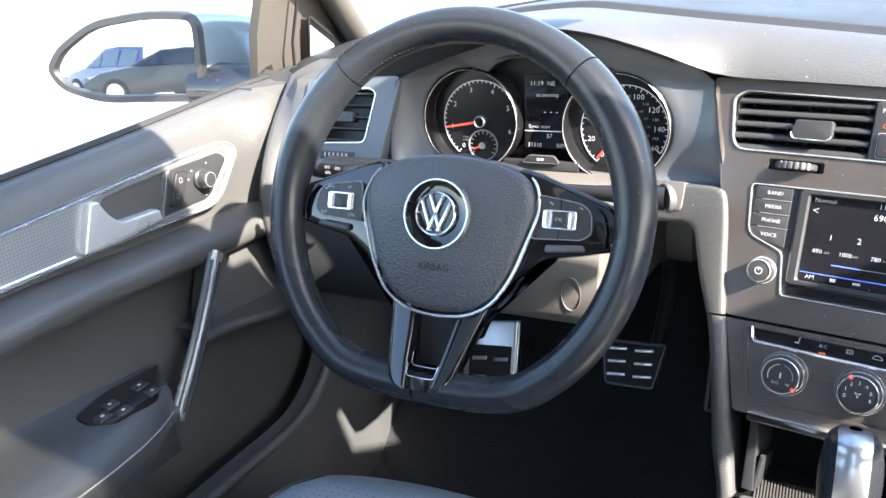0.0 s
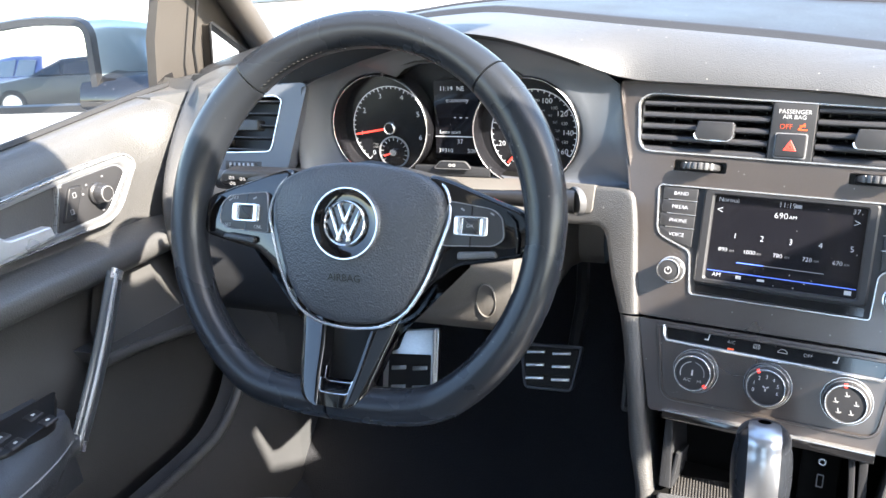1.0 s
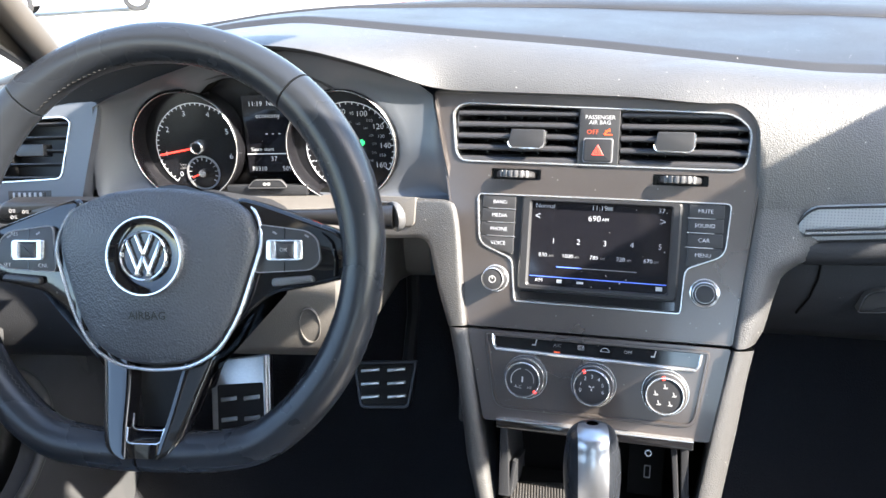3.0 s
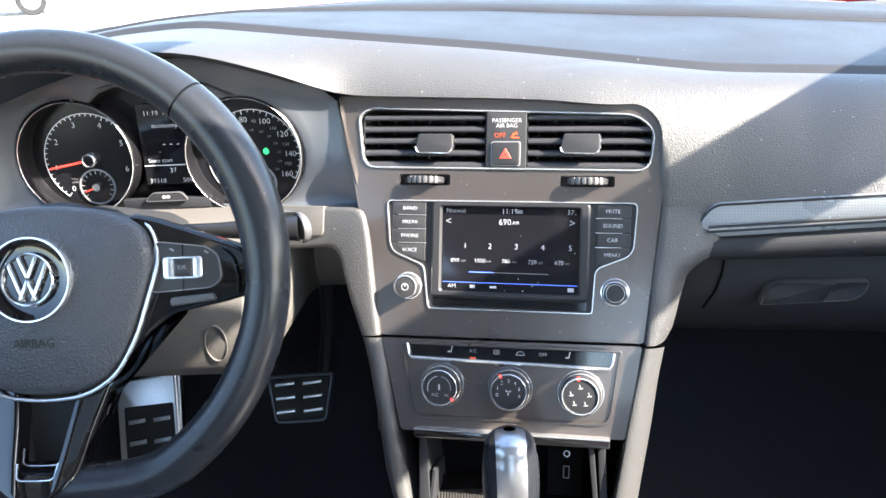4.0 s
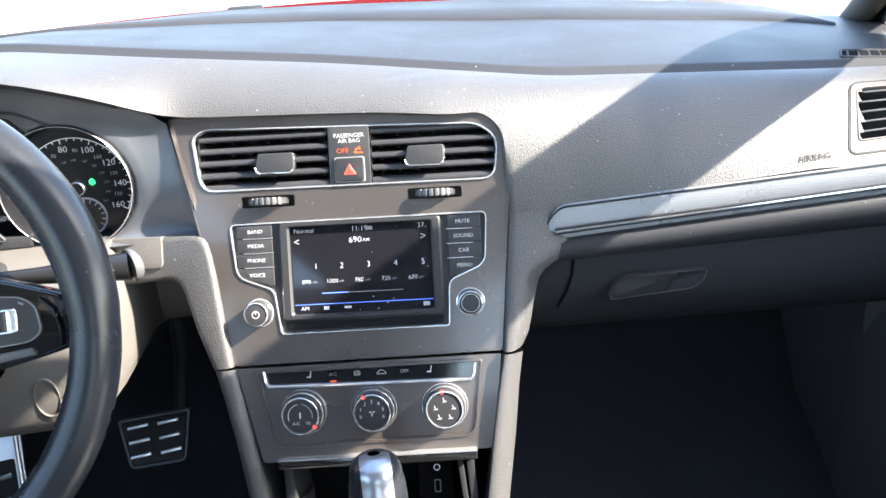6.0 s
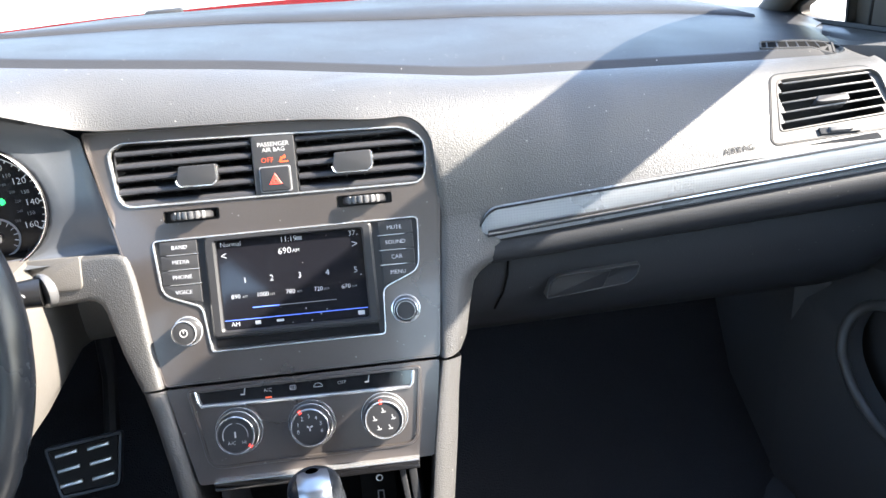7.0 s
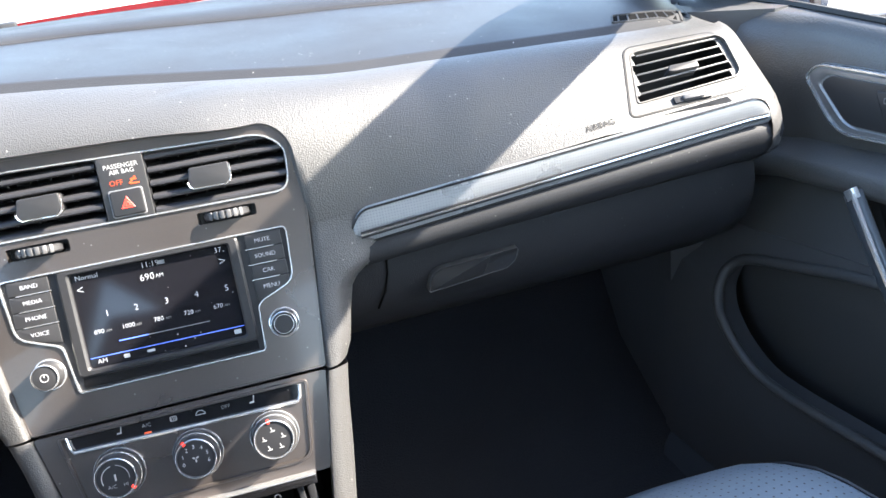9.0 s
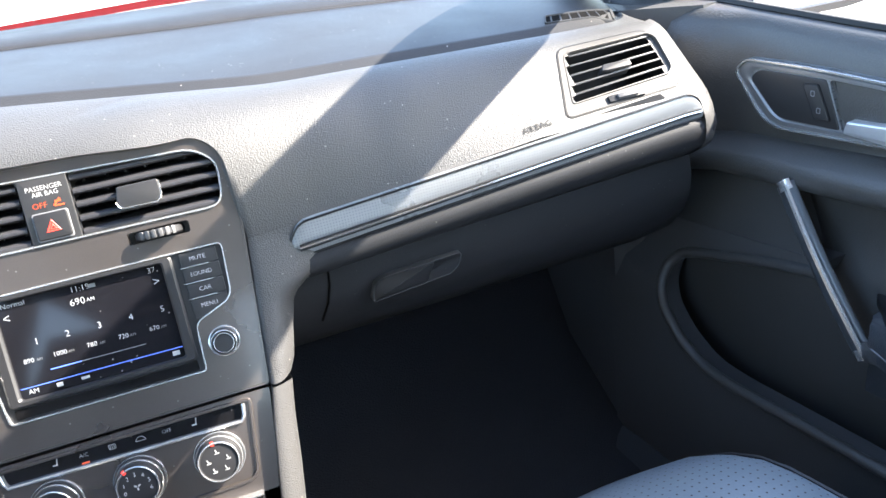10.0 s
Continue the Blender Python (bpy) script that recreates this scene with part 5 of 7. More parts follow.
for s, size, x, y, al in (("Normal", 0.0062, 24, 8, "CENTER"), ("11:19", 0.0072, 121, 8, "CENTER"), ("37", 0.0068, 228, 8, "CENTER"), ("690", 0.0085, 113, 27, "CENTER"), ("AM", 0.0048, 132, 28, "CENTER"), ("<", 0.011, 11, 27, "CENTER"), (">", 0.011, 231, 27, "CENTER"), ("1", 0.0078, 42, 70, "CENTER"), ("2", 0.0078, 87, 70, "CENTER"), ("3", 0.0078, 134, 70, "CENTER"), ("4", 0.0078, 181, 70, "CENTER"), ("5", 0.0078, 229, 70, "CENTER"), ("890", 0.0058, 24, 96, "CENTER"), ("1000", 0.0058, 69, 96, "CENTER"), ("780", 0.0058, 116, 96, "CENTER"), ("720", 0.0058, 163, 96, "CENTER"), ("670", 0.0058, 210, 96, "CENTER"), ("AM", 0.0058, 19, 142, "CENTER")):
    write(s, size, sp(x, y), M_WHITE, scr, "screen_text", al)
for x in (39, 85, 131, 177, 224):
    write("AM", 0.0034, sp(x, 97), M_DIM, scr, "screen_text")
for x0, x1, y0, y1, mt in ((50, 95, 115.5, 117, M_BLUE), (95, 192, 115.8, 116.8, M_DIM), (2, 243, 134.4, 135.4, M_BLUE), (52, 61, 139, 145, M_PRINT), (88, 100, 140, 144, M_PRINT), (226, 237, 139, 146, M_PRINT), (134, 144, 5, 11, M_DIM)):
    a, b = sp(x0, y1).translation, sp(x1, y0).translation
    ia, ib = MS.inverted() @ a, MS.inverted() @ b
    part("mark", box(ia.x, ib.x, ia.y, ib.y, -0.0030, -0.0026, 0, MS), mt, scr)
rowsv = [(0.0455, 0.0330), (0.0322, 0.0190), (0.0182, 0.0052), (0.0044, -0.0095)]
for side, words in ((-1, ("BAND", "MEDIA", "PHONE", "VOICE")), (1, ("MUTE", "SOUND", "CAR", "MENU"))):
    for (v1, v0), w in zip(rowsv, words):
        a, b = (-0.1175, -0.0835) if side < 0 else (0.0850, 0.1165)
        o = [(a, v0), (b, v0), (b, v1), (a, v1)]
        if w == "VOICE":
            o = [(a + 0.001, v0 + 0.005), (b, v0 - 0.004), (b, v1), (a, v1)]
        if w == "MENU":
            o = [(a, v0 - 0.004), (b - 0.001, v0 + 0.005), (b, v1), (a, v1)]
        bt = part("button", prism(rpoly(o, 0.0012), -0.006, 0.0006, MS, 0.0006), M_BUTTON, rad, "black button")
        write(w, 0.0054, MS @ T((a + b) / 2 + (0.001 if side < 0 else -0.001), (v0 + v1) / 2, 0.0008), M_WHITE, bt)
    for v1, v0 in rowsv[:3]:
        a, b = (-0.1115, -0.0825) if side < 0 else (0.0835, 0.1085)
        part("divider", box(a, b, v0 - 0.0007, v0 + 0.0000, -0.002, 0.0012, 0, MS), M_CHROME, rad)


def knob(u, v, r, h, parent, dark, label):
    k = part("knob", lathe([(r * 1.18, -0.002), (r * 1.18, 0.0006), (r * 1.05, 0.0012), (r, 0.003), (r * 0.985, h - 0.0012), (r * 0.95, h - 0.0002), (r * 0.86, h), (r * 0.84, h - 0.0008)], MS @ T(u, v), 40), M_BUTTON, parent, label)
    part("collar", lathe([(r * 1.19, 0.0004), (r * 1.16, 0.0010), (r * 1.06, 0.0014)], MS @ T(u, v), 40), M_CHROME, k)
    part("ring", lathe([(r * 0.985, h - 0.0012), (r * 0.955, h - 0.0001), (r * 0.90, h + 0.0002)], MS @ T(u, v), 40), M_CHROME, k)
    part("cap", lathe([(r * 0.85, h - 0.002), (r * 0.84, h - 0.0006), (r * 0.6, h - 0.0002), (0, h)], MS @ T(u, v), 40), dark, k)
    return k


kl = knob(-0.1000, -0.0388, 0.0118, 0.015, rad, M_BUTTON, "chrome power and volume knob")
part("power_ring", lathe([(0.0036, 0.0150), (0.0036, 0.0154), (0.0030, 0.0154), (0.0030, 0.0150)], MS @ T(-0.1000, -0.0388), 24), M_PRINT, kl)
part("power_bar", box(-0.0004, 0.0004, 0.0005, 0.0034, 0.0150, 0.0157, 0, MS @ T(-0.1000, -0.0388)), M_PRINT, kl)
knob(0.1035, -0.0380, 0.0118, 0.012, rad, M_BUTTON, "dark tuning knob with a chrome ring")
part("inner_ring", lathe([(0.0090, 0.0115), (0.0089, 0.0126), (0.0082, 0.0127), (0.0080, 0.0115)], MS @ T(0.1035, -0.0380), 40), M_CHROME, rad, "thin chrome ring")

# climate controls
st = part("button_strip", prism(inset(strip_o, -0.0005), -0.012, -0.0015, MS), M_PIANO, lo, "glossy black button strip")
part("chrome_edge", tube([MS @ Vector((u, v, 0.0008)) for u, v in ((-0.1000, -0.0960), (-0.0985, -0.1060), (-0.0955, -0.1110), (0.0, -0.1117), (0.1000, -0.1122), (0.1030, -0.1075), (0.1045, -0.0965))], 0.0017, 8), M_CHROME, st, "chrome lower edge")
for u, s in ((-0.0560, ""), (-0.0330, "A/C"), (-0.0095, ""), (0.0140, ""), (0.0365, "OFF"), (0.0607, "")):
    if s:
        write(s, 0.0048, MS @ T(u, -0.1020, -0.0012), M_PRINT, st)
    part("divider", box(u + 0.0112, u + 0.0116, -0.1085, -0.098, -0.0016, -0.0013, 0, MS), M_PIANO, st)
for u in (-0.0560, 0.0607):
    part("seat_symbol", join(box(-0.0005, 0.0005, -0.0012, 0.0030, -0.0016, -0.0012, 0, MS @ T(u + 0.0010, -0.102) @ R(-12)), box(-0.0026, 0.0014, -0.0022, -0.0010, -0.0016, -0.0012, 0, MS @ T(u, -0.102)), box(-0.0006, 0.0006, 0.0030, 0.0042, -0.0016, -0.0012, 0.0002, MS @ T(u + 0.0018, -0.102))), M_PRINT, st)
part("demist_symbol", join(ring(rrect(-0.0125, -0.1040, -0.0065, -0.0996, 0.001), rrect(-0.0121, -0.1036, -0.0069, -0.1000, 0.0008), -0.0016, -0.0012, MS), *[box(-0.0114 + 0.0016 * k, -0.0110 + 0.0016 * k, -0.1032, -0.1004, -0.0016, -0.0012, 0, MS) for k in range(3)]), M_PRINT, st)
car_o = rpoly([(0.0092, -0.1038), (0.0188, -0.1038), (0.0182, -0.1018), (0.0158, -0.0998), (0.0122, -0.0998), (0.0104, -0.1018)], 0.001)
part("recirculate_symbol", ring(car_o, inset(car_o, 0.0005), -0.0016, -0.0012, MS), M_PRINT, st)
part("lamp", box(-0.0360, -0.0300, -0.1093, -0.1080, -0.0016, -0.0008, 0, MS), M_ORANGE, st, "lit orange lamp")
for u, kind in ((-0.0630, "heat"), (0.0052, "fan"), (0.0738, "air")):
    v = -0.1368
    k = part("knob", lathe([(0.0225, -0.002), (0.0225, 0.0012), (0.0205, 0.0022), (0.0195, 0.010), (0.0188, 0.0165), (0.0180, 0.0180), (0.0162, 0.0182), (0.0158, 0.0170)], MS @ T(u, v), 48), M_BUTTON, lo, "round climate knob with a chrome collar")
    part("rim", lathe([(0.0178, 0.0180), (0.0174, 0.0185), (0.0167, 0.0185), (0.0163, 0.0176)], MS @ T(u, v), 48), M_CHROME, k)
    part("collar", lathe([(0.0226, 0.0004), (0.0222, 0.0016), (0.0214, 0.0016), (0.0210, 0.0006)], MS @ T(u, v), 48), M_CHROME, k, "thin chrome collar")
    part("band", lathe([(0.0199, 0.0060), (0.0203, 0.0068), (0.0203, 0.0078), (0.0197, 0.0086)], MS @ T(u, v), 48), M_CHROME, k)
    part("face", lathe([(0.0160, 0.0150), (0.0158, 0.0172), (0.010, 0.0175), (0, 0.0176)], MS @ T(u, v), 40), M_BLACK, k)
    mk = MS @ T(u, v, 0.0178)
    red = {"heat": -40, "fan": 118, "air": 97}[kind]
    part("marker", box(0.0150, 0.0188, -0.0014, 0.0014, -0.003, 0.0004, 0.0004, mk @ R(red)), M_REDLIT, k, "red marker")
    if kind == "fan":
        for j in range(7):
            a = radians(195 - 35 * j)
            write(str(j), 0.0052, mk @ T(0.0112 * math.cos(a), 0.0112 * math.sin(a) - 0.0005), M_WHITE, k, "number")
        for j in range(3):
            part("fan_symbol", box(0.0006, 0.0030, -0.0006, 0.0006, -0.0002, 0.0002, 0, mk @ R(120 * j + 30)), M_PRINT, k)
    elif kind == "heat":
        write("A/C", 0.0046, mk @ T(-0.004, -0.0070), M_PRINT, k)
        write("HI", 0.0042, mk @ T(0.0075, -0.0070), M_PRINT, k)
        part("pointer", box(-0.0007, 0.0007, -0.002, 0.0035, -0.0002, 0.0002, 0, mk), M_PRINT, k)
        for a0, a1, mt in ((100, 200, M_PRINT), (80, -10, M_DIM)):
            part("arc", tube([mk @ Vector((0.0115 * math.cos(radians(a0 + (a1 - a0) * j / 8)), 0.0115 * math.sin(radians(a0 + (a1 - a0) * j / 8)), 0)) for j in range(9)], 0.00035, 4), mt, k)
    else:
        for j, (du, dv) in enumerate(((0, 0.0085), (-0.0085, 0.0015), (0.0085, 0.0015), (-0.0052, -0.0075), (0.0052, -0.0075))):
            part("air_symbol", join(box(-0.0020, 0.0018, -0.0013, -0.0008, -0.0002, 0.0002, 0, mk @ T(du, dv)), box(-0.0003, 0.0004, -0.001, 0.0018, -0.0002, 0.0002, 0, mk @ T(du, dv) @ R(25)), box(0.0012, 0.0022, 0.0004, 0.0009, -0.0002, 0.0002, 0, mk @ T(du, dv) @ R(-30)), box(-0.0004, 0.0005, 0.0020, 0.0028, -0.0002, 0.0002, 0, mk @ T(du - 0.0008, dv))), M_PRINT, k)

# ---- console below ----
con = thing("center_tunnel", (0, 0.6, 0.32), "dark centre tunnel console with an open tray", "console")
LEGS = ((-1, ((-0.0925, -0.1485, -0.1262), (-0.120, -0.1412, -0.1205), (-0.170, -0.1312, -0.1108), (-0.227, -0.1215, -0.0985), (-0.270, -0.1090, -0.0885), (-0.340, -0.100, -0.080))), (1, ((-0.0895, 0.1520, 0.1322), (-0.121, 0.1468, 0.1262), (-0.165, 0.1418, 0.1190), (-0.230, 0.1325, 0.1095), (-0.300, 0.1235, 0.100), (-0.360, 0.116, 0.094))))
for s, pts in LEGS:
    rows = []
    for k in range(31):
        v = pts[0][0] + (pts[-1][0] - pts[0][0]) * k / 30
        o, i = (float(np.interp(-v, [-p[0] for p in pts], [p[j] for p in pts])) for j in (1, 2))
        if s < 0:
            rows.append([MS @ Vector((u, v, h)) for u, h in ((o + 0.004, -0.16), (o + 0.001, -0.02), (o, -0.007), (o + 0.0016, 0.000), (o + 0.005, 0.0050), (o + (i - o) * 0.5, 0.0070), (i - 0.004, 0.0045), (i - 0.0012, 0.0010), (i, -0.005), (i, -0.05))])
            continue
        rows.append([MS @ Vector((u, v, h)) for u, h in ((o - s * 0.004, -0.16), (o - s * 0.001, -0.03), (o, -0.013), (o - s * 0.0015, -0.0075), (o - s * 0.005, -0.0030), (o + (i - o) * 0.5, 0.0030), (i + s * 0.0040, 0.0075), (i + s * 0.0012, 0.0070), (i, 0.003), (i, -0.05))])
    part("side_rail", grid(rows), M_PAD, con, "grained console side", 60)
tray = rpoly([(-0.098, 0.50), (0.100, 0.49), (0.104, 0.80), (-0.100, 0.83)], 0.02)
# tray floor and back take the near-black that stands for shade inside
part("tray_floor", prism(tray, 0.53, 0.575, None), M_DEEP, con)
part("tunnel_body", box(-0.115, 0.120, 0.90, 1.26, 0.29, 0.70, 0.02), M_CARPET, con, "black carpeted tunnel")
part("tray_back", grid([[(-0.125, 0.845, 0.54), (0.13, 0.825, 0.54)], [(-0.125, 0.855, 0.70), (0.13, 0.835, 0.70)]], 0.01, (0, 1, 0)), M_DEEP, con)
part("shelf", prism(rpoly([(-0.0885, -0.1892), (0.1026, -0.1870), (0.1026, -0.1788), (-0.0885, -0.1810)], 0.001), -0.03, 0.012, MS, 0.001), M_PIANO, con, "glossy black lid edge")
part("shelf_line", prism([(-0.0885, -0.1812), (0.1026, -0.1790), (0.1026, -0.1780), (-0.0885, -0.1802)], -0.02, 0.0126, MS), M_CHROME, con, "bright edge line")
for a, b, c, e in ((-0.0862, -0.0785, -0.0728, -0.0846), (0.0823, 0.0880, 0.0950, 0.0900), (0.0912, 0.0988, 0.1035, 0.0960)):
    part("tray_cheek", prism([(a, -0.1895), (b, -0.1895), (c, -0.262), (e, -0.262)], -0.10, 0.0, MS, 0.001), M_LOW, con, "dark upright beside the tray")
part("tray_step", prism([(-0.0720, -0.225), (-0.0680, -0.226), (-0.0715, -0.262), (-0.0762, -0.262)], -0.05, -0.002, MS, 0.001), M_LOW, con)
mat_ = part("rubber_mat", box(-0.082, -0.008, 0.752, 0.798, 0.5735, 0.5755, 0.0006), M_VENT, con, "ribbed rubber mat")
for k in range(24):
    part("rib", box(-0.0810 + 0.0030 * k, -0.0794 + 0.0030 * k, 0.753, 0.797, 0.5750, 0.5768, 0.0004), M_VENT, mat_)
part("tray_front", prism(rpoly([(-0.094, 0.44), (0.100, 0.44), (0.102, 0.60), (0.020, 0.70), (-0.015, 0.757), (-0.094, 0.757)], 0.006), 0.55, 0.582, None, 0.003), M_PLATE, con, "satin grey console surface before the tray")
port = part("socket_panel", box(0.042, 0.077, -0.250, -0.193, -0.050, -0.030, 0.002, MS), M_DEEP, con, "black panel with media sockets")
part("audio_socket", lathe([(0.0036, -0.030), (0.0036, -0.0288), (0.0022, -0.0288), (0.0022, -0.036)], MS @ T(0.061, -0.206), 20), M_CHROME, port, "round audio socket")
part("usb_socket", ring(rrect(0.0578, -0.2315, 0.0642, -0.2185, 0.001), rrect(0.0588, -0.2305, 0.0632, -0.2195, 0.001), -0.031, -0.0288, MS), M_DIM, port)

# gear lever
gear = thing("gear_lever", (-0.004, 0.645, 0.575), "chrome and black gear lever knob on the console", "gear lever")
gm = Matrix.Translation((-0.005, 0.648, 0.583)) @ R(-14, "X")
prof = [(0.010, -0.03), (0.010, 0.04), (0.016, 0.05), (0.0218, 0.07), (0.0246, 0.095), (0.0246, 0.115), (0.0225, 0.132), (0.0160, 0.143), (0.006, 0.147), (0, 0.148)]
fine = [-0.03 + 0.178 * math.sin(math.pi / 2 * k / 40) for k in range(41)]
prof = [(max(0.0, sum(float(np.interp(h + d, [p[1] for p in prof], [p[0] for p in prof])) for d in (-0.009, -0.006, -0.003, 0, 0.003, 0.006, 0.009)) / 7 if h < 0.130 else 0.0222 * max(0.0, 1 - ((h - 0.127) / 0.0212) ** 3) ** 0.42), h) for h in fine]
part("knob", lathe(prof, gm @ Matrix.Diagonal((1.0, 1.15, 1, 1)), 32), M_RIM, gear, "black leather knob")
rows = []
for r, h in [p for p in prof if p[1] > 0.05 and p[0] > 0.0004]:
    wide = math.degrees(math.asin(min(1.0, 0.0122 / r)))
    rows.append([gm @ Vector(((r + 0.0010) * math.sin(radians(a)), -(r * 1.15 + 0.0014) * math.cos(radians(a)), h + (0.0006 if r < 0.0122 else 0.0))) for a in (wide * k / 5 for k in range(-5, 6))])
part("chrome_spine", grid(rows), M_GEAR, gear, "polished chrome spine", 60)
part("boot", lathe([(0.045, -0.03), (0.04, -0.01), (0.026, 0.01), (0.013, 0.03)], gm, 24), M_RIM, gear)

# ---- steering wheel ----
WT = radians(22)
MW = frame_of((-0.357, 0.655, 0.892), (1, 0, 0), (0, math.sin(WT), math.cos(WT)), (0, -math.cos(WT), math.sin(WT)))
wheel = thing("steering_wheel", (-0.357, 0.655, 0.892), "black leather flat-bottomed steering wheel with chrome trim", "steering wheel")


def rim_pt(deg, r=0.1725):
    a = radians(deg)
    x, y = r * math.cos(a), r * math.sin(a)
    lim = -0.1605 * r / 0.1725
    if y < lim + 0.018:
        # soft flat bottom
        d = lim + 0.018 - y
        y = lim + 0.018 - 0.018 * (1 - math.exp(-d / 0.018))
    return Vector((x, y, 0))


def rim_r(deg):
    """Thicker at the hand grips."""
    d = min(abs((deg % 360) - 25), abs((deg % 360) - 155))
    b = min(abs((deg % 360) - 45), abs((deg % 360) - 135))
    return 0.0168 + 0.0022 * math.exp(-(d / 22) ** 2) + 0.0006 * math.exp(-(b / 10) ** 2)


def rim_arc(d0, d1, grow=0.0):
    n = max(4, int(abs(d1 - d0) / 2.5))
    bm = bmesh.new()
    loops = []
    for k in range(n + 1):
        deg = d0 + (d1 - d0) * k / n
        p = rim_pt(deg)
        t = (rim_pt(deg + 0.5) - rim_pt(deg - 0.5)).normalized()
        s = Vector((t.y, -t.x, 0))
        r = rim_r(deg) + grow
        loops.append([bm.verts.new(p + s * (r * 0.98 * math.cos(a)) + Vector((0, 0, r * 1.08 * math.sin(a)))) for a in (2 * math.pi * j / 20 for j in range(20))])
    for a, b in zip(loops, loops[1:]):
        for j in range(20):
            bm.faces.new((a[j - 1], a[j], b[j], b[j - 1]))
    bm.faces.new(loops[0])
    bm.faces.new(loops[-1])
    bm.transform(MW)
    return bm


rim = []
for a, b in ((48.6, 131.4), (132.0, 267.6), (268.2, 408.0)):
    rim.append(part("rim", rim_arc(a, b), M_RIM, wheel, "smooth black leather rim segment", 70))
# inner stitching
st_b = []
for d0, d1 in ((50, 131), (198, 262), (275, 342)):
    k = d0
    while k < d1:
        p = rim_pt(k)
        t = (rim_pt(k + 0.5) - rim_pt(k - 0.5)).normalized()
        s = Vector((-t.y, t.x, 0))
        r = rim_r(k) + 0.0002
        q = p + s * (r * 0.93) + Vector((0, 0, r * 0.30))
        sgn = 0.0012 if int(k / 0.9) % 2 else -0.0012
        st_b.append(tube([MW @ (q - t * 0.0012 + Vector((0, 0, sgn))), MW @ (q + t * 0.0012 - Vector((0, 0, sgn)))], 0.00036, 4))
        k += 0.9
tagged(part("stitching", join(*st_b), M_RUBBER, rim[0]), "grey seam stitching", "", "", "stuff")

# airbag cover
half_o = [(0.046, 0.0505, 0.03), (0.0765, 0.0370, 0.018), (0.0850, 0.010, 0.02), (0.0665, -0.0470, 0.03), (0.0510, -0.0725, 0.02), (0.0300, -0.0850, 0.02)]
pad_o = rpoly([(0.004, 0.0555, 0.03), *[(0.004 + u, v, r) for u, v, r in half_o], (0.004, -0.0885, 0.02), *[(0.004 - u, v, r) for u, v, r in half_o[::-1]]], 0.02, 5)
pad = part("airbag_cover", prism(pad_o, -0.030, 0.010, MW, 0.008, 0.010), M_AIRBAG, wheel, "grained black airbag cover", 60)
lay_on(write("AIRBAG", 0.0090, MW @ T(0.003, -0.0475, 0.0206), M_STALK, pad, bold=0.0001), pad, Vector((0, -math.cos(WT), math.sin(WT))))
ch = [p for p in inset(pad_o, -0.0035)]
lowp = [p for p in ch if p[1] < 0.044]
lowp.sort(key=lambda p: math.atan2(p[0] - 0.004, -(p[1] - 0.02)))
part("chrome_line", tube([MW @ Vector((x, y, 0.006 - 0.012 * max(0.0, y) / 0.05)) for x, y in lowp], 0.0015, 8), M_CHROME, wheel, "satin chrome V-shaped line")
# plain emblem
ME = MW @ T(0.0025, -0.0005, 0.0042) @ Matrix.Diagonal((0.915, 0.915, 1, 1))
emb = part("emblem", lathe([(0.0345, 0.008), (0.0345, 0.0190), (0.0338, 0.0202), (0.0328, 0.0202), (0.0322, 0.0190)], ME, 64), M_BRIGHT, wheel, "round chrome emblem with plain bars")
part("disc", lathe([(0.0325, 0.0188), (0.029, 0.0178), (0.024, 0.0166), (0, 0.0166)], ME, 48), M_GLOSS, emb)
part("inner_ring", lathe([(0.0215, 0.0165), (0.0213, 0.0198), (0.0206, 0.0204), (0.0196, 0.0198), (0.0193, 0.0165)], ME, 48), M_BRIGHT, emb)
for x, y, deg, ln_ in ((-0.0098, -0.0015, 22, 0.034), (0.0098, -0.0015, -22, 0.034), (-0.0034, -0.0088, -22, 0.018), (0.0034, -0.0088, 22, 0.018), (-0.0036, 0.0095, 22, 0.019), (0.0036, 0.0095, -22, 0.019)):
    part("bar", box(-0.0016, 0.0016, -ln_ / 2, ln_ / 2, 0.0165, 0.0196, 0.0006, ME @ T(x, y) @ R(deg)), M_BRIGHT, emb)

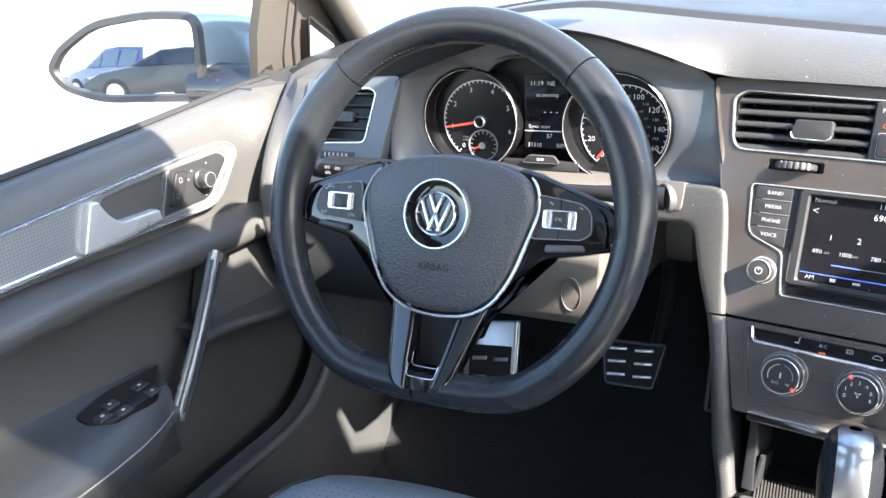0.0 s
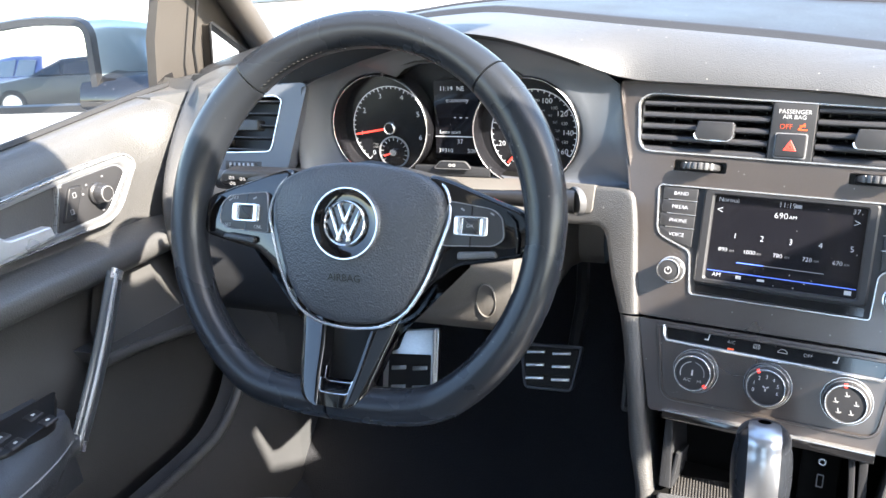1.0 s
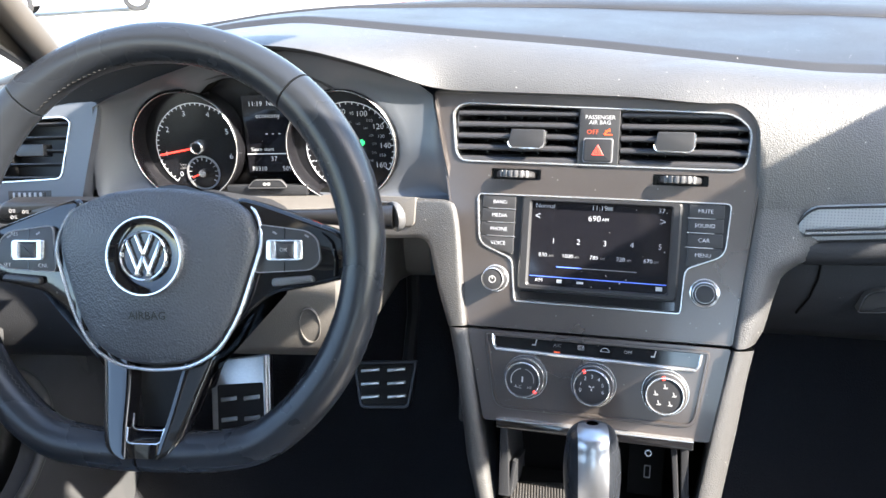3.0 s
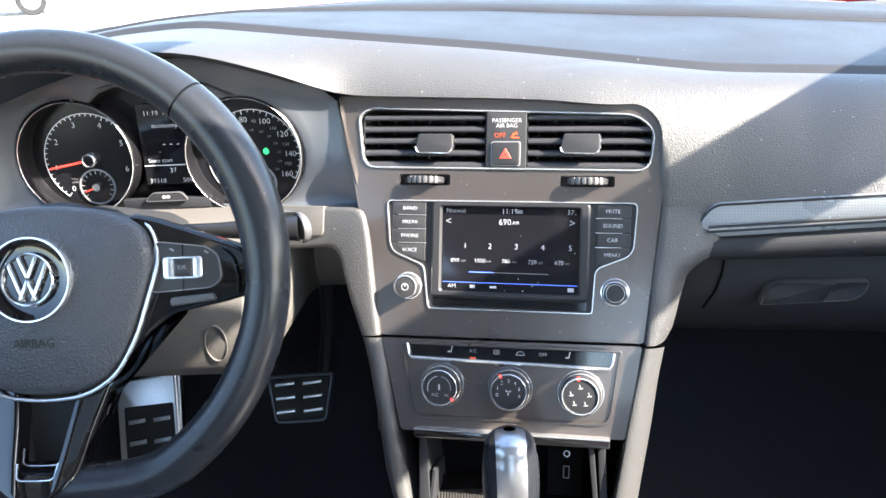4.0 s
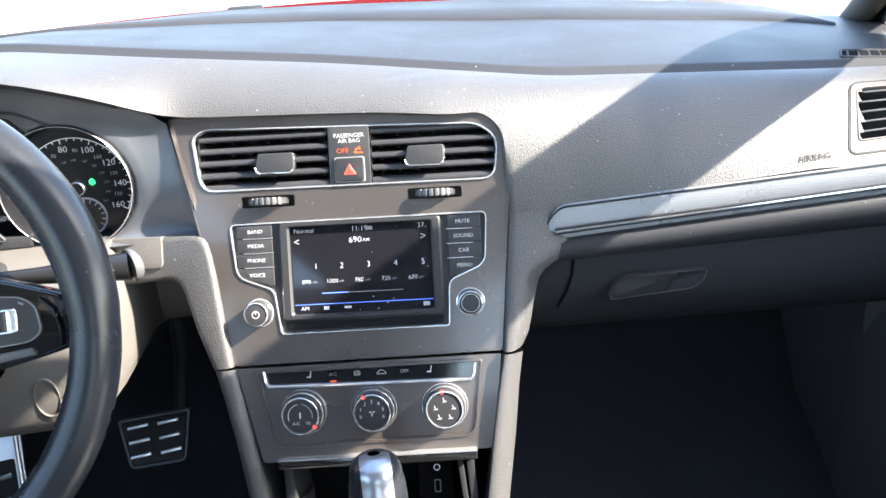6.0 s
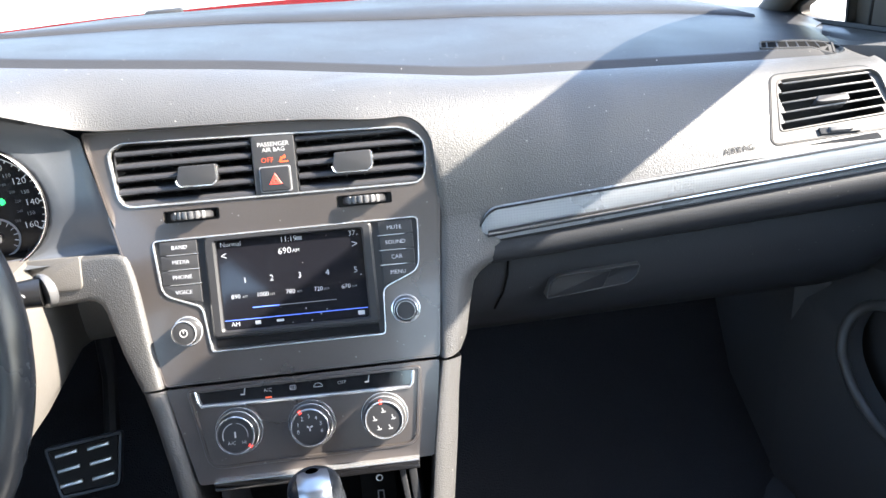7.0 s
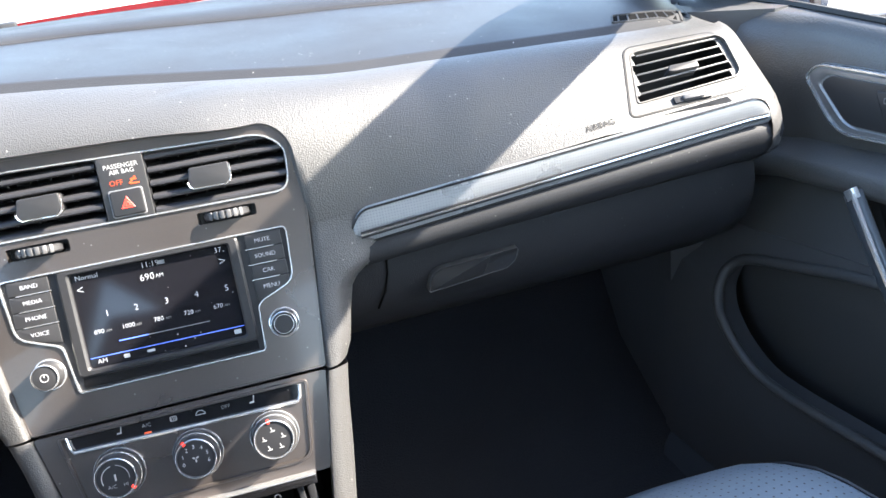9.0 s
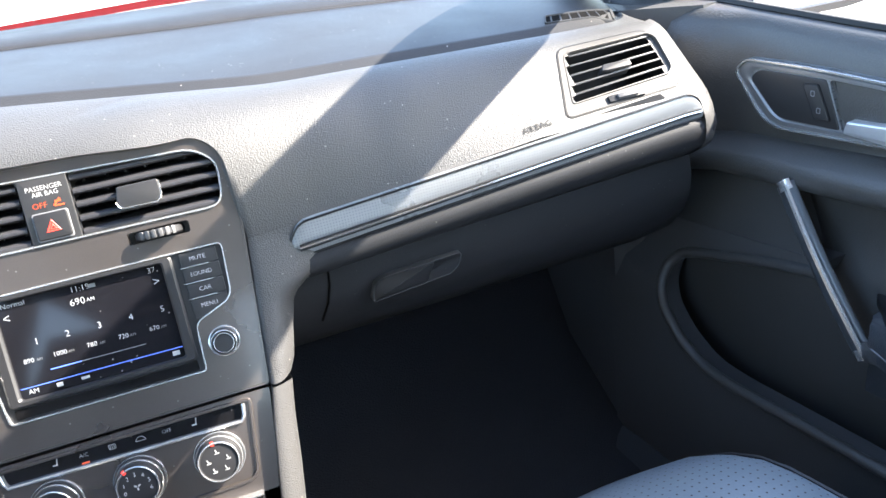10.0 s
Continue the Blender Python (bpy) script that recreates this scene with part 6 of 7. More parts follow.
# spokes
for s in (-1, 1):
    c = 0.0
    o = [(c + s * u, v) for u, v in ((0.066, 0.048), (0.087, 0.0425), (0.130, 0.0275), (0.154, 0.019), (0.162, -0.004), (0.156, -0.0180), (0.132, -0.0235), (0.098, -0.0300), (0.078, -0.046), (0.060, -0.066))]
    spk = part("spoke", prism(rpoly(o, 0.008), -0.024, -0.002, MW, 0.004), M_PIANO, wheel, "glossy black spoke")
    o = [(c + s * u, v) for u, v in ((0.088, 0.0250), (0.127, 0.0200), (0.136, 0.0130), (0.1385, -0.0050), (0.130, -0.0115), (0.084, -0.0140))]
    bp = part("button_pad", prism(rpoly(o, 0.005), -0.006, 0.0022, MW, 0.0015), M_BUTTON, wheel, "dark button pad")
    part("edge", ring(rpoly(o, 0.005), inset(rpoly(o, 0.005), 0.0008), 0.0, 0.0026, MW), M_DIM, bp)
    a, b = sorted((c + s * 0.0945, c + s * 0.124))
    part("roller_frame", ring(rrect(a, -0.0040, b, 0.0128, 0.0025), rrect(a + 0.008, -0.0020, b - 0.007, 0.0108, 0.001), 0.001, 0.0050, MW), M_CHROME, bp, "silver roller frame")
    part("roller", prism(rrect(a + 0.008, -0.0022, b - 0.007, 0.0110, 0.001), 0.0, 0.0050, MW, 0.0015), M_BUTTON, bp)
    um = (a + b) / 2
    part("divider", box(um - 0.0003, um + 0.0003, 0.0132, 0.022, 0.002, 0.0026, 0, MW), M_PIANO, bp)
    part("divider", box(um - 0.0003, um + 0.0003, -0.0135, -0.0045, 0.002, 0.0026, 0, MW), M_PIANO, bp)
    if s < 0:
        for w, u, v in (("RES", -0.122, 0.0175), ("SET", -0.128, -0.008), ("CNL", -0.096, -0.0085)):
            write(w, 0.0044, MW @ T(u, v, 0.0026), M_PRINT, bp)
    else:
        write("OK", 0.0046, MW @ T(um, 0.0044, 0.0054), M_PRINT, bp)
    for u, v in ((0.101, 0.018), (0.127, 0.0155)):
        part("symbol", box(-0.0018, 0.0018, -0.0007, 0.0007, 0.0020, 0.0027, 0, MW @ T(c + s * u, v) @ R(-30 * s)), M_DIM, bp)
    o = [(c + s * u, v) for u, v in ((0.0985, -0.0178), (0.1310, -0.0152), (0.1335, -0.0205), (0.0985, -0.0245))]
    lb = part("lower_button", prism(rpoly(o, 0.003), -0.004, 0.0030, MW, 0.0015), M_PLATE if s > 0 else M_BUTTON, wheel, "small lower spoke button")
    part("silver_edge", tube([MW @ Vector((c + s * u, v, 0.0)) for u, v in ((0.139, 0.018), (0.147, 0.010), (0.1505, -0.004), (0.150, -0.016))], 0.0026, 8, flat=0.5), M_PIANO, wheel)
OUTER = ((0.110, -0.0262), (0.0917, -0.0314), (0.0743, -0.0455), (0.0562, -0.0712), (0.0450, -0.0930), (0.0395, -0.110), (0.0300, -0.110), (0.0360, -0.088), (0.0500, -0.066), (0.0640, -0.046), (0.0760, -0.026))
for s in (-1, 1):
    part("spoke_arm", prism(rpoly([(0.002 + s * u, v) for u, v in OUTER], 0.006), -0.024, -0.008, MW, 0.004), M_GLOSS, wheel, "glossy black spoke arm", 60)


def spoke_h(v):
    """The double lower spoke rises evenly towards the rim."""
    return 0.0020 + 0.265 * (-0.084 - v)


EDGES = ((-0.084, -0.0455, -0.0190, 0.0262, 0.0490), (-0.0925, -0.0432, -0.0178, 0.0245, 0.0462), (-0.110, -0.0402, -0.0162, 0.0213, 0.0405), (-0.125, -0.0380, -0.0155, 0.0185, 0.0362), (-0.137, -0.0360, -0.0149, 0.0160, 0.0325), (-0.1450, -0.0342, -0.0140, 0.0140, 0.0300), (-0.1500, -0.0322, -0.0134, 0.0134, 0.0270), (-0.1545, -0.0285, -0.0130, 0.0130, 0.0228), (-0.1575, -0.0225, -0.0128, 0.0128, 0.0180), (-0.1590, -0.0150, -0.0127, 0.0127, 0.0140))


def spoke_band(v0, v1, ja, jb, n):
    """One leg or the foot of the lower spoke, between two of the edges; the legs lean outwards a little."""
    rows = []
    for k in range(n + 1):
        v = v0 + (v1 - v0) * k / n
        a, b = (float(np.interp(-v, [-r[0] for r in EDGES], [r[j] for r in EDGES])) for j in (ja, jb))
        rows.append([MW @ Vector((a + (b - a) * f, v, spoke_h(max(v, -0.1475) if ja == 2 else v) - d - abs(b - a) * (0.14 * (1 - f) if jb == 2 else 0.22 * f if ja == 3 else 0.0))) for f, d in ((0, 0.018), (0.0, 0.0022), (0.025, 0.0008), (0.07, 0.0001), (0.3, 0.0), (0.7, 0.0), (0.93, 0.0001), (0.975, 0.0008), (1.0, 0.0022), (1.0, 0.018))])
    rows.append([p - MW.to_3x3() @ Vector((0, 0, 0.012)) for p in rows[-1]])
    return grid(rows)


ls = part("lower_spoke", join(spoke_band(-0.084, -0.1588, 1, 2, 24), spoke_band(-0.084, -0.1588, 3, 4, 24), spoke_band(-0.1475, -0.1590, 2, 3, 4)), M_GLOSS, wheel, "glossy black double lower spoke", 60)
slot = rpoly([(-0.0195, -0.084), (0.0265, -0.084), (0.0155, -0.1480), (-0.0145, -0.1480)], 0.003)
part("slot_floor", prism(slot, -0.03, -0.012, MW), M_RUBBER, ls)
part("slot_foot", grid([[MW @ Vector((u, v, h)) for u in (-0.0146, 0.0, 0.0158)] for v, h in ((-0.1385, 0.0050), (-0.1480, 0.0168))], 0.004, (0, 1, 0)), M_GLOSS, ls, "sloping glossy foot of the slot")
for v_, r_ in ((-0.1390, 0.0005), (-0.1475, 0.0008)):
    w_ = 0.0142 if v_ < -0.145 else 0.0150
    h_ = 0.0172 if v_ < -0.145 else 0.0060
    part("slot_edge", tube([MW @ Vector((u, v, h)) for u, v, h in ((-w_, v_ + 0.012, h_ - 0.003), (-w_ + 0.0006, v_ + 0.002, h_ - 0.0004), (-w_ + 0.0035, v_, h_), (0.0, v_ - 0.0004, h_), (w_ - 0.0028, v_, h_), (w_ + 0.0006, v_ + 0.002, h_ - 0.0004), (w_ + 0.0026, v_ + 0.012, h_ - 0.003))], r_, 6), M_CHROME, ls, "bright line round the slot")
part("hub_back", lathe([(0.055, -0.02), (0.060, -0.03), (0.052, -0.07), (0.045, -0.10)], MW, 32), M_BLACK, wheel)

# column, stalks
col = thing("steering_column", (-0.357, 0.78, 0.85), "dark steering column shroud with stalks", "steering column")
part("shroud", tube([MW @ Vector((0, 0, -0.03)), MW @ Vector((0, -0.005, -0.10)), MW @ Vector((0, -0.01, -0.20))], [0.050, 0.068, 0.075], 20), M_LOW, col)
for s, z in ((1, 0.0), (-1, 0.0)):
    base = MW @ Vector((s * 0.05, 0.035, -0.06))
    tip = Vector((-0.1765, 0.737, 0.896)) if s > 0 else Vector((-0.563, 0.750, 0.897))
    stalk = part("stalk", tube([base, base.lerp(tip, 0.5), base.lerp(tip, 0.8), tip], [0.006, 0.0075, 0.0110, 0.0130] if s > 0 else [0.008, 0.010, 0.012, 0.010], 12, flat=0.85 if s > 0 else 0.6, up=None if s > 0 else (0, 1, 0)), M_STALK, col, "black column stalk")
    if s > 0:
        part("stalk_end", tube([tip, tip + Vector((0.0006, 0.0004, 0)), tip + Vector((0.0026, 0.0026, 0)), tip + Vector((0.0036, 0.0036, 0)), tip + Vector((0.0040, 0.0040, 0))], [0.0126, 0.0134, 0.0131, 0.0118, 0.0060], 20), M_PLATE, stalk, "grey stalk end")
    else:
        mp_ = frame_of((0, 0.738, 0), (1, 0, 0), (0, 0, 1), (0, -1, 0))
        pad_ = part("paddle", prism(rpoly([(-0.5530, 0.8990, 0.006), (-0.5460, 0.9118, 0.006), (-0.478, 0.9120, 0.01), (-0.447, 0.9110, 0.004), (-0.488, 0.8950, 0.01), (-0.548, 0.8935, 0.006)], 0.006, 5), -0.016, 0.002, mp_, 0.004), M_STALK, stalk, "flat black stalk paddle with lamp symbols")
        for x, z in ((-0.5370, 0.9040), (-0.5370, 0.8978), (-0.5240, 0.9030)):
            part("symbol", join(ring([(x + 0.0016 * math.cos(a * math.pi / 6), z + 0.0019 * math.sin(a * math.pi / 6)) for a in range(12)], [(x + 0.0010 * math.cos(a * math.pi / 6), z + 0.0013 * math.sin(a * math.pi / 6)) for a in range(12)], 0.0018, 0.0024, mp_), *[box(x + 0.0024, x + 0.0050, z + dz - 0.0003, z + dz + 0.0003, 0.0018, 0.0024, 0, mp_) for dz in (-0.0012, 0.0, 0.0012)]), M_DIM, pad_)
        continue
    part("symbol", lathe([(0.0035, 0), (0.0035, 0.0004), (0.0025, 0.0004)], Matrix.Translation(tip + Vector((-s * 0.012, -0.0122, 0.002))) @ R(90, "X"), 12), M_PRINT, stalk)

# ---- doors ----
BELT = [(-0.40, 0.895), (0.0, 0.903), (0.50, 0.930), (0.70, 0.942), (0.88, 0.956), (0.98, 0.960)]


def belt(y):
    return smooth_lerp(BELT, y)


def shelf(y):
    """Top of the ledge under the silver trim."""
    return 0.822 - 0.055 * max(0.0, y - 0.50)


def door(s, label):
    d = thing("door_1" if s < 0 else "door_2", (s * 0.74, 0.3, 0.35), label, "car door", "front doors", "structure")
    ys = [-0.36 + 1.48 * k / 60 for k in range(61)]
    prof = ((0.80, -0.004), (0.768, 0.003), (0.752, 0.000), (0.742, -0.014), (0.736, -0.045), (0.733, -0.075))
    ledge = ((0.742, 0.0165), (0.741, 0.0125), (0.728, 0.0115), (0.720, 0.0065), (0.708, 0.003), (0.700, -0.004), (0.699, -0.018), (0.706, -0.027), (0.730, -0.033))
    rows = []
    for y in ys:
        t = max(0.0, min(1.0, (y - 0.826) / 0.05))
        e = -0.028 * t * t * (3 - 2 * t)
        rows.append([(s * (x + e * min(1.0, max(0.0, (0.775 - x) / 0.04))), y, belt(y) + dz) for x, dz in prof] + [(s * (x + e), y, shelf(y) + dz) for x, dz in ledge])
    up = part("upper_panel", grid(rows), M_DOOR, d, "soft grained upper panel", 55)
    part("belt_seal", tube([(s * 0.770, y, belt(y) + 0.004) for y in ys], 0.005, 6), M_RUBBER, d, "black window seal")
    # recess behind the pull handle
    rows = []
    for y in ys:
        z0 = shelf(y) - 0.031
        e = 0.0
        rows.append([(s * (0.728 + e), y, z0), (s * (0.734 + e), y, z0 - 0.03), (s * (0.730 + e), y, z0 - 0.07), (s * (0.722 + e), y, 0.70), (s * (0.72 + e), y, 0.60), (s * (0.735 + e), y, 0.45), (s * (0.74 + e), y, 0.28)])
    part("recess_panel", grid(rows, 0.03, (s, 0, 0)), M_RECESS, d, "dark recessed panel", 55)
    # armrest
    rows = []
    for k in range(31):
        y = -0.34 + 0.930 * k / 30
        t = max(0.0, (y - 0.42) / 0.170)
        q = 0.010 * t * t
        g = 0.046 * t ** 2.5
        rows.append([(s * x, y, z) for x, z in ((0.728, 0.712 - 1.2 * q), (0.720, 0.706 - q), (0.704, 0.7015 - q), (0.690 - 0.2 * g, 0.699 - q), (0.665 + 0.35 * g, 0.695 - q), (0.645 + 0.7 * g, 0.689 - q), (0.634 + 0.95 * g, 0.682 - 1.3 * q), (0.630 + g, 0.674 - 1.6 * q), (0.6305 + g, 0.664 - 1.8 * q), (0.637 + g, 0.640), (0.680, 0.60))])
    rows.append([(x + s * 0.012, y + 0.006, z - 0.006) for x, y, z in rows[-1]])
    rows.append([(s * 0.715, 0.600, 0.66 + 0.2 * (z - 0.66)) for x, y, z in rows[-1]])
    arm = part("armrest", grid(rows), M_SEATSIDE, d, "padded dark armrest", 50)
    part("seam", tube([(s * (0.6295 + 0.046 * max(0.0, (y - 0.42) / 0.170) ** 2.5), y, 0.6735 - 0.016 * max(0.0, (y - 0.42) / 0.170) ** 2) for y in [-0.3 + 0.88 * k / 24 for k in range(25)]], 0.0010, 5), M_DIM, arm)
    # window switches on the armrest
    msw = frame_of((s * 0.689, 0.530, 0.6985), (0, 1, 0), (s, 0, 0.14), (0, -0.0, 1))
    swo = rpoly([(-0.044, -0.004), (-0.028, -0.0225), (0.034, -0.0215), (0.074, 0.0140), (0.005, 0.0225), (-0.042, 0.0150)], 0.006)
    sw = part("switch_panel", prism(swo, -0.01, 0.0010, msw, 0.0006), M_STALK, d, "black window switch panel")
    for u, v in ((-0.028, -0.0090), (-0.010, 0.0000), (-0.010, -0.0185), (0.030, 0.0000), (0.030, -0.0185)) if s < 0 else ((0.02, 0.0),):
        b = part("switch", prism(rrect(u - 0.0085, v - 0.0060, u + 0.0085, v + 0.0060, 0.002), 0.0, 0.0026, msw, 0.0014), M_BUTTON, sw)
        part("symbol", box(u - 0.0018, u + 0.0018, v - 0.0014, v + 0.0014, 0.0025, 0.0029, 0, msw), M_PRINT, b)
    # pull handle strip
    top, bot = Vector((s * 0.699, 0.716, 0.790)), Vector((s * 0.686, 0.600, 0.640))
    hp = [*[top.lerp(bot, k / 8) + Vector((-s * 0.004 * math.sin(math.pi * k / 8), 0, 0)) for k in range(9)]]
    ph = part("pull_handle", tube(hp, 0.0125, 16, flat=0.45, up=(1, 0, 0)), M_PULL, d, "slanted pull handle with a bright edge")
    part("bright_edge", tube([p + Vector((-s * 0.0075, -0.006, 0.002)) for p in hp], 0.0034, 8), M_CHROME, ph, "satin edge")
    for p in (top, bot):
        part("end_cap", tube([p + (bot - top) * 0.03 + Vector((-s * 0.005, -0.003, 0)), p - (bot - top) * 0.03 + Vector((-s * 0.005, -0.003, 0))], 0.0095, 12, flat=0.5, up=(1, 0, 0)), M_CHROME, ph, "bright end cap")
    part("lower_sweep", tube([bot, Vector((s * 0.672, 0.568, 0.655)), Vector((s * 0.664, 0.530, 0.637)), Vector((s * 0.662, 0.47, 0.625)), Vector((s * 0.662, 0.30, 0.61))], [0.012, 0.013, 0.014, 0.014, 0.014], 10, flat=0.6, up=(1, 0, 0)), M_DOORLOW, d)
    # lower panel with the map pocket opening
    mp = frame_of((s * 0.664, 0, 0), (0, 1, 0), (0, 0, 1), (-s, 0, 0))
    curve = rpoly([(0.69, 0.711, 0.01), (0.800, 0.687, 0.03), (0.836, 0.675, 0.02), (0.862, 0.650, 0.02), (0.8765, 0.615, 0.02), (0.872, 0.584, 0.02), (0.845, 0.551, 0.03), (0.800, 0.5245, 0.03), (0.748, 0.5215, 0.03), (0.664, 0.525, 0.04), (0.547, 0.528, 0.05), (0.20, 0.545, 0.02)], 0.03, 8)
    curve = [p for p in curve if 0.2 < p[0]]
    outl = [(0.10, 0.55), (0.10, 0.31), (0.985, 0.31), (0.985, 0.66), (0.96, 0.70), (0.92, 0.714), (0.632, 0.736)]
    mine = [(0.635, 0.7215), (0.69, 0.7130), *[p for p in curve if not (p[0] < 0.71 and p[1] > 0.70)]]

    def lean_back(p):
        """The pocket's upper edge lies further out than its lower one."""
        t = max(0.0, min(1.0, (p.z - 0.59) / 0.11))
        k = 1 + 0.055 * t * t * (3 - 2 * t)
        return Vector((p.x * k, 0.1 + (p.y - 0.1) * k, 1.12 + (p.z - 1.12) * k))

    lp = plate(outl + mine, [], -0.03, 0.0, mp)
    bmesh.ops.subdivide_edges(lp, edges=[e for e in lp.edges if e.calc_length() > 0.08], cuts=3)
    bmesh.ops.triangulate(lp, faces=lp.faces[:])
    for v in lp.verts:
        v.co = lean_back(v.co)
    low = part("lower_panel", lp, M_DOORLOW, d, "dark lower panel with a map pocket")
    part("pocket_rim", tube([lean_back(mp @ Vector((y, z, 0.0))) for y, z in mine if y > 0.21], 0.0072, 10), M_DOOR, low, "rounded pocket edge")
    rows = []
    for k in range(13):
        t = k / 12
        col_ = []
        for x, z, y0 in ((0.701, 0.714, 0.664), (0.712, 0.738, 0.676), (0.722, 0.765, 0.698), (0.731, 0.785, 0.715)):
            y = y0 + (0.955 - y0) * t
            col_.append((s * x, y, (z - 0.023 * max(0, (y - 0.66) / 0.29)) if x < 0.715 else min(z, shelf(y) - 0.030)))
        rows.append(col_)
    part("shoulder", grid(rows), M_RECESS, low, "", 50)
    # silver trim plate with the opening lever
    mt = frame_of((s * 0.7345, 0, 0), (0, 1, 0), (0, 0, 1), (-s, 0, 0))
    trim_o = rpoly([(-0.20, 0.846, 0.01), (0.30, 0.8445, 0.05), (0.56, 0.8430, 0.06), (0.685, 0.8380, 0.05), (0.772, 0.8345, 0.026), (0.8205, 0.8930, 0.016), (0.803, 0.9095, 0.014), (0.72, 0.9100, 0.06), (0.60, 0.9035, 0.06), (0.48, 0.8970, 0.06), (-0.20, 0.872, 0.01)], 0.02, 6)
    bowl = rpoly([(0.584, 0.8480, 0.006), (0.677, 0.8465, 0.006), (0.696, 0.8990, 0.006), (0.600, 0.8950, 0.006)], 0.008)
    tp = part("trim_plate", plate(trim_o, [bowl], -0.02, 0.004, mt), M_DOORTRIM, d, "pressed silver trim plate")
    part("rim", ring(trim_o, inset(trim_o, 0.0028), 0.0, 0.0062, mt), M_CHROME, tp, "satin rim")
    surround = rpoly([(0.565, 0.8465, 0.006), (0.685, 0.8415, 0.03), (0.768, 0.8385, 0.022), (0.8165, 0.8935, 0.014), (0.802, 0.9055, 0.012), (0.72, 0.9062, 0.04), (0.60, 0.9000, 0.03), (0.590, 0.8990, 0.004)], 0.01, 6)
    win = rpoly([(0.581, 0.8480, 0.004), (0.677, 0.8475, 0.006), (0.757, 0.8470, 0.014), (0.7985, 0.8880, 0.012), (0.786, 0.8995, 0.008), (0.70, 0.8990, 0.01), (0.62, 0.8960, 0.01), (0.596, 0.8955, 0.004)], 0.01, 6)
    part("surround", ring(surround, win, -0.002, 0.0056, mt), M_SATIN, tp, "smooth satin surround")
    part("groove", tube([mt @ Vector((y, z, 0.005)) for y, z in ((-0.2, 0.852), (0.30, 0.8500), (0.47, 0.8488), (0.553, 0.8474))], 0.0014, 6), M_BRIGHT, tp)
    part("bowl", prism(inset(bowl, -0.002), -0.034, -0.030, mt), M_VENT, tp, "grey handle bowl")
    part("bowl_wall", ring(inset(bowl, -0.001), inset(bowl, 0.003), -0.032, 0.0, mt), M_PLATE, tp)
    part("lever", prism(rpoly([(0.5585, 0.8465, 0.004), (0.5780, 0.8965, 0.003), (0.5890, 0.8960, 0.003), (0.5985, 0.8780, 0.008), (0.612, 0.8655, 0.008), (0.6670, 0.8625, 0.003), (0.6705, 0.8490, 0.003), (0.61, 0.8450, 0.01)], 0.004, 5), -0.006, 0.013, mt, 0.0025), M_LEVER, tp, "satin silver opening lever")
    pan = rpoly([(0.679, 0.8485, 0.004), (0.757, 0.8480, 0.012), (0.7965, 0.8880, 0.010), (0.784, 0.8985, 0.008), (0.6985, 0.8985, 0.004)], 0.008)
    cpn = part("control_plate", prism(pan, -0.004, 0.0052, mt, 0.001), M_BUTTON, tp, "grey control plate")
    lko = [(0.6905, 0.8575), (0.7085, 0.8560), (0.7245, 0.8905), (0.7070, 0.8925)]
    lk = part("lock_switch", prism(rpoly(lko, 0.003), 0.003, 0.0075, mt, 0.0012), M_BUTTON, cpn, "grey lock switch")
    part("lock_edge", ring(inset(rpoly(lko, 0.003), -0.0012), rpoly(lko, 0.003), 0.003, 0.0068, mt), M_BLACK, lk, "dark edge round the switch")
    for y, z in ((0.7035, 0.866), (0.7115, 0.883)):
        part("symbol", ring(rrect(y - 0.0025, z - 0.003, y + 0.0025, z + 0.003, 0.001), rrect(y - 0.0018, z - 0.0023, y + 0.0018, z + 0.0023, 0.001), 0.0073, 0.0079, mt), M_DIM, lk)
    if s < 0:
        kb = part("mirror_knob", lathe([(0.0125, 0.005), (0.0125, 0.009), (0.0105, 0.011), (0.0100, 0.020), (0.0088, 0.0218), (0.0, 0.0222)], mt @ T(0.745, 0.8755), 32), M_BUTTON, cpn, "round mirror knob")
        part("knob_ring", lathe([(0.0092, 0.0210), (0.0092, 0.0224), (0.0080, 0.0226)], mt @ T(0.745, 0.8755), 32), M_CHROME, kb)
        for u, v in ((-0.012, 0.013), (-0.019, 0.004), (0.014, 0.016), (0.006, -0.022)):
            part("symbol", box(-0.0013, 0.0013, -0.0010, 0.0010, 0.0050, 0.0056, 0, mt @ T(0.745 + u, 0.8755 + v)), M_DIM, cpn)
    # outside mirror
    mc_ = Vector((-0.985, 0.90, 0.992)) if s < 0 else Vector((0.955, 0.885, 0.972))
    nv = Vector((-s * 0.258, -0.965, 0.063)).normalized()
    rv_ = Vector((nv.y, -nv.x, 0)).normalized()
    uv_ = nv.cross(rv_).normalized()
    if uv_.z < 0:
        uv_, rv_ = -uv_, -rv_
    mm = frame_of(mc_, rv_, uv_, nv)
    k = 1 if (mm @ Vector((1, 0, 0)) - mm.translation).x * s > 0 else -1
    shape = rpoly([(k * u, v) for u, v in ((-0.128, -0.062), (-0.132, 0.064), (-0.05, 0.070), (0.04, 0.060), (0.102, 0.024), (0.126, -0.008), (0.104, -0.040), (0.045, -0.060))], 0.03, 6)
    body = part("mirror_housing", join(ring(shape, inset(shape, 0.014), -0.03, 0.012, mm)), M_BLACK, d, "black mirror rim")
    bmh = bmesh.new()
    loops = []
    for f, h in ((1.0, 0.0), (1.03, -0.02), (1.04, -0.06), (1.02, -0.10), (0.92, -0.135), (0.70, -0.16), (0.35, -0.172)):
        loops.append([bmh.verts.new((x * f + (k * h * 0.42 if x * k < 0 else 0.0), y * f, h)) for x, y in shape])
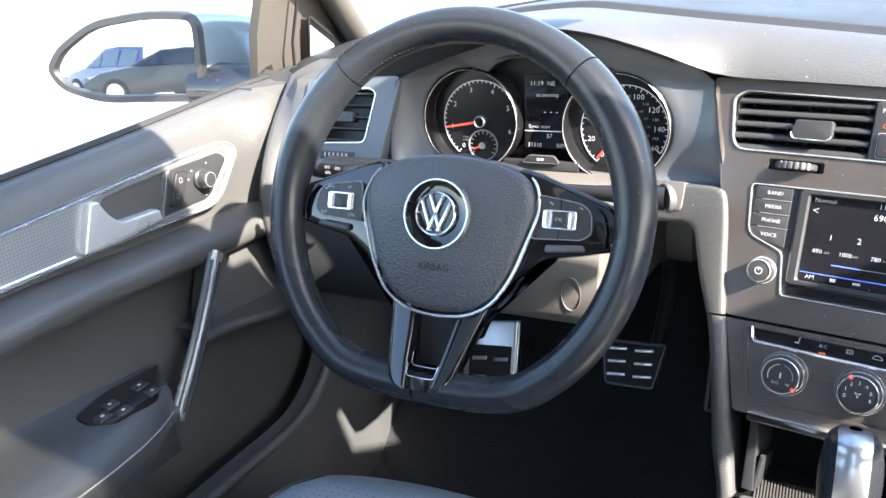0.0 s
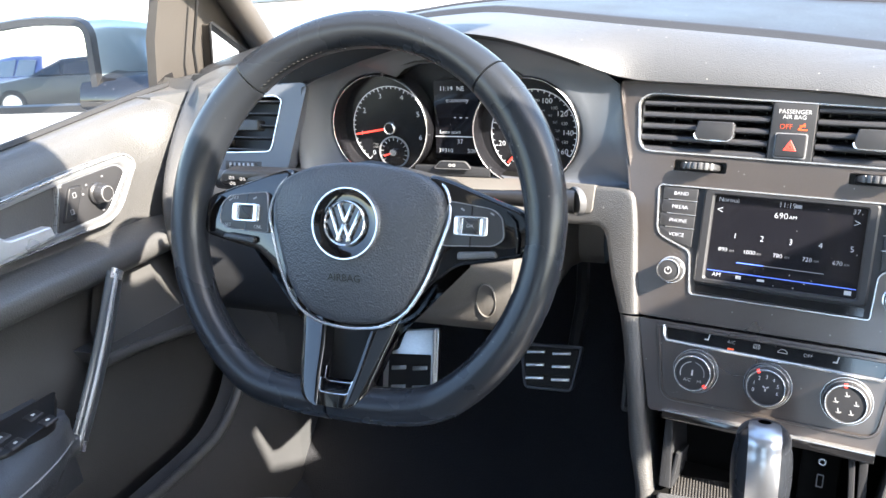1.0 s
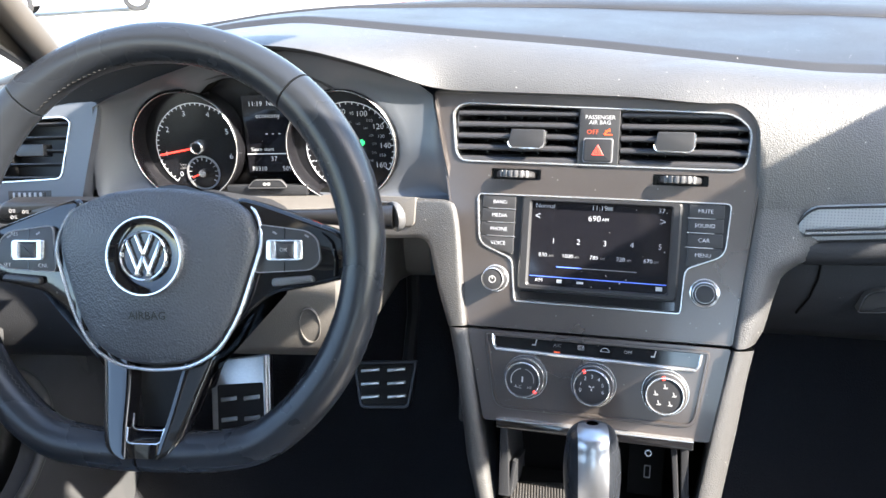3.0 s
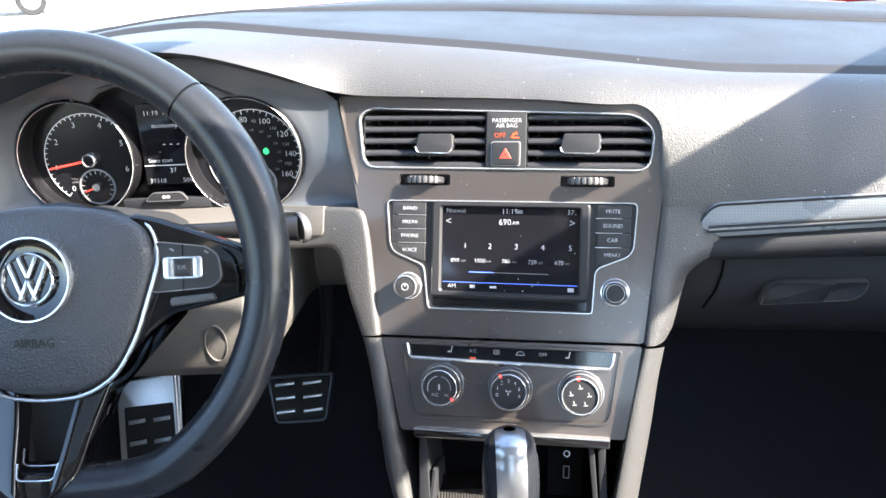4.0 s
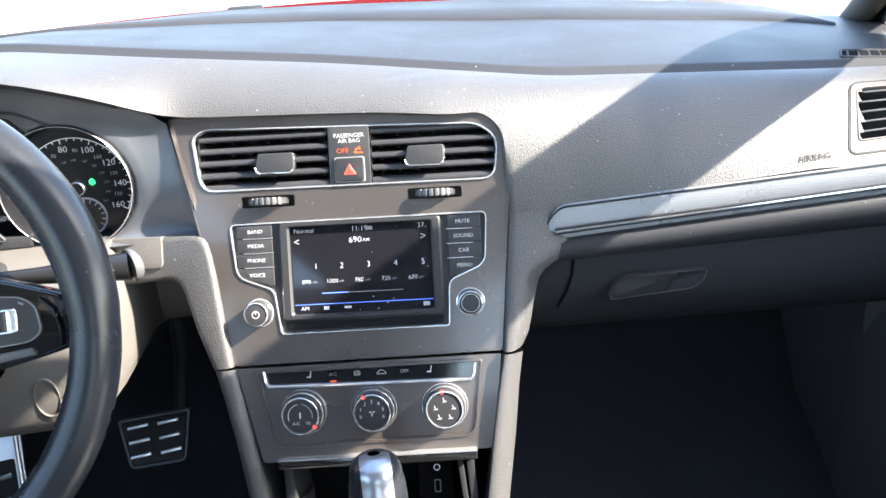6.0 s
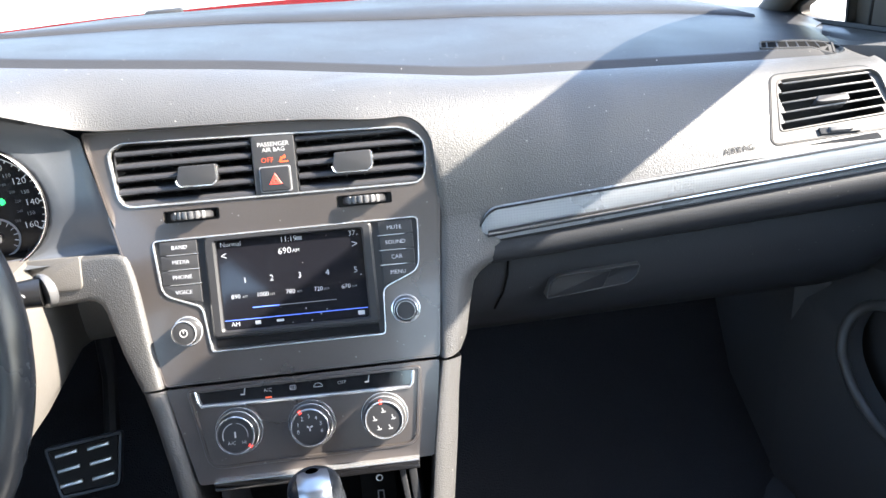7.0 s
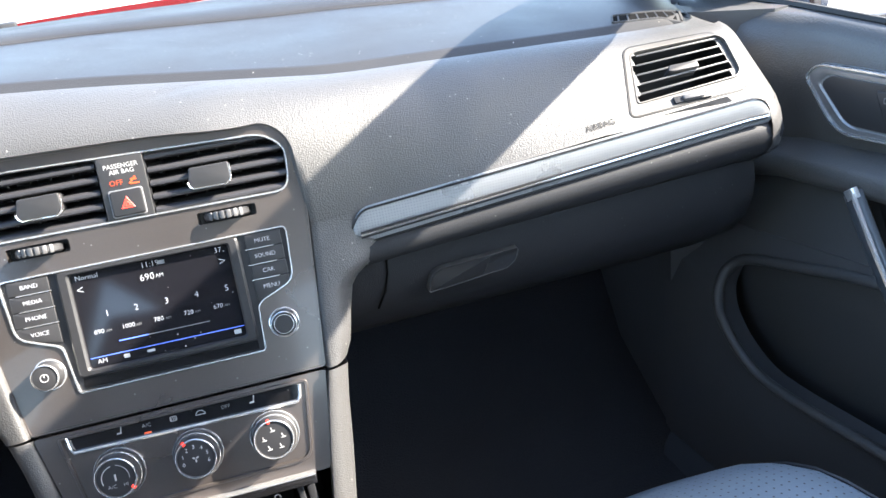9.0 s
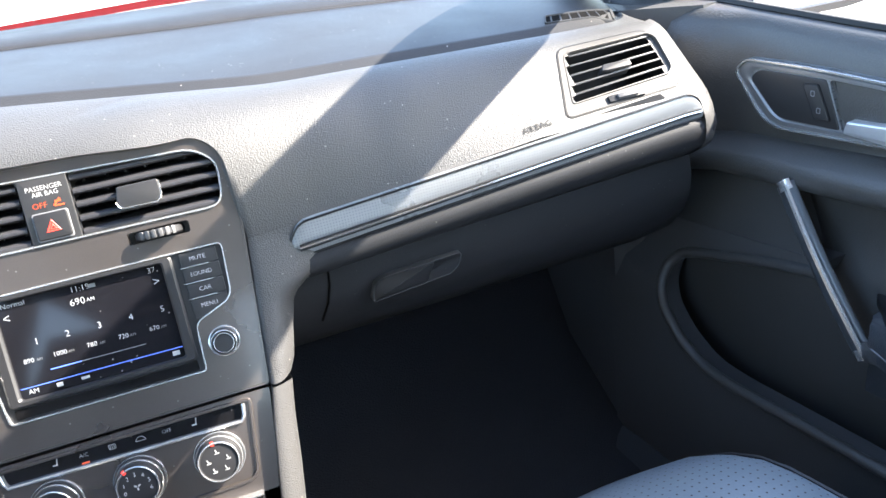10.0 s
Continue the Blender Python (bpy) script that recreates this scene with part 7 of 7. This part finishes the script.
    for a, b in zip(loops, loops[1:]):
        for j in range(len(a)):
            bmh.faces.new((a[j - 1], a[j], b[j], b[j - 1]))
    bmh.faces.new(loops[-1])
    bmh.transform(mm)
    part("mirror_shell", bmh, M_SHELL if s < 0 else M_RED, body, "glossy pale mirror shell" if s < 0 else "red painted mirror shell", 60)
    part("mirror_glass", prism(inset(shape, 0.012), -0.012, 0.004, mm), M_MIRROR, body, "mirror glass")
    part("mirror_foot", tube([mm @ Vector((-k * 0.11, -0.045, -0.03)), Vector((s * 0.83, 0.955, 0.945)), Vector((s * 0.79, 0.99, 0.945))], [0.046, 0.040, 0.036], 12, flat=0.9), M_PIANO, body, "glossy dark mirror foot")
    part("outer_skin", grid([[(s * 0.87, y, 0.30) for y in (-0.36, 0.4, 1.05)], [(s * 0.90, y, 0.65) for y in (-0.36, 0.4, 1.05)], [(s * 0.87, y, 0.88) for y in (-0.36, 0.4, 1.05)], [(s * 0.805, -0.36, 0.89), (s * 0.805, 0.4, 0.920), (s * 0.805, 1.05, 0.945)]], 0.01, (-s, 0, 0)), M_RED, d, "red outer door skin")
    return d


door(-1, "driver's car door with silver trim, mirror knob and window switches")
door(1, "front passenger's car door with silver trim and map pocket")

# ---- seats and pedals ----
def seat(cx, label):
    st_ = thing("car_seat", (cx, 0.3, 0.31), label, "car seat", "front seats")

    def cushion_z(u, y):
        """Height over the cushion: u from -1 to 1 across."""
        roll = 0.0 if y < 0.54 else -((y - 0.54) / 0.12) ** 2 * 0.060
        return 0.634 + roll - 0.12 * (max(0.0, abs(u) - 0.55) / 0.45) ** 2 + 0.003 * math.cos(u * 3)
    rows, us = [], [-1.0 + 2.0 * k / 24 for k in range(25)]
    for k in range(21):
        y = 0.02 + 0.645 * k / 20
        w = 0.25 - 0.030 * max(0.0, (y - 0.40) / 0.2) ** 2
        rows.append([(cx + u * w, y - 0.03 * u * u * max(0.0, (y - 0.4) / 0.25), cushion_z(u, y)) for u in us])
    front = [(x, y + 0.006, z - 0.03) for x, y, z in rows[-1]]
    rows += [front, [(x, y - 0.02, z - 0.08) for x, y, z in front], [(x, y - 0.06, 0.45) for x, y, z in front]]
    part("cushion", grid([r[4:21] for r in rows]), M_SEAT, st_, "perforated dark blue-grey cushion", 60)
    for a, b in ((0, 5), (20, 25)):
        part("bolster", grid([r[a:b] for r in rows]), M_SEATSIDE, st_, "smooth side bolster", 60)
    part("base", box(cx - 0.235, cx + 0.235, -0.02, 0.52, 0.31, 0.52, 0.02), M_DOORLOW, st_)
    for sgn in (-1, 1):
        part("piping", tube([(cx + sgn * (2.0 / 3) * (0.25 - 0.030 * max(0.0, (y - 0.40) / 0.2) ** 2), y - 0.013 * max(0.0, (y - 0.4) / 0.25), cushion_z(2.0 / 3, y) + 0.001) for y in [0.05 + 0.58 * k / 20 for k in range(21)]], 0.002, 5), M_BLACK, st_)
    rows = []
    for k in range(17):
        t = k / 16
        y0, z0 = 0.05 - 0.36 * t - 0.02 * math.sin(math.pi * t), 0.63 + 0.50 * t
        w = 0.25 - 0.05 * t * t
        rows.append([(cx + u * w, y0 + 0.04 * max(0.0, (abs(u) - 0.5) / 0.5), z0) for u in [-1 + 2 * j / 12 for j in range(13)]])
    part("backrest", grid(rows, 0.10, (0, -1, -0.2)), M_SEATSIDE, st_, "", 50)
    part("headrest", box(cx - 0.13, cx + 0.13, -0.44, -0.34, 1.17, 1.34, 0.035, None, 4), M_SEATSIDE, st_)
    return st_


seat(-0.350, "driver's seat in dark perforated leatherette")
seat(0.350, "front passenger's seat in blue-grey perforated leatherette")


def pads(parent, m, us, vs, w, h):
    for u in us:
        for v in vs:
            p = part("grip", prism(rpoly([(u - w, v - h), (u + w, v - h + 0.0015), (u + w, v + h + 0.0015), (u - w, v + h)], 0.001), 0.0, 0.0055, m, 0.001), M_ALU, parent)


mb = frame_of((-0.252, 0.962, 0.592), (0.998, 0.05, 0.02), (-0.03, 0.45, 0.89), (0.02, -0.89, 0.45))
brake = thing("brake_pedal", (-0.252, 0.975, 0.58), "aluminium brake pedal with black rubber and metal grips", "pedal")
bo = rpoly([(-0.031, -0.030, 0.008), (0.033, -0.031, 0.008), (0.045, 0.030, 0.006), (-0.040, 0.030, 0.006)], 0.006)
part("frame", ring(bo, inset(bo, 0.0045), -0.008, 0.004, mb), M_GREY, brake, "brushed aluminium frame")
part("rubber", prism(inset(bo, 0.005), -0.008, 0.003, mb), M_RUBBER, brake, "black rubber pad")
pads(brake, mb, (-0.017, 0.017), (-0.016, 0.001, 0.018), 0.012, 0.0022)
part("arm", tube([mb @ Vector((0.03, 0.02, -0.01)), Vector((-0.22, 1.03, 0.66)), Vector((-0.23, 1.12, 0.80))], 0.009, 8), M_BLACK, brake)
rest = thing("foot_rest", (-0.50, 1.06, 0.36), "aluminium foot rest plate with rubber grips", "foot rest")
mr = frame_of((-0.494, 1.052, 0.475), (0.995, 0.06, 0.06), (-0.06, 0.42, 0.905), (0.03, -0.905, 0.42))
ro = rpoly([(-0.046, -0.052, 0.006), (0.044, -0.052, 0.006), (0.046, 0.092, 0.006), (-0.046, 0.086, 0.006)], 0.006)
part("plate", prism(ro, -0.012, 0.0, mr, 0.002), M_ALU, rest, "brushed aluminium plate")
part("rubber", prism(rrect(-0.036, -0.046, 0.034, 0.050, 0.003), -0.004, 0.0022, mr, 0.001), M_RUBBER, rest, "black rubber field")
pads(rest, mr, (-0.018, 0.017), (-0.030, -0.002, 0.028), 0.012, 0.0032)
part("edge", tube([mr @ Vector((0.040, v, 0.002)) for v in (-0.050, 0.0, 0.090)], 0.003, 8), M_ALU, rest)
acc = thing("accelerator_pedal", (-0.145, 0.99, 0.50), "narrow aluminium accelerator pedal", "pedal")
ma = frame_of((-0.138, 0.975, 0.565), (0.99, 0.1, 0), (-0.03, 0.5, 0.86), (0.08, -0.86, 0.5))
ao = rpoly([(-0.020, -0.028), (0.020, -0.028), (0.022, 0.040), (-0.018, 0.040)], 0.006)
part("plate", prism(ao, -0.01, 0.0, ma, 0.002), M_PLATE, acc)
part("rubber", prism(inset(ao, 0.006), -0.004, 0.002, ma, 0.001), M_RUBBER, acc)
pads(acc, ma, (0.0,), (-0.012, 0.008, 0.028), 0.011, 0.003)

# ---- parked cars behind, seen in the driver's mirror ----
def parked_car(name, at, yaw, color, label, height=1.45, wagon=True):
    body_m = mat(name + "_paint", color, 0.35, 0.0, coat=0.15, vary=0.04)
    c = thing(name, (0, 0, 0), label, "car", "parked cars")
    half = 0.90
    line = [(-2.2, 0.55, 0.92), (-2.15, 0.95, 0.98), (-1.2, 1.0, 1.0), (0.9, 0.98, 1.0), (1.7, 0.86, 0.97), (2.2, 0.62, 0.9)]
    rows = []
    for y, z, w in line:
        rows.append([(-half * w, y, 0.28), (-half * w * 1.02, y, (0.28 + z) / 2), (-half * w * 0.97, y, z - 0.03), (-half * w * 0.86, y, z), (0, y, z + 0.02), (half * w * 0.86, y, z), (half * w * 0.97, y, z - 0.03), (half * w * 1.02, y, (0.28 + z) / 2), (half * w, y, 0.28)])
    part("body", grid(rows), body_m, c, "", 40)
    tail, head = (-2.0, -1.75) if wagon else (-1.9, -1.0)
    cab = [(tail, 0.96), (head, height - 0.06), (-0.5, height), (0.2, height - 0.04), (1.05, 0.95)]
    rows = [[(-0.80, y, 0.94), (-0.80 + 0.22 * (z - 0.94) / 0.5, y, z - 0.03), (-0.50, y, z), (0.50, y, z), (0.80 - 0.22 * (z - 0.94) / 0.5, y, z - 0.03), (0.80, y, 0.94)] for y, z in cab]
    part("cabin", grid(rows), body_m, c, "", 40)
    for s in (-1, 1):
        for y0, y1 in ((-1.6, -0.75), (-0.68, 0.12), (0.18, 0.75)):
            zt = lambda y: lerp(cab, y) - 0.10
            o = [(y0, 0.99), (y1, 0.99), (y1 - 0.03, max(1.02, zt(y1))), (y0 + 0.03, max(1.02, zt(y0)))]
            rowsw = [[Vector((s * (0.805 - 0.22 * (z - 0.94) / 0.5), y, z)) for y, z in (o[0], o[1])], [Vector((s * (0.808 - 0.22 * (z - 0.94) / 0.5), y, z)) for y, z in (o[3], o[2])]]
            part("side_window", grid(rowsw, 0.004, (s, 0, 0)), M_PIANO, c, "dark side window")
        for y in (-1.35, 1.35):
            w = part("wheel", lathe([(0.0, -0.10), (0.33, -0.10), (0.34, -0.06), (0.34, 0.08), (0.32, 0.10), (0.22, 0.10)], Matrix.Translation((s * 0.84, y, 0.34)) @ R(90 * s, "Y"), 28), M_RUBBER, c)
            part("hub", lathe([(0.225, 0.09), (0.21, 0.105), (0.06, 0.085), (0, 0.085)], Matrix.Translation((s * 0.84, y, 0.34)) @ R(90 * s, "Y"), 20), M_ALU, w, "alloy wheel")
        part("tail_light", box(s * 0.74 - 0.1, s * 0.74 + 0.1, -2.20, -2.08, 0.72, 0.88, 0.02), M_RED, c, "red tail light")
        part("headlight", box(s * 0.68 - 0.14, s * 0.68 + 0.14, 2.02, 2.16, 0.62, 0.74, 0.03), M_GREY, c, "clear headlight")
    c.matrix_basis = Matrix.Translation(at) @ R(yaw)
    return c


parked_car("blue_estate_car", (-8.3, -22.5, 0), 130, (0.010, 0.020, 0.11), "dark blue estate car parked on the lot", 1.55)
parked_car("grey_saloon_car", (-6.1, -19.6, 0), 95, (0.014, 0.014, 0.017), "dark grey saloon car parked on the lot", 1.42, False)
parked_car("white_saloon_car", (-11.9, 19.8, 0), -62.3, (0.80, 0.80, 0.78), "white saloon car parked across the lot", 1.42, False)
